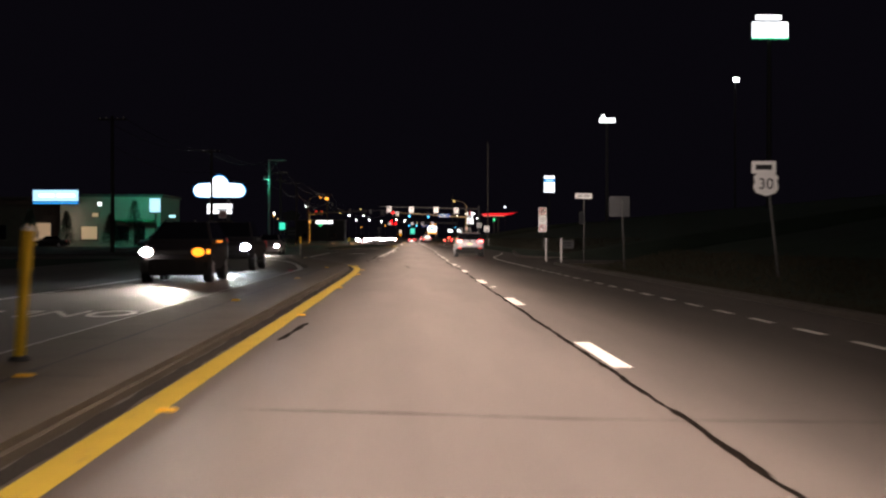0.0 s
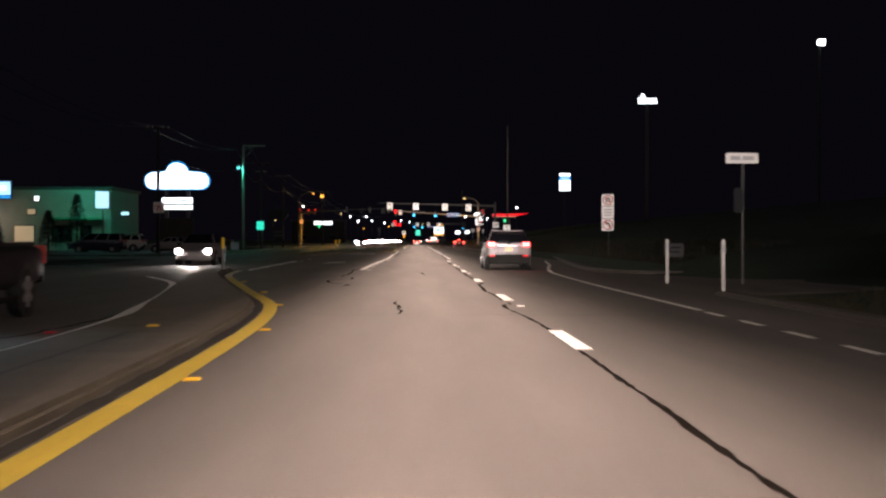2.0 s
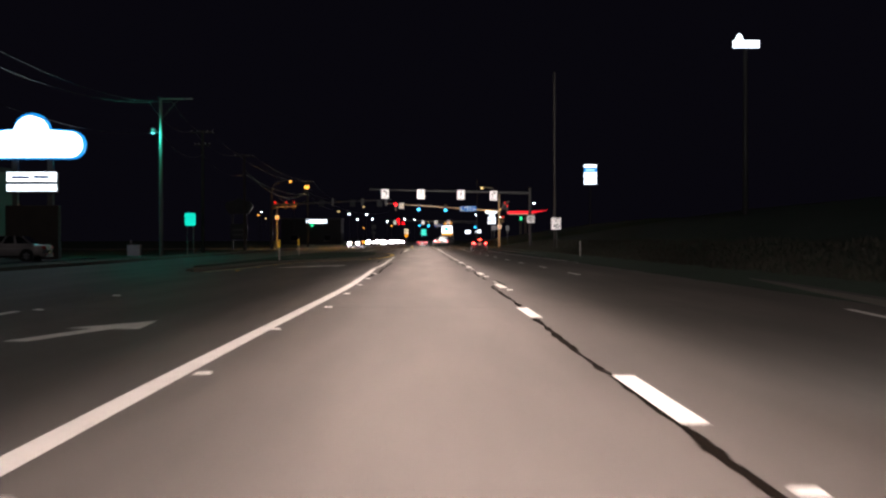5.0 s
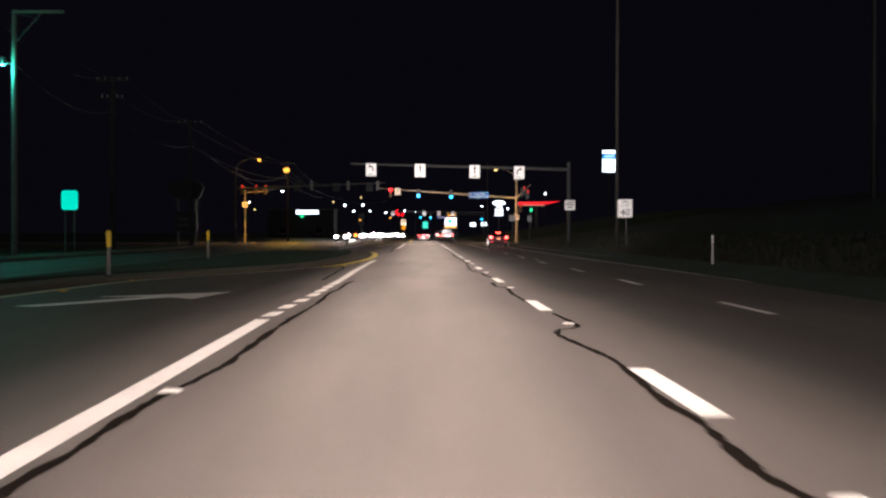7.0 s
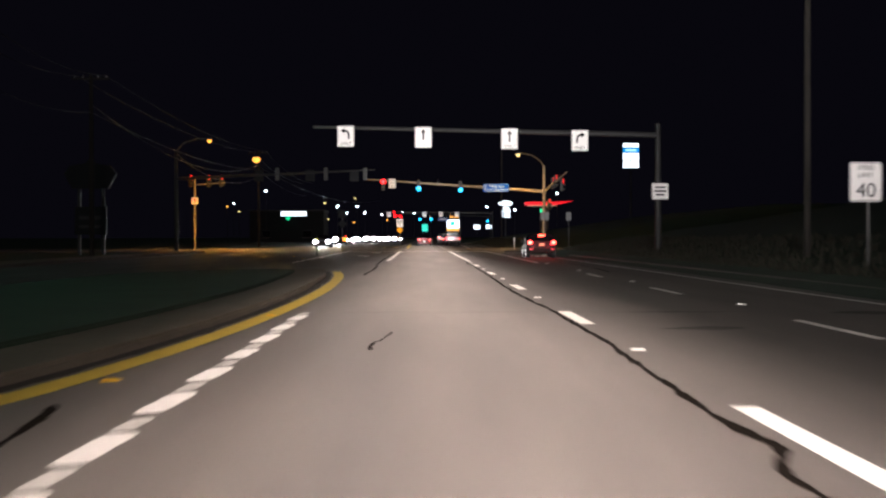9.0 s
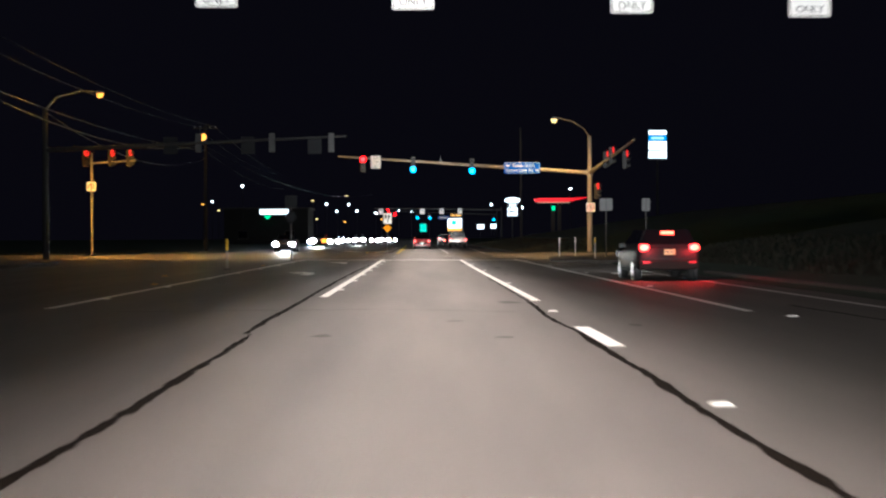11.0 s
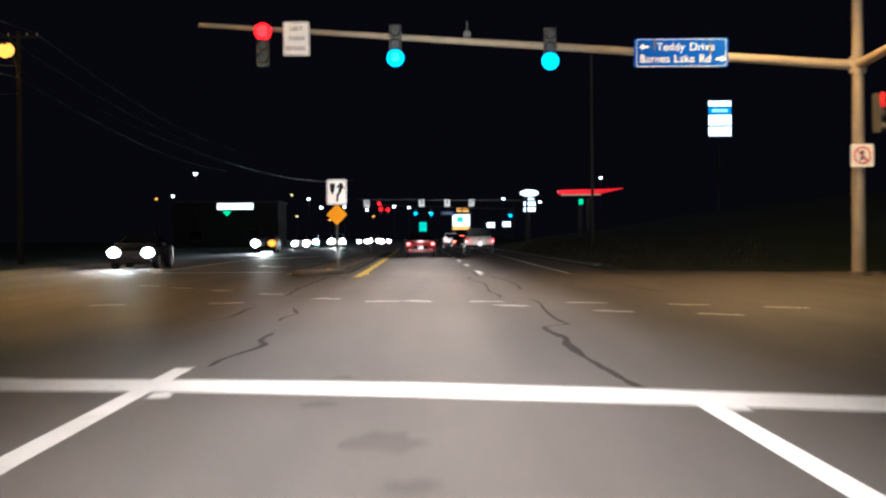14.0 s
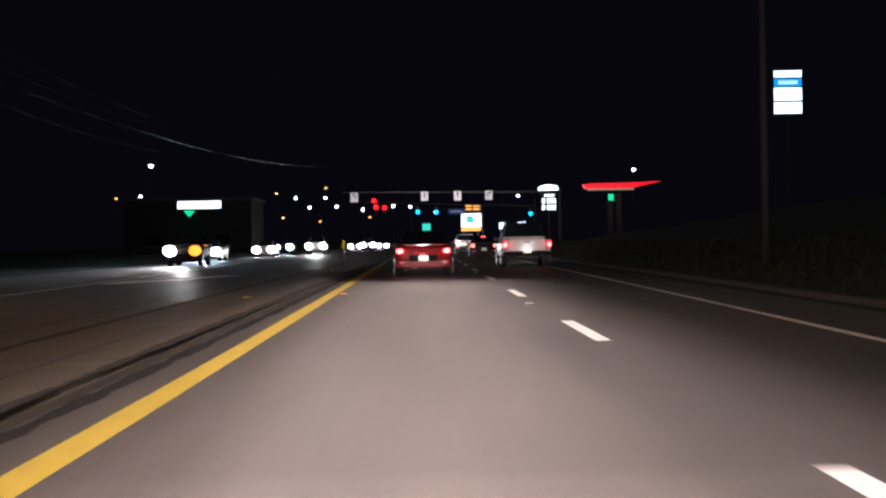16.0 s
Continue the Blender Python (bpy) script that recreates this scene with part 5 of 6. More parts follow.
LINE = [(-24.0, 108.0, 10.8), (-22.0, 150.0, 10.8), (-20.02, 193.4, 11.8), (-20.74, 218.7, 11.6), (-20.9, 251.5, 11.3), (-20.33, 337.5, 11.8), (-21, 420, 11)]
for a, b in zip(LINE, LINE[1:]):
    for dx, dz in ((-0.9, 0.1), (0.9, 0.1), (0.0, -2.2)):
        wire((a[0] + dx, a[1], a[2] + dz), (b[0] + dx, b[1], b[2] + dz), 0.9)
wire((-20.33, 337.5, 10.0), (-8.0, 440, 8.5), 2.0, 0.025)
wire((-20.9, 251.5, 9.6), (-20.33, 337.5, 10.2), 2.2, 0.025)
wire((-21.07, 283.0, 8.4), (-20.33, 337.5, 8.8), 1.6, 0.02)


# ---------------------------------------------------------------- roadside businesses on the left
cloud = thing("pylon_sign", "white lit pylon sign with a domed top and a lower board", "pylon sign")
pill = [(-3.2 + 0.82 + 0.82 * math.cos(radians(a)), 0.82 * math.sin(radians(a))) for a in range(90, 271, 15)]
pill += [(3.2 - 0.82 + 0.82 * math.cos(radians(a)), 0.82 * math.sin(radians(a))) for a in range(-90, 91, 15)]
pill += [(1.12 * math.cos(radians(a)), 0.72 + 1.1 * math.sin(radians(a))) for a in range(10, 171, 16)]
# cabinet widened and made to glow blue as the halo of the face
part("cabinet", prism([(1.035 * u, 1.09 * v) for u, v in pill], 0.5, "xz", (-24.2, 172.75, 7.2)), BLUELIT, cloud, "blue glowing rim that imitates a halo round the sign")
part("lit_face", prism(pill, 0.06, "xz", (-24.2, 172.46, 7.2)), SIGNLIT, cloud, "white glowing sign face")
part("column", box((0.35, 0.35, 4.2), (-25.3, 172.8, 4.3)), GALV, cloud)
part("column", box((0.35, 0.35, 4.2), (-23.1, 172.8, 4.3)), GALV, cloud)
board = part("board", box((3.2, 0.4, 1.35), (-24.17, 172.6, 4.84), 0.03), BLACK, cloud)
part("lit_face", box((3.1, 0.04, 0.58), (-24.17, 172.38, 5.18)), SIGNLIT, board)
part("lit_face", box((3.1, 0.04, 0.42), (-24.17, 172.38, 4.5)), SIGNLIT, board)
bars(cloud, [(-0.7, 0, 1.1, 0.16), (0.6, 0.02, 1.0, 0.16)], -24.17, 172.35, 5.15, SIGNBLUE)
part("plinth", box((3.3, 0.7, 3.4), (-24.2, 172.8, 1.7), 0.05), DARKWALL, cloud)


def building(name, x0, x1, y0, y1, h, wall, label, windows=(), roof_over=0.3):
    b = thing(name, label, "building")
    part("wall", box((x1 - x0, y1 - y0, h), ((x0 + x1) / 2, (y0 + y1) / 2, h / 2)), wall, b)
    part("roof", box((x1 - x0 + roof_over * 2, y1 - y0 + roof_over * 2, 0.35), ((x0 + x1) / 2, (y0 + y1) / 2, h + 0.18), 0.03), ROOFM, b)
    part("cornice", box((x1 - x0 + 0.12, 0.12, 0.5), ((x0 + x1) / 2, y0 - 0.06, h - 0.6), 0.02), wall, b)
    for x, z, w, hh, mat in windows:
        win = part("window", box((w + 0.16, 0.10, hh + 0.16), (x, y0 - 0.05, z)), BLACK, b)
        part("pane", box((w, 0.03, hh), (x, y0 - 0.115, z)), mat, win)
        part("sill", box((w + 0.3, 0.16, 0.08), (x, y0 - 0.09, z - hh / 2 - 0.12)), CONCRETE, win)
    return b


shop = building("shop_building", -48.5, -34.7, 190, 206, 6.9, STUCCO, "low cream shop building washed in green light",
                [(-37.5, 1.6, 1.2, 2.4, DARKGLASS), (-40.2, 1.9, 2.2, 1.8, DARKGLASS), (-44.5, 1.9, 2.2, 1.8, WARMLIT)])
part("awning", box((6.0, 1.4, 0.25), (-38.5, 189.3, 3.6), 0.05), SIGNGREEN, shop)
building("shop_building", -66, -48.7, 192, 208, 6.6, DARKWALL, "dark low shop building with a warm lit entrance",
                 [(-52, 2.0, 3.4, 2.6, WARMLIT), (-58, 2.0, 3.0, 2.0, DARKGLASS)])
fascia = thing("fascia_sign", "bluish-white lit fascia sign on the shop front", "shop sign")
part("cabinet", box((6.4, 0.35, 2.1), (-49.0, 189.6, 6.9), 0.05), SIGNBLUE, fascia)
part("lit_face", box((6.2, 0.04, 1.5), (-49.0, 189.41, 7.05)), SIGNLITB, fascia)
part("band", box((6.2, 0.04, 0.3), (-49.0, 189.41, 6.05)), BLUELIT, fascia)
bars(fascia, [(-1.2, 0, 2.0, 0.4), (1.4, 0, 2.4, 0.4)], -49.0, 189.38, 7.05, SIGNLIT)
small_sign = thing("fascia_sign", "small lit sign box at the shop corner", "shop sign")
part("cabinet", box((1.6, 0.4, 2.0), (-34.5, 184.9, 5.6), 0.04), BLACK, small_sign)
part("lit_face", box((1.45, 0.04, 1.85), (-34.5, 184.68, 5.6)), SIGNLITB, small_sign)
part("pole", rod((-34.5, 185, 0), (-34.5, 185, 4.7), 0.1, 0.1, 10), GALV, small_sign)
for x, z, w, h, mat in ((-43.0, 5.9, 0.5, 0.5, SIGNLIT), (-43.6, 4.4, 0.9, 0.6, WARMLIT), (-33.0, 4.2, 0.9, 0.35, SIGNLITB)):
    q = thing("wall_lamp", "small bright wall lamp on the shop front", "wall lamp", "wall lamps")
    part("housing", box((w + 0.1, 0.3, h + 0.1), (x, 189.8, z), 0.03), BLACK, q)
    part("lit_face", box((w, 0.03, h), (x, 189.63, z)), mat, q)



def evergreen(x, y, h, w, seed):
    """A dense dark yard tree: a short trunk and a cone of many small needled sprays."""
    rnd = random.Random(seed)
    t = thing("evergreen_tree", "dark dense evergreen tree before the shop front", "tree", "yard trees")
    part("trunk", rod((x, y, -0.1), (x, y, h * 0.9), 0.12, 0.03, 8), WOOD, t)
    for k in range(7):
        a, z = rnd.uniform(0, 6.28), h * (0.2 + 0.09 * k)
        part("limb", rod((x, y, z), (x + math.cos(a) * w * (0.9 - z / h * 0.8), y + math.sin(a) * w * (0.9 - z / h * 0.8), z + 0.2), 0.035, 0.01, 6), WOOD, t)
    verts, faces = [], []
    for _ in range(1500):
        u = rnd.random() ** 0.8
        a, q = rnd.uniform(0, 6.28), rnd.uniform(0.45, 1.08) * w * (1.02 - u) ** 0.75
        p = Vector((x + q * math.cos(a), y + q * math.sin(a), h * (0.08 + 0.95 * u) + rnd.uniform(-0.15, 0.15)))
        d = Vector((math.cos(a), math.sin(a), rnd.uniform(-0.5, 0.6))).normalized() * rnd.uniform(0.2, 0.45)
        side = Vector((-math.sin(a), math.cos(a), rnd.uniform(-0.4, 0.4))) * rnd.uniform(0.05, 0.13)
        i = len(verts)
        verts += [tuple(p - side), tuple(p + side), tuple(p + d)]
        faces.append((i, i + 1, i + 2))
    me = bpy.data.meshes.new("crown")
    me.from_pydata(verts, [], faces)
    me.materials.append(NEEDLES)
    crown = new("crown", me)
    crown.parent = t
    return t


for x, y, h, w, seed in ((-46.2, 184, 4.6, 1.2, 1), (-51.3, 185, 4.9, 1.4, 2), (-37.2, 184.5, 6.0, 1.5, 3), (-40.6, 185.5, 4.2, 1.3, 4)):
    evergreen(x, y, h, w, seed)
yard = thing("yard_sign", "small pale yard sign on wire legs beside the driveway", "yard sign")
plate(yard, 0.74, 0.5, 9.6, 81.2, ground_height(9.6, 81.2) + 0.62, DIMMEDPANEL, "panel", None, 0.02)
bars(yard, [(0, 0.1, 0.5, 0.06), (0, -0.06, 0.42, 0.05)], 9.6, 81.19, ground_height(9.6, 81.2) + 0.62, SIGNBACK)
for dx in (-0.25, 0.25):
    part("wire_leg", rod((9.6 + dx, 81.21, ground_height(9.6, 81.2) - 0.1), (9.6 + dx, 81.21, ground_height(9.6, 81.2) + 0.6), 0.008, 0.008, 6), GALV, yard)

mush = thing("unlit_pylon_sign", "dark unlit pylon sign with a pointed top and a board", "pylon sign")
part("cabinet", prism([(-1.75, 0.2), (-1.35, 0.75), (-0.4, 0.9), (0, 1.25), (0.4, 0.9), (1.35, 0.75), (1.75, 0.2), (1.2, -0.8), (-1.2, -0.8)], 0.4, "xz", (-22.3, 257.2, 5.25)), SIGNBACK, mush)
part("board", box((2.1, 0.35, 1.9), (-22.3, 257.2, 2.3), 0.03), SIGNBACK, mush)
bars(mush, [(0, 0.2, 1.5, 0.25), (0, -0.4, 1.5, 0.2)], -22.3, 257.0, 2.3, BLACK)
for dx in (-0.8, 0.8):
    part("column", box((0.2, 0.2, 4.6), (-22.3 + dx, 257.35, 2.3)), DARKSTEEL, mush)
jbox = thing("utility_cabinet", "small pale utility cabinet on the verge", "utility cabinet")
part("body", box((0.85, 0.6, 0.7), (-19.2, 179.2, 0.5), 0.03), POSTWHITE, jbox)
part("lid", box((0.9, 0.65, 0.06), (-19.2, 179.2, 0.88), 0.02), POSTWHITE, jbox)
part("standpipe", rod((-19.35, 179.2, 0.85), (-19.45, 179.2, 1.2), 0.04, 0.04, 8), POSTWHITE, jbox)
green = thing("route_marker_sign", "teal-green sign with an added glow on two posts beside the pavement", "road sign")
# panel emits in place of sheeting that throws headlights back
part("panel", prism(rounded(0.88, 1.04, 0.16), 0.05, "xz", (-18.7, 199.0, 2.92)), TEALGLOW, green)
bars(green, [(0, 0.2, 0.5, 0.12), (0, -0.1, 0.34, 0.3)], -18.7, 198.97, 2.92, TEALGLOW)
post(green, -18.95, 199.05, -0.1, 3.4)
post(green, -18.45, 199.05, -0.1, 3.4)


# ---------------------------------------------------------------- high signs on the right bank
def high_sign(name, x, y, z, w, h, mat, label, legs=1, bar_rows=(), extra=()):
    s = thing(name, label, "pole sign", "high pole signs")
    part("cabinet", box((w * 1.04, 0.6, h * 1.08), (x, y + 0.35, z), 0.05), BLACK, s)
    for dz, hh, m in (extra or [(0, h, mat)]):
        part("lit_face", box((w, 0.05, hh), (x, y, z + dz)), m, s)
    bars(s, bar_rows, x, y - 0.04, z, SIGNBLUE)
    z0 = ground_height(x, y) - 0.2
    for k in range(legs):
        part("pole", rod((x + (k - (legs - 1) / 2) * w * 0.5, y + 0.35, z0), (x + (k - (legs - 1) / 2) * w * 0.5, y + 0.35, z - h / 2), 0.28, 0.2, 12), DARKSTEEL, s)
    return s


tall = high_sign("pole_sign", 49.5, 493.4, 20.3, 3.7, 5.9, SIGNLIT, "tall lit pole sign with stacked white and blue panels", 1, [],
          [(2.5, 0.85, SIGNLIT), (1.35, 1.05, BLUELIT), (-0.2, 1.7, SIGNLIT), (-2.05, 1.5, SIGNLIT)])
part("inner_face", box((2.6, 0.04, 0.5), (49.5, 493.35, 21.65)), SIGNLITB, tall)
bars(tall, [(0, -1.22, 3.7, 0.10), (-0.05, -1.65, 0.14, 0.7), (0.9, -2.05, 1.3, 0.08), (-1.0, -2.05, 1.0, 0.08), (0.3, 0.12, 2.2, 0.10), (-0.4, -0.35, 2.4, 0.10), (-0.5, -0.8, 1.5, 0.10), (0, 2.5, 2.2, 0.14), (1.1, -1.62, 0.9, 0.12)], 49.5, 493.35, 20.3, SIGNBACK)
high_sign("pole_sign", 31.6, 219.8, 20.1, 2.6, 0.75, SIGNLIT, "small white lit script sign high on a pole", 1)
script = thing("sign_letter_peak", "raised first letter of a white lit sign", "sign letter")
part("lit_letter", prism([(-0.5, 0), (0.35, 0), (0.1, 0.55), (-0.15, 0.62)], 0.3, "xz", (31.0, 219.9, 20.5)), SIGNLIT, script)
veri = high_sign("pole_sign", 33.7, 126.0, 20.75, 3.4, 1.5, SIGNLIT, "white lit pole sign with a green rim high over the bank", 1)
part("green_rim", box((3.5, 0.04, 0.12), (33.7, 125.96, 19.95)), GREENLIT, veri)
part("upper_row", box((2.4, 0.3, 0.45), (33.6, 126.2, 21.95), 0.04), SIGNLIT, veri)
tower = thing("area_lamp", "white area lamp on a tall mast", "street lamp", "area lamps")
part("mast", rod((40.4, 168.9, 0), (40.4, 168.9, 21), 0.14, 0.1, 10), DARKSTEEL, tower)
hd = part("lamp_head", box((0.9, 0.5, 0.3), (40.4, 168.6, 21.1), 0.06), GALV, tower)
part("lamp_glass", box((0.75, 0.05, 0.5), (40.4, 168.32, 20.85)), WHITELIT, hd)

wing = thing("filling_station_canopy", "red lit swept canopy on columns darkened as unlit", "canopy")
part("roof", prism([(-6.8, 0.35), (-5.5, 0.5), (2.0, 0.55), (7.0, 0.75), (3.5, 0.0), (1.5, -0.4), (-6.4, -0.38)], 3.0, "xz", (35.4, 553, 10.4)), REDLIT, wing)
part("underside", box((8.0, 3.0, 0.2), (33.5, 553, 9.85), 0.05), WARMLIT, wing)
# columns take the dark wall colour to look unlit
for dx in (-1.0, 0.6):
    part("column", box((0.8, 0.8, 8.6), (34.4 + dx, 554, 4.9)), DARKWALL, wing)
part("lit_face", box((0.9, 0.1, 1.1), (33.3, 551.4, 8.4)), GREENLIT, wing)
gas = thing("price_sign", "fuel price sign with an oval top on a pole", "pole sign")
part("oval", prism([(2.1 * math.cos(2 * math.pi * k / 24), 0.75 * math.sin(2 * math.pi * k / 24)) for k in range(24)], 0.4, "xz", (25.0, 581, 11.2)), SIGNLIT, gas)
part("cabinet", box((3.0, 0.4, 3.6), (25.0, 581.1, 8.5), 0.05), BLACK, gas)
bars(gas, [(0.1, 1.35, 1.9, 0.45)], 25.0, 580.86, 8.5, SIGNLIT, "price_header")
for k in range(2):
    bars(gas, [(-1.0, 0.3 - 1.3 * k, 0.55, 0.95), (-0.1, 0.3 - 1.3 * k, 0.5, 0.95), (0.5, 0.3 - 1.3 * k, 0.5, 0.95), (1.1, 0.3 - 1.3 * k, 0.5, 0.95)], 25.0, 580.86, 8.5, SIGNLIT, "price_digit")
part("pole", rod((25, 581.1, 0), (25, 581.1, 6.8), 0.2, 0.2, 10), GALV, gas)

# ---------------------------------------------------------------- the second crossroads, far ahead
far = thing("sign_gantry", "far steel mast arm with four lane signs", "sign gantry")
part("mast", rod((14.6, 452, 0), (14.6, 452, 6.6), 0.19, 0.14, 10), DARKSTEEL, far)
part("arm", rod((14.6, 452, 6.1), (-8.0, 452, 6.4), 0.15, 0.08, 10), DARKSTEEL, far)
for x, shape in ((-6.78, LEFT), (0.52, UP), (3.95, UP), (7.2, RIGHT)):
    sign = thing("lane_sign", "white lane-use sign with a black arrow", "road sign", "far lane signs")
    plate(sign, 0.80, 1.0, x, 451.8, 5.85, SIGNWHITE, "panel", INK)
    symbol(sign, shape, x, 451.785, 5.97, INK, "arrow", 0.95)
    part("bracket", box((0.06, 0.25, 0.9), (x, 451.93, 6.0)), GALV, sign)
far_mast = thing("signal_mast", "far signal pole with a long mast arm", "signal pole")
part("pole", rod((17.6, 522.5, 0), (17.6, 522.5, 7.5), 0.19, 0.14, 10), DARKSTEEL, far_mast)
part("arm", rod((17.6, 522.5, 6.4), (-8.5, 522.5, 7.4), 0.14, 0.06, 10), DARKSTEEL, far_mast)
for x, z, k, m in ((-7.2, 7.6, 0, SIG_RED), (-0.49, 6.5, 2, SIG_GREEN), (2.36, 6.4, 2, SIG_GREEN), (16.9, 5.95, 2, SIG_GREEN), (-6.9, 6.6, 0, SIG_RED), (-5.6, 6.5, 0, SIG_RED)):
    signal_head("traffic_signal", x, 522.3, z, (k, m), group="far signal heads", label="far traffic signal head showing green" if k else "far traffic signal head showing red")
blue2 = thing("street_name_sign", "far blue overhead street name sign", "road sign")
plate(blue2, 2.6, 0.8, 5.45, 522.2, 5.75, SIGNBLUE, "panel", SIGNWHITE)
part("hanger", box((0.06, 0.4, 1.0), (5.45, 522.4, 6.3)), GALV, blue2)
bars(blue2, [(0, 0, 1.9, 0.3)], 5.45, 522.17, 5.75, SIGNWHITE)
green2 = thing("direction_sign", "green direction sign hung far over the road", "road sign")
# this road sign panel is given a glow of its own too
plate(green2, 2.0, 2.5, 1.06, 650, 4.4, TEALGLOW, "panel", None, 0.1)
post(green2, 0.4, 650.05, 0, 5.0)
# board on added legs, built in place of a box truck's rear
billboard = thing("box_truck_board", "white glowing board with a green patch and yellow base, standing in for a box truck rear", "billboard")
part("cabinet", box((3.6, 0.4, 3.2), (8.6, 548.3, 4.4), 0.05), BLACK, billboard)
part("lit_face", box((3.4, 0.05, 2.3), (8.6, 548.05, 4.75)), SIGNLIT, billboard)
part("patch", box((1.3, 0.05, 1.2), (8.4, 548.0, 4.9)), TEALGLOW, billboard)
part("base_band", box((3.4, 0.05, 0.6), (8.6, 548.05, 3.2)), AMBERLIT, billboard)
part("leg", box((0.3, 0.3, 2.9), (7.4, 548.3, 1.45)), GALV, billboard)
part("leg", box((0.3, 0.3, 2.9), (9.8, 548.3, 1.45)), GALV, billboard)
message = thing("message_board", "dark board with amber lit rows of unreadable text", "message board")
part("cabinet", box((3.0, 0.4, 1.4), (9.0, 548.3, 6.75), 0.05), BLACK, message)
part("leg", box((0.2, 0.2, 6.2), (10.6, 548.5, 3.1)), GALV, message)
for k in range(2):
    bars(message, [(-0.8, 0.3 - 0.55 * k, 1.0, 0.3), (0.5, 0.3 - 0.55 * k, 1.2, 0.3)], 9.0, 548.05, 6.9, AMBERLIT, "lit_row")
left_sign = thing("fascia_sign", "long white lit sign over a green arrow on a shop", "shop sign")
part("bracket", box((4.0, 1.0, 0.3), (-31.2, 504.8, 6.9)), BLACK, left_sign)
part("cabinet", box((6.4, 0.5, 1.3), (-31.2, 504.3, 6.9), 0.05), BLACK, left_sign)
part("lit_face", box((6.1, 0.05, 1.05), (-31.2, 504.0, 6.9)), SIGNLIT, left_sign)
part("lit_arrow", prism([(-0.8, 0.4), (0.8, 0.4), (0, -0.5)], 0.2, "xz", (-32.6, 504.0, 5.7)), GREENLIT, left_sign)
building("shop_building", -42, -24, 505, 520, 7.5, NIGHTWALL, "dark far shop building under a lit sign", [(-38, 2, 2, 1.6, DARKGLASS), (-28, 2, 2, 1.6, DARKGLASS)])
for x, y, z in ((17.2, 600, 4.25), (21.0, 600, 4.4)):
    w = thing("roadside_sign", "small white lit sign far ahead", "road sign", "far white signs")
    plate(w, 1.9, 1.2, x, y, z, SIGNLIT, "panel")
    post(w, x, y + 0.05, 0, z)

# lamps scattered over the far town
rnd = random.Random(11)
FAR_LAMPS = [(-58.6, 600, 11.7, "w"), (-57.4, 604, 9.3, "y"), (-40, 598, 8.2, "y"), (-35.6, 603, 8.9, "y"), (-30.3, 600, 11.8, "y"), (-29.6, 606, 6.8, "y"), (-26.4, 601, 10.8, "w"), (-23.2, 597, 8.7, "w"),
             (-20.1, 600, 10.7, "w"), (-20.9, 595, 5.7, "s"), (-17.9, 602, 8.9, "w"), (-12.6, 606, 8.3, "w"), (-10.8, 598, 6.5, "s"), (-6.1, 610, 9.1, "w"), (-2.4, 606, 8.7, "w"), (2.8, 608, 7.5, "y"), (-22.7, 640, 14.4, "y"),
             (20.5, 604, 10.6, "w"), (29.2, 602, 9.7, "w"), (38.0, 556, 13.4, "w"), (-55, 560, 9.9, "s"), (-38, 505, 12.5, "w"), (-30.2, 560, 4.4, "w")]
for x, y, z, c in FAR_LAMPS:
    l = thing("street_lamp", "far street lamp seen as a small bright point", "street lamp", "far street lamps")
    part("pole", rod((x, y, 0), (x, y, z), 0.08, 0.06, 6), BLACK, l)
    bm = bmesh.new()
    # glass enlarged so that the far lamp reads with its glare
    bmesh.ops.create_icosphere(bm, subdivisions=2, radius=0.30, matrix=Matrix.Translation((x, y - 0.3, z)) @ Matrix.Diagonal((1, 1, 0.75, 1)))
    part("lamp_glass", bm, {"s": SODIUMLIT, "w": WHITELIT, "y": YELLOWLIT}[c], l)


# ---------------------------------------------------------------- tufts and brush along the right verge
def tufts(name, label, count, place, height, mat, seed):
    rnd = random.Random(seed)
    verts, faces = [], []
    for _ in range(count):
        x, y = place(rnd)
        z = ground_height(x, y)
        a, h = rnd.uniform(0, 6.28), height * rnd.uniform(0.4, 1.2)
        w = 0.02 * rnd.uniform(0.7, 1.6)
        lx, ly = rnd.uniform(-0.5, 0.5) * h, rnd.uniform(-0.5, 0.5) * h
        i = len(verts)
        verts += [(x - w * math.cos(a), y - w * math.sin(a), z - 0.02), (x + w * math.cos(a), y + w * math.sin(a), z - 0.02), (x + lx, y + ly, z + h)]
        faces.append((i, i + 1, i + 2))
    me = bpy.data.meshes.new(name)
    me.from_pydata(verts, [], faces)
    me.materials.append(mat)
    return tagged(new(name, me), label, "grass", kind="stuff")


tufts("verge_grass", "short dry grass along the right verge", 26000, lambda r: (6.9 + 5 * r.random() ** 1.6, r.uniform(-5, 58)), 0.16, BLADES, 1)
tufts("verge_grass", "short dry grass along the right verge", 26000, lambda r: (9.9 + 5 * r.random() ** 1.6, r.uniform(84, 262)), 0.22, SHADEDBLADES, 2)
tufts("verge_grass", "short dry grass past the crossroads", 16000, lambda r: (8.0 + 6 * r.random() ** 1.4, r.uniform(314, 420)), 0.25, SHADEDBLADES, 3)
tufts("median_turf", "short grass on the median", 22000, lambda r: (r.uniform(-8.4, -4.6), r.uniform(166, 202)), 0.05, GRASS, 4)


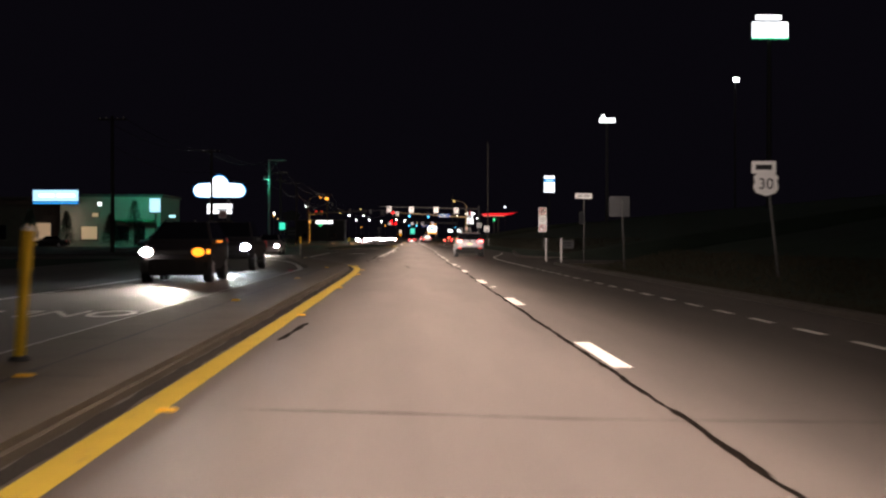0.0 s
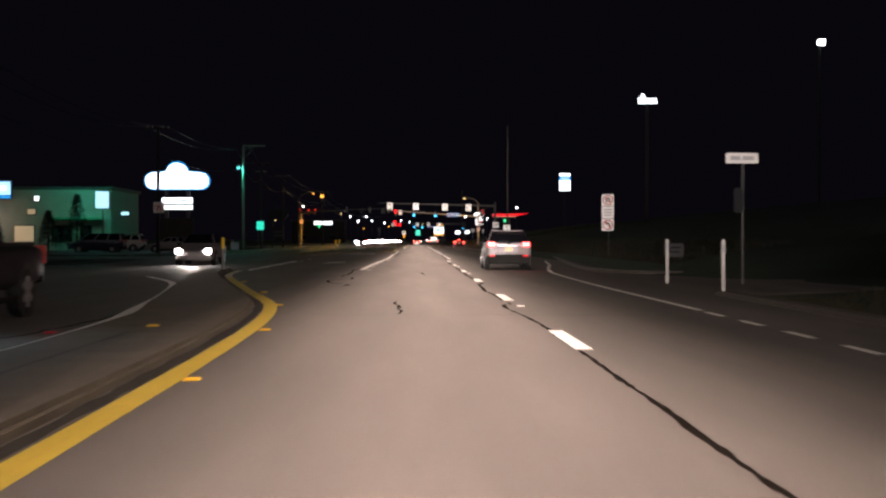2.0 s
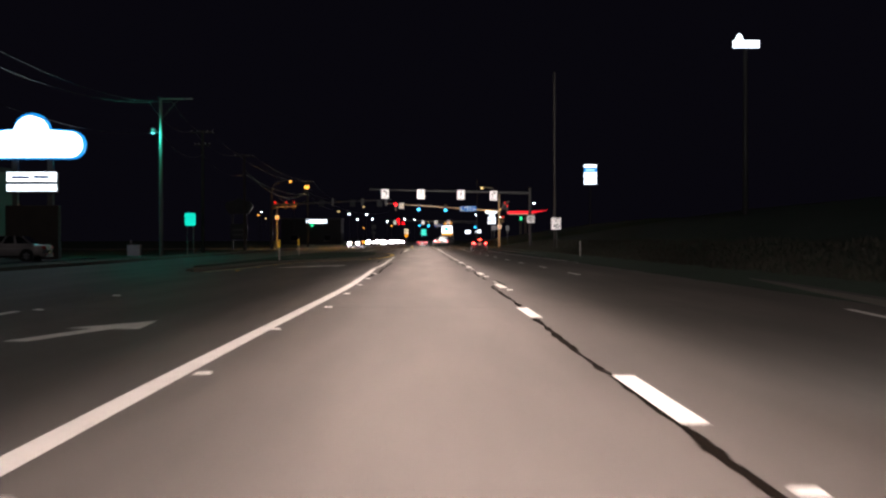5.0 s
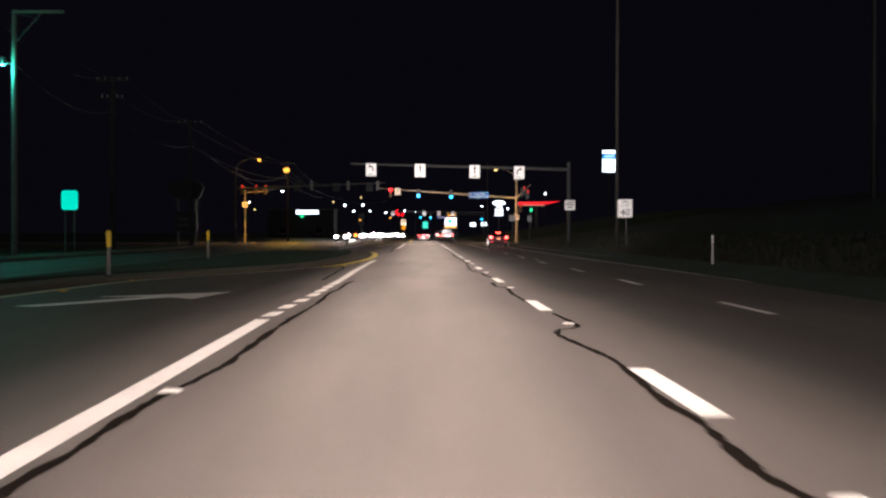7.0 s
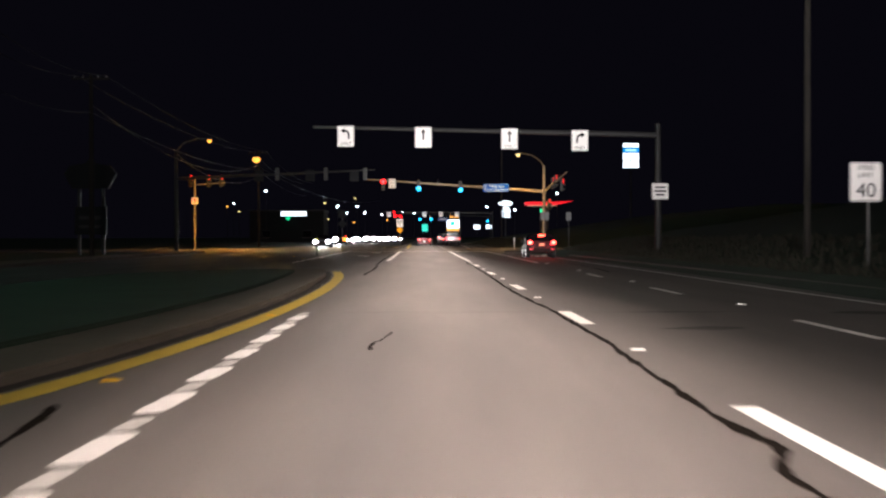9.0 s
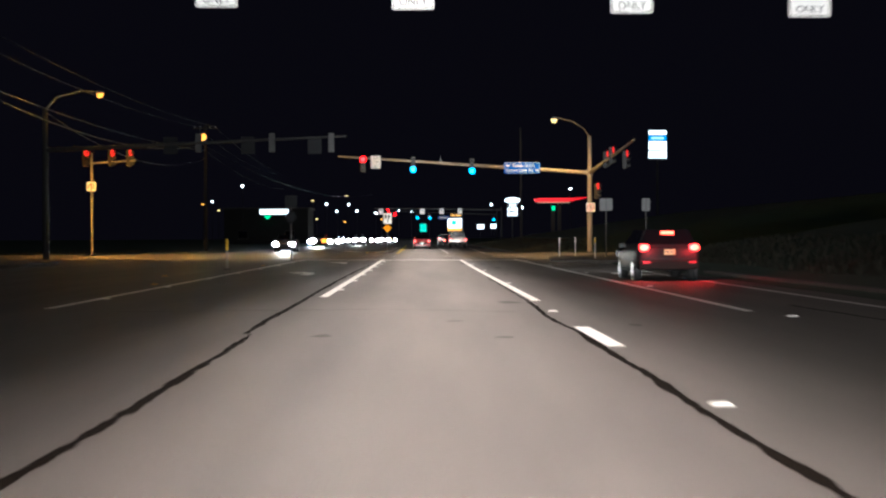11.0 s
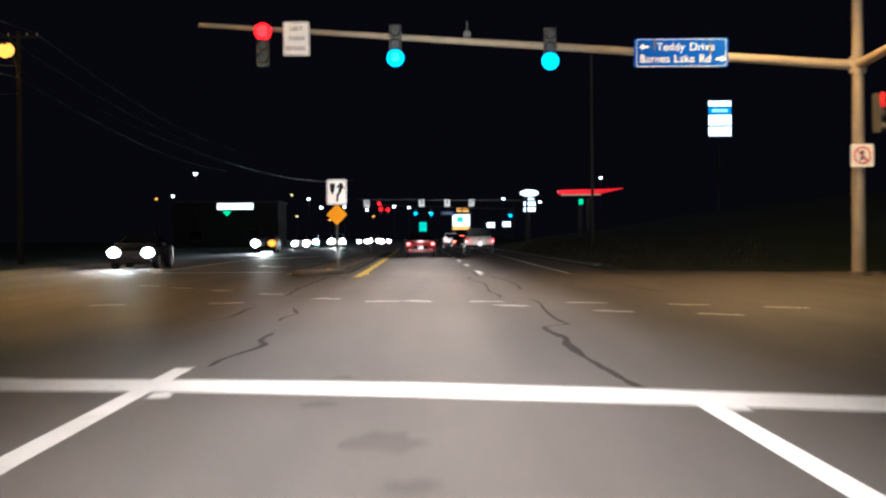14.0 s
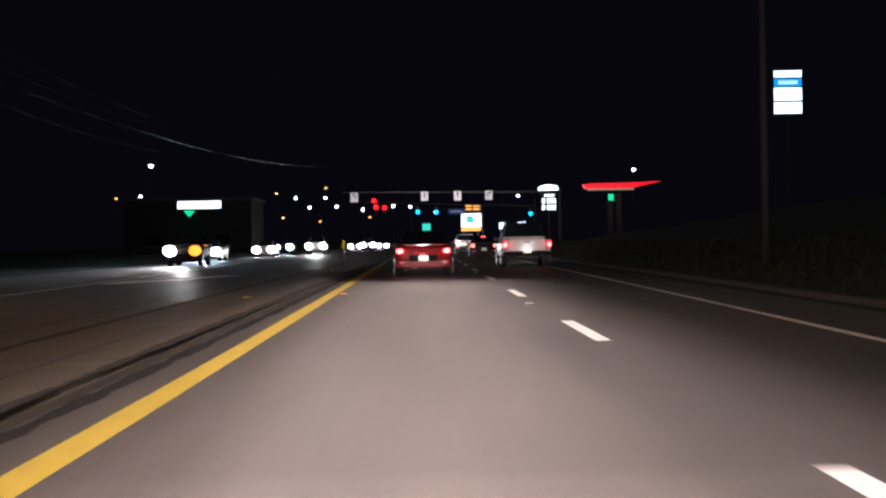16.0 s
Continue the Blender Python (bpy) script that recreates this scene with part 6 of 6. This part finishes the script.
# ---------------------------------------------------------------- vehicles (rear at the origin, nose along +y)
def loft(sections, n=24, power=0.32):
    """A closed skin through rounded sections (y, half width, bottom, top)."""
    bm = bmesh.new()
    rings = []
    for y, hw, zb, zt in sections:
        zc, hh = (zb + zt) / 2, (zt - zb) / 2
        row = []
        for k in range(n):
            a = 2 * math.pi * (k + 0.5) / n
            c, s = math.cos(a), math.sin(a)
            row.append(bm.verts.new((hw * math.copysign(abs(c) ** power, c), y, zc + hh * math.copysign(abs(s) ** power, s))))
        rings.append(row)
    for r0, r1 in zip(rings, rings[1:]):
        for k in range(n):
            bm.faces.new((r0[k], r0[(k + 1) % n], r1[(k + 1) % n], r1[k]))
    bm.faces.new(rings[0])
    bm.faces.new(rings[-1])
    bmesh.ops.recalc_face_normals(bm, faces=bm.faces[:])
    return bm


def frustum(b, t, z0, z1, w0, w1, bevel=0.08):
    """A cabin: the base from b[0] to b[1] along y, the roof from t[0] to t[1]."""
    bm = bmesh.new()
    v = [bm.verts.new(p) for p in ((-w0, b[0], z0), (w0, b[0], z0), (w0, b[1], z0), (-w0, b[1], z0), (-w1, t[0], z1), (w1, t[0], z1), (w1, t[1], z1), (-w1, t[1], z1))]
    for f in ((0, 1, 5, 4), (1, 2, 6, 5), (2, 3, 7, 6), (3, 0, 4, 7), (4, 5, 6, 7), (3, 2, 1, 0)):
        bm.faces.new([v[i] for i in f])
    bmesh.ops.recalc_face_normals(bm, faces=bm.faces[:])
    edges = [e for e in bm.edges if any(q.co.z > z0 + 0.01 for q in e.verts)]
    bmesh.ops.bevel(bm, geom=edges, offset=bevel, segments=3, affect="EDGES", profile=0.6)
    return bm


def panel(corners, thick=0.012):
    """A thin pane from four corners, thickened outwards along its normal."""
    bm = bmesh.new()
    f = bm.faces.new([bm.verts.new(c) for c in corners])
    bm.normal_update()
    n = f.normal.copy()
    got = bmesh.ops.extrude_face_region(bm, geom=[f])
    for g in got["geom"]:
        if isinstance(g, bmesh.types.BMVert):
            g.co += n * thick
    bmesh.ops.recalc_face_normals(bm, faces=bm.faces[:])
    return bm


def mixp(p, q, t):
    return tuple(a + (b - a) * t for a, b in zip(p, q))


def pane(parent, name, a, b, c, d, margin=0.08, mat=None, lift=0.008, hub=1.5):
    """A window set into the quad a b c d, a little inside its rim and proud of it."""
    cen = tuple(sum(v) / 4 for v in zip(a, b, c, d))
    q = [Vector(mixp(p, cen, margin)) for p in (a, b, c, d)]
    n = (q[1] - q[0]).cross(q[2] - q[0]).normalized()
    mid = sum(q, Vector()) / 4
    if n.dot(mid - Vector((0, hub, 0.9))) < 0:
        q, n = q[::-1], -n
    return part(name, panel([p + n * lift for p in q]), mat or DARKGLASS, parent)


def wheel(parent, x, y, r, w=0.23):
    t = part("wheel", bmesh.new(), RUBBER, parent)
    bm = rod((x - w / 2, y, r), (x + w / 2, y, r), r, r, 28)
    edges = [e for e in bm.edges if abs(abs(e.verts[0].co.x - x) - w / 2) < 1e-4 and abs(abs(e.verts[1].co.x - x) - w / 2) < 1e-4 and (e.verts[0].co - e.verts[1].co).length < r * 0.5]
    bmesh.ops.bevel(bm, geom=edges, offset=0.035, segments=2, affect="EDGES")
    part("tyre", bm, RUBBER, t)
    s = 1 if x > 0 else -1
    bm = rod((x + s * (w / 2 - 0.01), y, r), (x + s * (w / 2 + 0.006), y, r), r * 0.66, r * 0.62, 24)
    part("rim", bm, BLACK, t)
    bm = bmesh.new()
    for k in range(6):
        a = 2 * math.pi * k / 6
        box((0.03, 0.09, r * 0.62), (x + s * (w / 2 + 0.012), y + math.sin(a) * r * 0.31, r + math.cos(a) * r * 0.31), 0, bm, pose(0, 0, 0, -math.degrees(a), 0, 0))
    rod((x + s * (w / 2), y, r), (x + s * (w / 2 + 0.03), y, r), 0.07, 0.05, 12, bm)
    part("spokes", bm, ALLOY, t, "bright alloy spokes")


SHAPES = {
    "suv": dict(L=4.69, W=1.87, body=[(0, .80, .50, 1.06), (.06, .88, .40, 1.14), (.25, .925, .34, 1.17), (.9, .94, .30, 1.15), (2.4, .94, .28, 1.10), (3.4, .94, .28, 1.06), (4.1, .92, .30, 1.0), (4.5, .84, .34, .90), (4.69, .68, .44, .78)],
                cabin=((.16, 3.62), (.42, 2.55), 1.04, 1.67, .91, .66), wheels=(.98, 3.68, .365), tail=1.10, plate=.90, bumper=(.25, .68), head=.84),
    "sedan": dict(L=4.80, W=1.85, body=[(0, .80, .48, .86), (.08, .87, .36, .94), (.4, .91, .28, .98), (1.0, .92, .24, .96), (2.4, .92, .22, .92), (3.6, .92, .22, .88), (4.2, .90, .24, .82), (4.6, .82, .28, .74), (4.80, .66, .38, .64)],
                  cabin=((.62, 3.55), (1.30, 2.65), .90, 1.45, .84, .60), wheels=(1.0, 3.78, .335), tail=.80, plate=.56, bumper=(.26, .50), head=.66),
    "van": dict(L=5.0, W=1.98, body=[(0, .88, .45, 1.05), (.08, .95, .38, 1.10), (.6, .98, .30, 1.10), (3.6, .98, .28, 1.05), (4.4, .94, .30, .98), (4.85, .84, .36, .85), (5.0, .70, .45, .75)],
                cabin=((.05, 4.2), (.22, 3.1), 1.0, 1.78, .95, .74), wheels=(.95, 3.95, .35), tail=1.1, plate=.85, bumper=(.36, .62), head=.78),
    "pickup": dict(L=5.6, W=1.95, body=[(0, .90, .55, 1.05), (.04, .93, .50, 1.10), (.5, .96, .45, 1.12), (2.0, .97, .42, 1.12), (4.0, .97, .40, 1.10), (4.9, .96, .42, 1.06), (5.4, .90, .46, .98), (5.6, .78, .52, .90)],
                   cabin=((2.0, 4.6), (2.2, 3.6), 1.08, 1.82, .90, .68), wheels=(1.2, 4.6, .385), tail=.95, plate=.66, bumper=(.48, .66), head=.88),
}


SHAPES["hatch"] = dict(L=4.45, W=1.80, body=[(0, .78, .46, .92), (.06, .85, .36, 1.0), (.3, .885, .30, 1.03), (.9, .90, .27, 1.01), (2.4, .90, .25, .97), (3.3, .90, .25, .94), (3.9, .88, .27, .88), (4.3, .80, .31, .80), (4.45, .64, .40, .70)],
                       cabin=((.12, 3.4), (.42, 2.4), .94, 1.50, .86, .62), wheels=(.92, 3.52, .33), tail=.97, plate=.84, bumper=(.32, .60), head=.74)


def car(shape, paint, label, x, y, turn=0.0, lights="tail", name="car", brake=False, group="", xenon=False, amber=False, plate_mat=None, beams=True, size=(1, 1, 1)):
    s = SHAPES[shape]
    c = thing(name, label, "pickup truck" if shape == "pickup" else "car", group)
    L, W = s["L"], s["W"]
    body = part("body", loft(s["body"]), paint, c, smooth=True)
    (b, t, z0, z1, w0, w1) = s["cabin"]
    part("cabin", frustum(b, t, z0, z1, w0, w1), paint, c, smooth=False)
    A = [(-w0, b[0], z0), (w0, b[0], z0), (w0, b[1], z0), (-w0, b[1], z0)]
    B = [(-w1, t[0], z1), (w1, t[0], z1), (w1, t[1], z1), (-w1, t[1], z1)]
    low = 0.2
    pane(c, "rear_window", mixp(A[0], B[0], low), mixp(A[1], B[1], low), B[1], B[0], 0.02, hub=(b[0] + b[1]) / 2)
    pane(c, "windscreen", mixp(A[3], B[3], low), mixp(A[2], B[2], low), B[2], B[3], 0.08, hub=(b[0] + b[1]) / 2)
    for i, j in ((0, 3), (1, 2)):
        p0, p1, q0, q1 = mixp(A[i], B[i], low), mixp(A[j], B[j], low), B[i], B[j]
        for u0, u1 in ((0.04, 0.33), (0.35, 0.64), (0.66, 0.96)):
            pane(c, "side_window", mixp(p0, p1, u0), mixp(p0, p1, u1), mixp(q0, q1, u1), mixp(q0, q1, u0), 0.07, hub=(mixp(p0, p1, (u0 + u1) / 2))[1])
    r0, r1, rad = s["wheels"]
    for yy in (r0, r1):
        for sx in (-1, 1):
            part("wheel_arch", rod((sx * (W / 2 - 0.10), yy, rad), (sx * (W / 2 + 0.004), yy, rad), rad + 0.075, rad + 0.075, 24), BLACK, c)
            wheel(c, sx * (W / 2 - 0.11), yy, rad)
    z_lo, z_hi = s["bumper"]
    part("rear_bumper", loft([(-0.06, W * 0.40, z_lo + .04, z_hi - .03), (-0.02, W * 0.47, z_lo, z_hi), (0.25, W * 0.49, z_lo, z_hi)], 20), TRIM if shape in ("suv", "van", "hatch") else (TRIM if shape == "pickup" else paint), c, "dark plastic bumper" if shape == "suv" else "")
    part("front_bumper", loft([(L - 0.28, W * 0.49, z_lo - .04, z_hi), (L - 0.05, W * 0.44, z_lo - .04, z_hi), (L + 0.03, W * 0.34, z_lo, z_hi - .03)], 20), TRIM if shape in ("suv", "van", "hatch") else paint, c)
    for sx in (-1, 1):
        m = part("mirror", box((0.20, 0.12, 0.15), (sx * (W / 2 + 0.06), b[1] - 0.75, z0 + 0.08), 0.04), BLACK, c)
        part("sill", box((0.05, r1 - r0 - 2 * rad - 0.1, 0.10), (sx * (W / 2 - 0.035), (r0 + r1) / 2, 0.30), 0.02), TRIM, c)
        part("door_handle", box((0.025, 0.18, 0.03), (sx * (W / 2 + 0.005), (r0 + r1) / 2 + 0.25, z0 - 0.12), 0.01), CHROME, c)
    tz = s["tail"]
    on = lights == "tail"
    for sx in (-1, 1):
        if shape == "pickup":
            part("tail_light", box((0.17, 0.10, 0.30), (sx * (W / 2 - 0.10), 0.02, tz), 0.02), (BRAKE if brake else TAIL) if on else SIGNRED, c, "lit red tail lamp" if on else "")
            bx = sx * (W / 2 - 0.10)
            if on:
                part("lit_bulb", prism([(0.07 * math.cos(math.pi * i / 9), 0.09 * math.sin(math.pi * i / 9)) for i in range(18)], 0.02, "xz", (bx, -0.035, tz - 0.04)), TAILCORE, c)
            continue
        wide = 0.36 if shape == "suv" else 0.28
        hl = 0.12 if shape != "sedan" else 0.09
        lens = part("tail_light", prism([(sx * u * wide / 2, v * hl) for u, v in ((-1, 0.35), (-0.85, 0.75), (-0.3, 0.95), (0.6, 1.0), (0.95, 0.85), (1.0, 0.3), (0.95, -0.7), (0.7, -1.0), (-0.4, -0.9), (-0.8, -0.6), (-1, -0.1))], 0.20, "xz", (sx * (W / 2 - 0.05 - wide / 2), 0.08, tz)), (TAIL if on else SIGNRED), c, "lit red tail lamp" if on else "")
        if on:
            for k in (0,):
                w2 = 0.25 if brake else 0.19
                if shape == "suv":
                    for du in (-0.075, 0.075):
                        bulb = part("lit_bulb", prism(rounded(0.125, 0.155, 0.045), 0.02), TAILCORE, lens)
                        bulb.matrix_basis = pose(sx * (W / 2 - 0.06 - wide / 2) + du, -0.028, tz + 0.005)
                    continue
                bx = sx * (W / 2 - 0.06 - wide / 2) + k * 0.095
                part("lit_bulb", prism([(w2 * 0.5 * math.cos(math.pi * i / 9), w2 * 0.36 * math.sin(math.pi * i / 9)) for i in range(18)], 0.02, "xz", (bx + sx * 0.02, -0.028, tz)), BRAKE if brake else TAILCORE, lens)
        # on the SUV the reflectors emit, in place of light thrown back
        part("reflector", box((0.22, 0.03, 0.06), (sx * (W * 0.36), -0.055, z_hi - 0.06), 0.01), TAIL if on and shape == "suv" else REFLECT, c)
    part("tailgate_line", box((W * 0.62, 0.012, 0.012), (0, -0.006, z_hi + 0.05)), BLACK, c)
    if shape == "suv":
        part("garnish", box((0.86, 0.03, 0.05), (0, -0.012, s["plate"] + 0.15), 0.01), CHROME, c)
        part("recess_rim", box((0.85, 0.012, 0.275), (0, -0.001, s["plate"] - 0.002), 0.01), TRIM, c)
        part("plate_recess", box((0.83, 0.02, 0.255), (0, -0.004, s["plate"] - 0.008), 0.01), paint, c)
        part("emblem", prism([(0.085 * math.cos(2 * math.pi * k / 20), 0.04 * math.sin(2 * math.pi * k / 20)) for k in range(20)], 0.02, "xz", (0, -0.012, s["plate"] + 0.25)), BLACK, c)
        part("spoiler", box((1.20, 0.26, 0.05), (0, t[0] - 0.04, z1 + 0.01), 0.02), paint, c)
        part("lettering_bar", box((0.24, 0.008, 0.03), (-0.58, -0.012, 0.86)), CHROME, c)
        part("skid_plate", box((1.0, 0.05, 0.10), (0, -0.07, 0.33), 0.02), TRIM, c)
        part("rear_wiper", rod((0.05, b[0] + 0.03, z0 + 0.18), (-0.38, b[0] + 0.045, z0 + 0.22), 0.012, 0.01, 6), BLACK, c)
        part("antenna", prism([(-0.02, 0), (0.02, 0), (0.006, 0.07), (-0.006, 0.07)], 0.16, "xz", (0, t[0] + 0.25, z1 + 0.02)), BLACK, c)
        for sx in (-1, 1):
            part("roof_rail", bent([(sx * 0.60, t[0] + 0.15, z1 - 0.02), (sx * 0.60, t[0] + 0.35, z1 + 0.05), (sx * 0.60, t[1] - 0.35, z1 + 0.05), (sx * 0.60, t[1] - 0.1, z1 - 0.02)], 0.018, 8), CHROME, c)
        part("exhaust", rod((0.5, -0.02, 0.27), (0.5, 0.4, 0.27), 0.035, 0.035, 10), ALLOY, c)
    if shape == "sedan":
        part("trunk_spoiler", box((1.25, 0.16, 0.04), (0, 0.12, 0.985), 0.015), paint, c)
        part("emblem_bar", box((0.3, 0.01, 0.025), (0, -0.004, 0.80)), TRIM, c)
        part("plate_recess", box((0.9, 0.02, 0.22), (0, -0.04, s["plate"])), TRIM, c)
    if shape == "pickup":
        bm = box((1.62, 1.85, 0.04), (0, 1.02, 1.12))
        part("bed_cover", bm, BLACK, c)
        part("tailgate_panel", box((1.45, 0.03, 0.46), (0, -0.012, 0.90), 0.02), paint, c)
        part("gate_handle", box((0.22, 0.03, 0.06), (0, -0.03, 1.02), 0.01), BLACK, c)
        part("tow_bar", box((0.9, 0.1, 0.1), (0, 0.05, 0.42), 0.02), BLACK, c)
    pl = part("licence_plate", box((0.31, 0.012, 0.155), (0, -0.065 if shape != "suv" else -0.022, s["plate"]), 0.004), plate_mat or PLATE, c)
    for k in (-2, -1, 1, 2):
        part("plate_bar", box((0.03, 0.004, 0.055), (0.05 * k, -0.073 if shape != "suv" else -0.03, s["plate"])), PAINT_BLUE, pl)
    if brake:
        part("high_brake_light", box((0.38, 0.05, 0.10), (0, t[0] - 0.10, z1 - 0.10), 0.03), BRAKE, c, "lit high brake lamp")
    hz = s["head"]
    lit = lights == "head"
    for sx in (-1, 1):
        h = part("headlight", box((0.40, 0.30, 0.23), (sx * (W / 2 - 0.24), L - 0.13, hz), 0.05), CHROME if not lit else BLACK, c)
        # lens size grows with distance, putting the headlamp glare into the shape
        part("lens", prism([((0.17 if y < 110 else 0.25 if y < 380 else 0.35) * math.cos(math.pi * k / 10), (0.12 if y < 110 else 0.19 if y < 380 else 0.29) * math.sin(math.pi * k / 10)) for k in range(20)], 0.03, "xz", (sx * (W / 2 - 0.24), L + 0.025, hz)), (AMBER if amber and sx < 0 else HEADBLUE if xenon else HEAD) if lit else DARKGLASS, h, "headlamp lens enlarged to imitate glare" if lit else "")
    part("grille", box((0.85, 0.05, 0.22), (0, L - 0.03, hz - 0.06), 0.02), BLACK, c)
    if amber:
        part("turn_signal", box((0.16, 0.34, 0.12), (-(W / 2 - 0.05), L - 0.26, hz + 0.01), 0.03), AMBER, c)
        part("mirror_signal", box((0.16, 0.05, 0.05), (-(W / 2 + 0.09), b[1] - 0.68, z0 + 0.08), 0.015), AMBERDIM, c)
    c.matrix_basis = pose(x, y, 0, 0, 0, turn) @ Matrix.Diagonal((*size, 1))
    if lit and beams:
        m = c.matrix_basis
        a, q = m @ Vector((0, L + 0.1, hz)), m @ Vector((0, L + (32 if y < 300 else 50), 0))
        lamp("SPOT", "headlight_beam", a, 4800 if y < 80 else 1800 if y < 110 else 13000 if y < 380 else 20000, (0.8, 0.92, 1.0) if xenon else (1.0, 0.93, 0.82), 0.05, q, 36 if y < 110 else 27, 1.0)
    if lights == "tail" and beams:
        lamp("SPOT", "headlight_beam", (x, y + L + 0.1, hz), 5500, (1.0, 0.92, 0.82), 0.05, (x + 1.0, y + L + 40, 3.5), 40, 1.0)
    if plate_mat:
        lamp("POINT", "plate_lamp", c.matrix_basis @ Vector((0, -0.16, s["plate"] + 0.12)), 4.0, (1.0, 0.93, 0.82), 0.02)
    if on and y < 380:
        for sx in (-1, 1):
            lamp("POINT", "tail_lamp_light", c.matrix_basis @ Vector((sx * (W / 2 - 0.25), -0.16, tz)), 36 if brake else 1.2, (1.0, 0.03, 0.03), 0.06)
    return c


# traffic going the same way
car("suv", PAINT_SILVER, "silver-beige SUV with lit tail lamps in the next lane", 3.70, 84.3, size=(0.97, 0.97, 0.92))
car("hatch", PAINT_DARK, "dark hatchback braking in the turning lane", 6.56, 238.8, brake=True, size=(0.9, 0.9, 0.88))
car("sedan", PAINT_RED, "red sedan with lit tail lamps in the middle lane", 0.35, 350.8, plate_mat=PLATEWHITE)
car("pickup", PAINT_WHITE, "white pickup truck with lit tail lamps", 4.45, 361.5, name="pickup_truck", plate_mat=PLATEWHITE)
car("sedan", PAINT_DARK, "dark sedan with lit brake lamps far ahead", 4.3, 398.0, brake=True, beams=False)
car("suv", PAINT_SILVER, "grey SUV with lit tail lamps far ahead", 3.9, 424.0, beams=False)
car("sedan", PAINT_BLUE, "dark blue sedan with lit brake lamps far ahead", 0.9, 466.0, brake=True, beams=False)
# oncoming traffic
car("suv", PAINT_DARK, "oncoming dark SUV with headlights and an amber turn signal", -6.5, 37.4, 180, "head", amber=True, group="oncoming cars")
car("pickup", PAINT_DARK, "oncoming dark pickup truck with bluish headlights", -6.95, 52.6, 180, "head", name="pickup_truck", xenon=True, group="oncoming cars")
car("sedan", PAINT_SILVER, "oncoming silver sedan with headlights", -10.3, 99.8, 180, "head", group="oncoming cars")
car("sedan", PAINT_DARK, "oncoming dark sedan with headlights at the crossroads", -11.3, 326.0, 180, "head", group="oncoming cars")
car("suv", PAINT_DARK, "oncoming dark SUV with headlights and an amber turn signal", -12.9, 388.0, 180, "head", amber=True, group="oncoming cars")
car("sedan", PAINT_BLUE, "oncoming dark blue sedan with bluish headlights", -15.0, 410.0, 180, "head", xenon=True, group="oncoming cars")
car("sedan", PAINT_SILVER, "oncoming silver sedan with headlights", -13.9, 436.0, 180, "head", group="oncoming cars", beams=False)
car("suv", PAINT_DARK, "oncoming dark SUV with glaring bluish headlights", -14.4, 458.0, 180, "head", xenon=True, group="oncoming cars", beams=False)
car("pickup", PAINT_WHITE, "oncoming pale pickup truck with glaring headlights", -10.6, 454.0, 180, "head", name="pickup_truck", group="oncoming cars")
car("sedan", PAINT_DARK, "oncoming dark sedan with headlights", -15.2, 520.0, 180, "head", group="oncoming cars", beams=False)
car("suv", PAINT_SILVER, "oncoming grey SUV with headlights", -7.4, 506.0, 180, "head", group="oncoming cars", beams=False)
car("sedan", PAINT_DARK, "oncoming dark sedan with headlights", -6.6, 548.0, 180, "head", group="oncoming cars", beams=False)
car("sedan", PAINT_SILVER, "oncoming silver sedan with headlights", -10.4, 530.0, 180, "head", group="oncoming cars", beams=False)
# parked in the lot
car("van", PAINT_BLUE, "dark parked van in the parking lot", -26.5, 158.0, 90, "off", name="van", group="parked cars")
car("sedan", PAINT_SILVER, "silver parked sedan in the parking lot", -20.9, 164.0, 90, "off", group="parked cars")
car("suv", PAINT_WHITE, "pale parked SUV in the parking lot", -27.0, 170.0, 90, "off", group="parked cars")
car("sedan", PAINT_DARK, "dark parked sedan in front of the shop", -44.0, 176.0, 90, "off", group="parked cars")
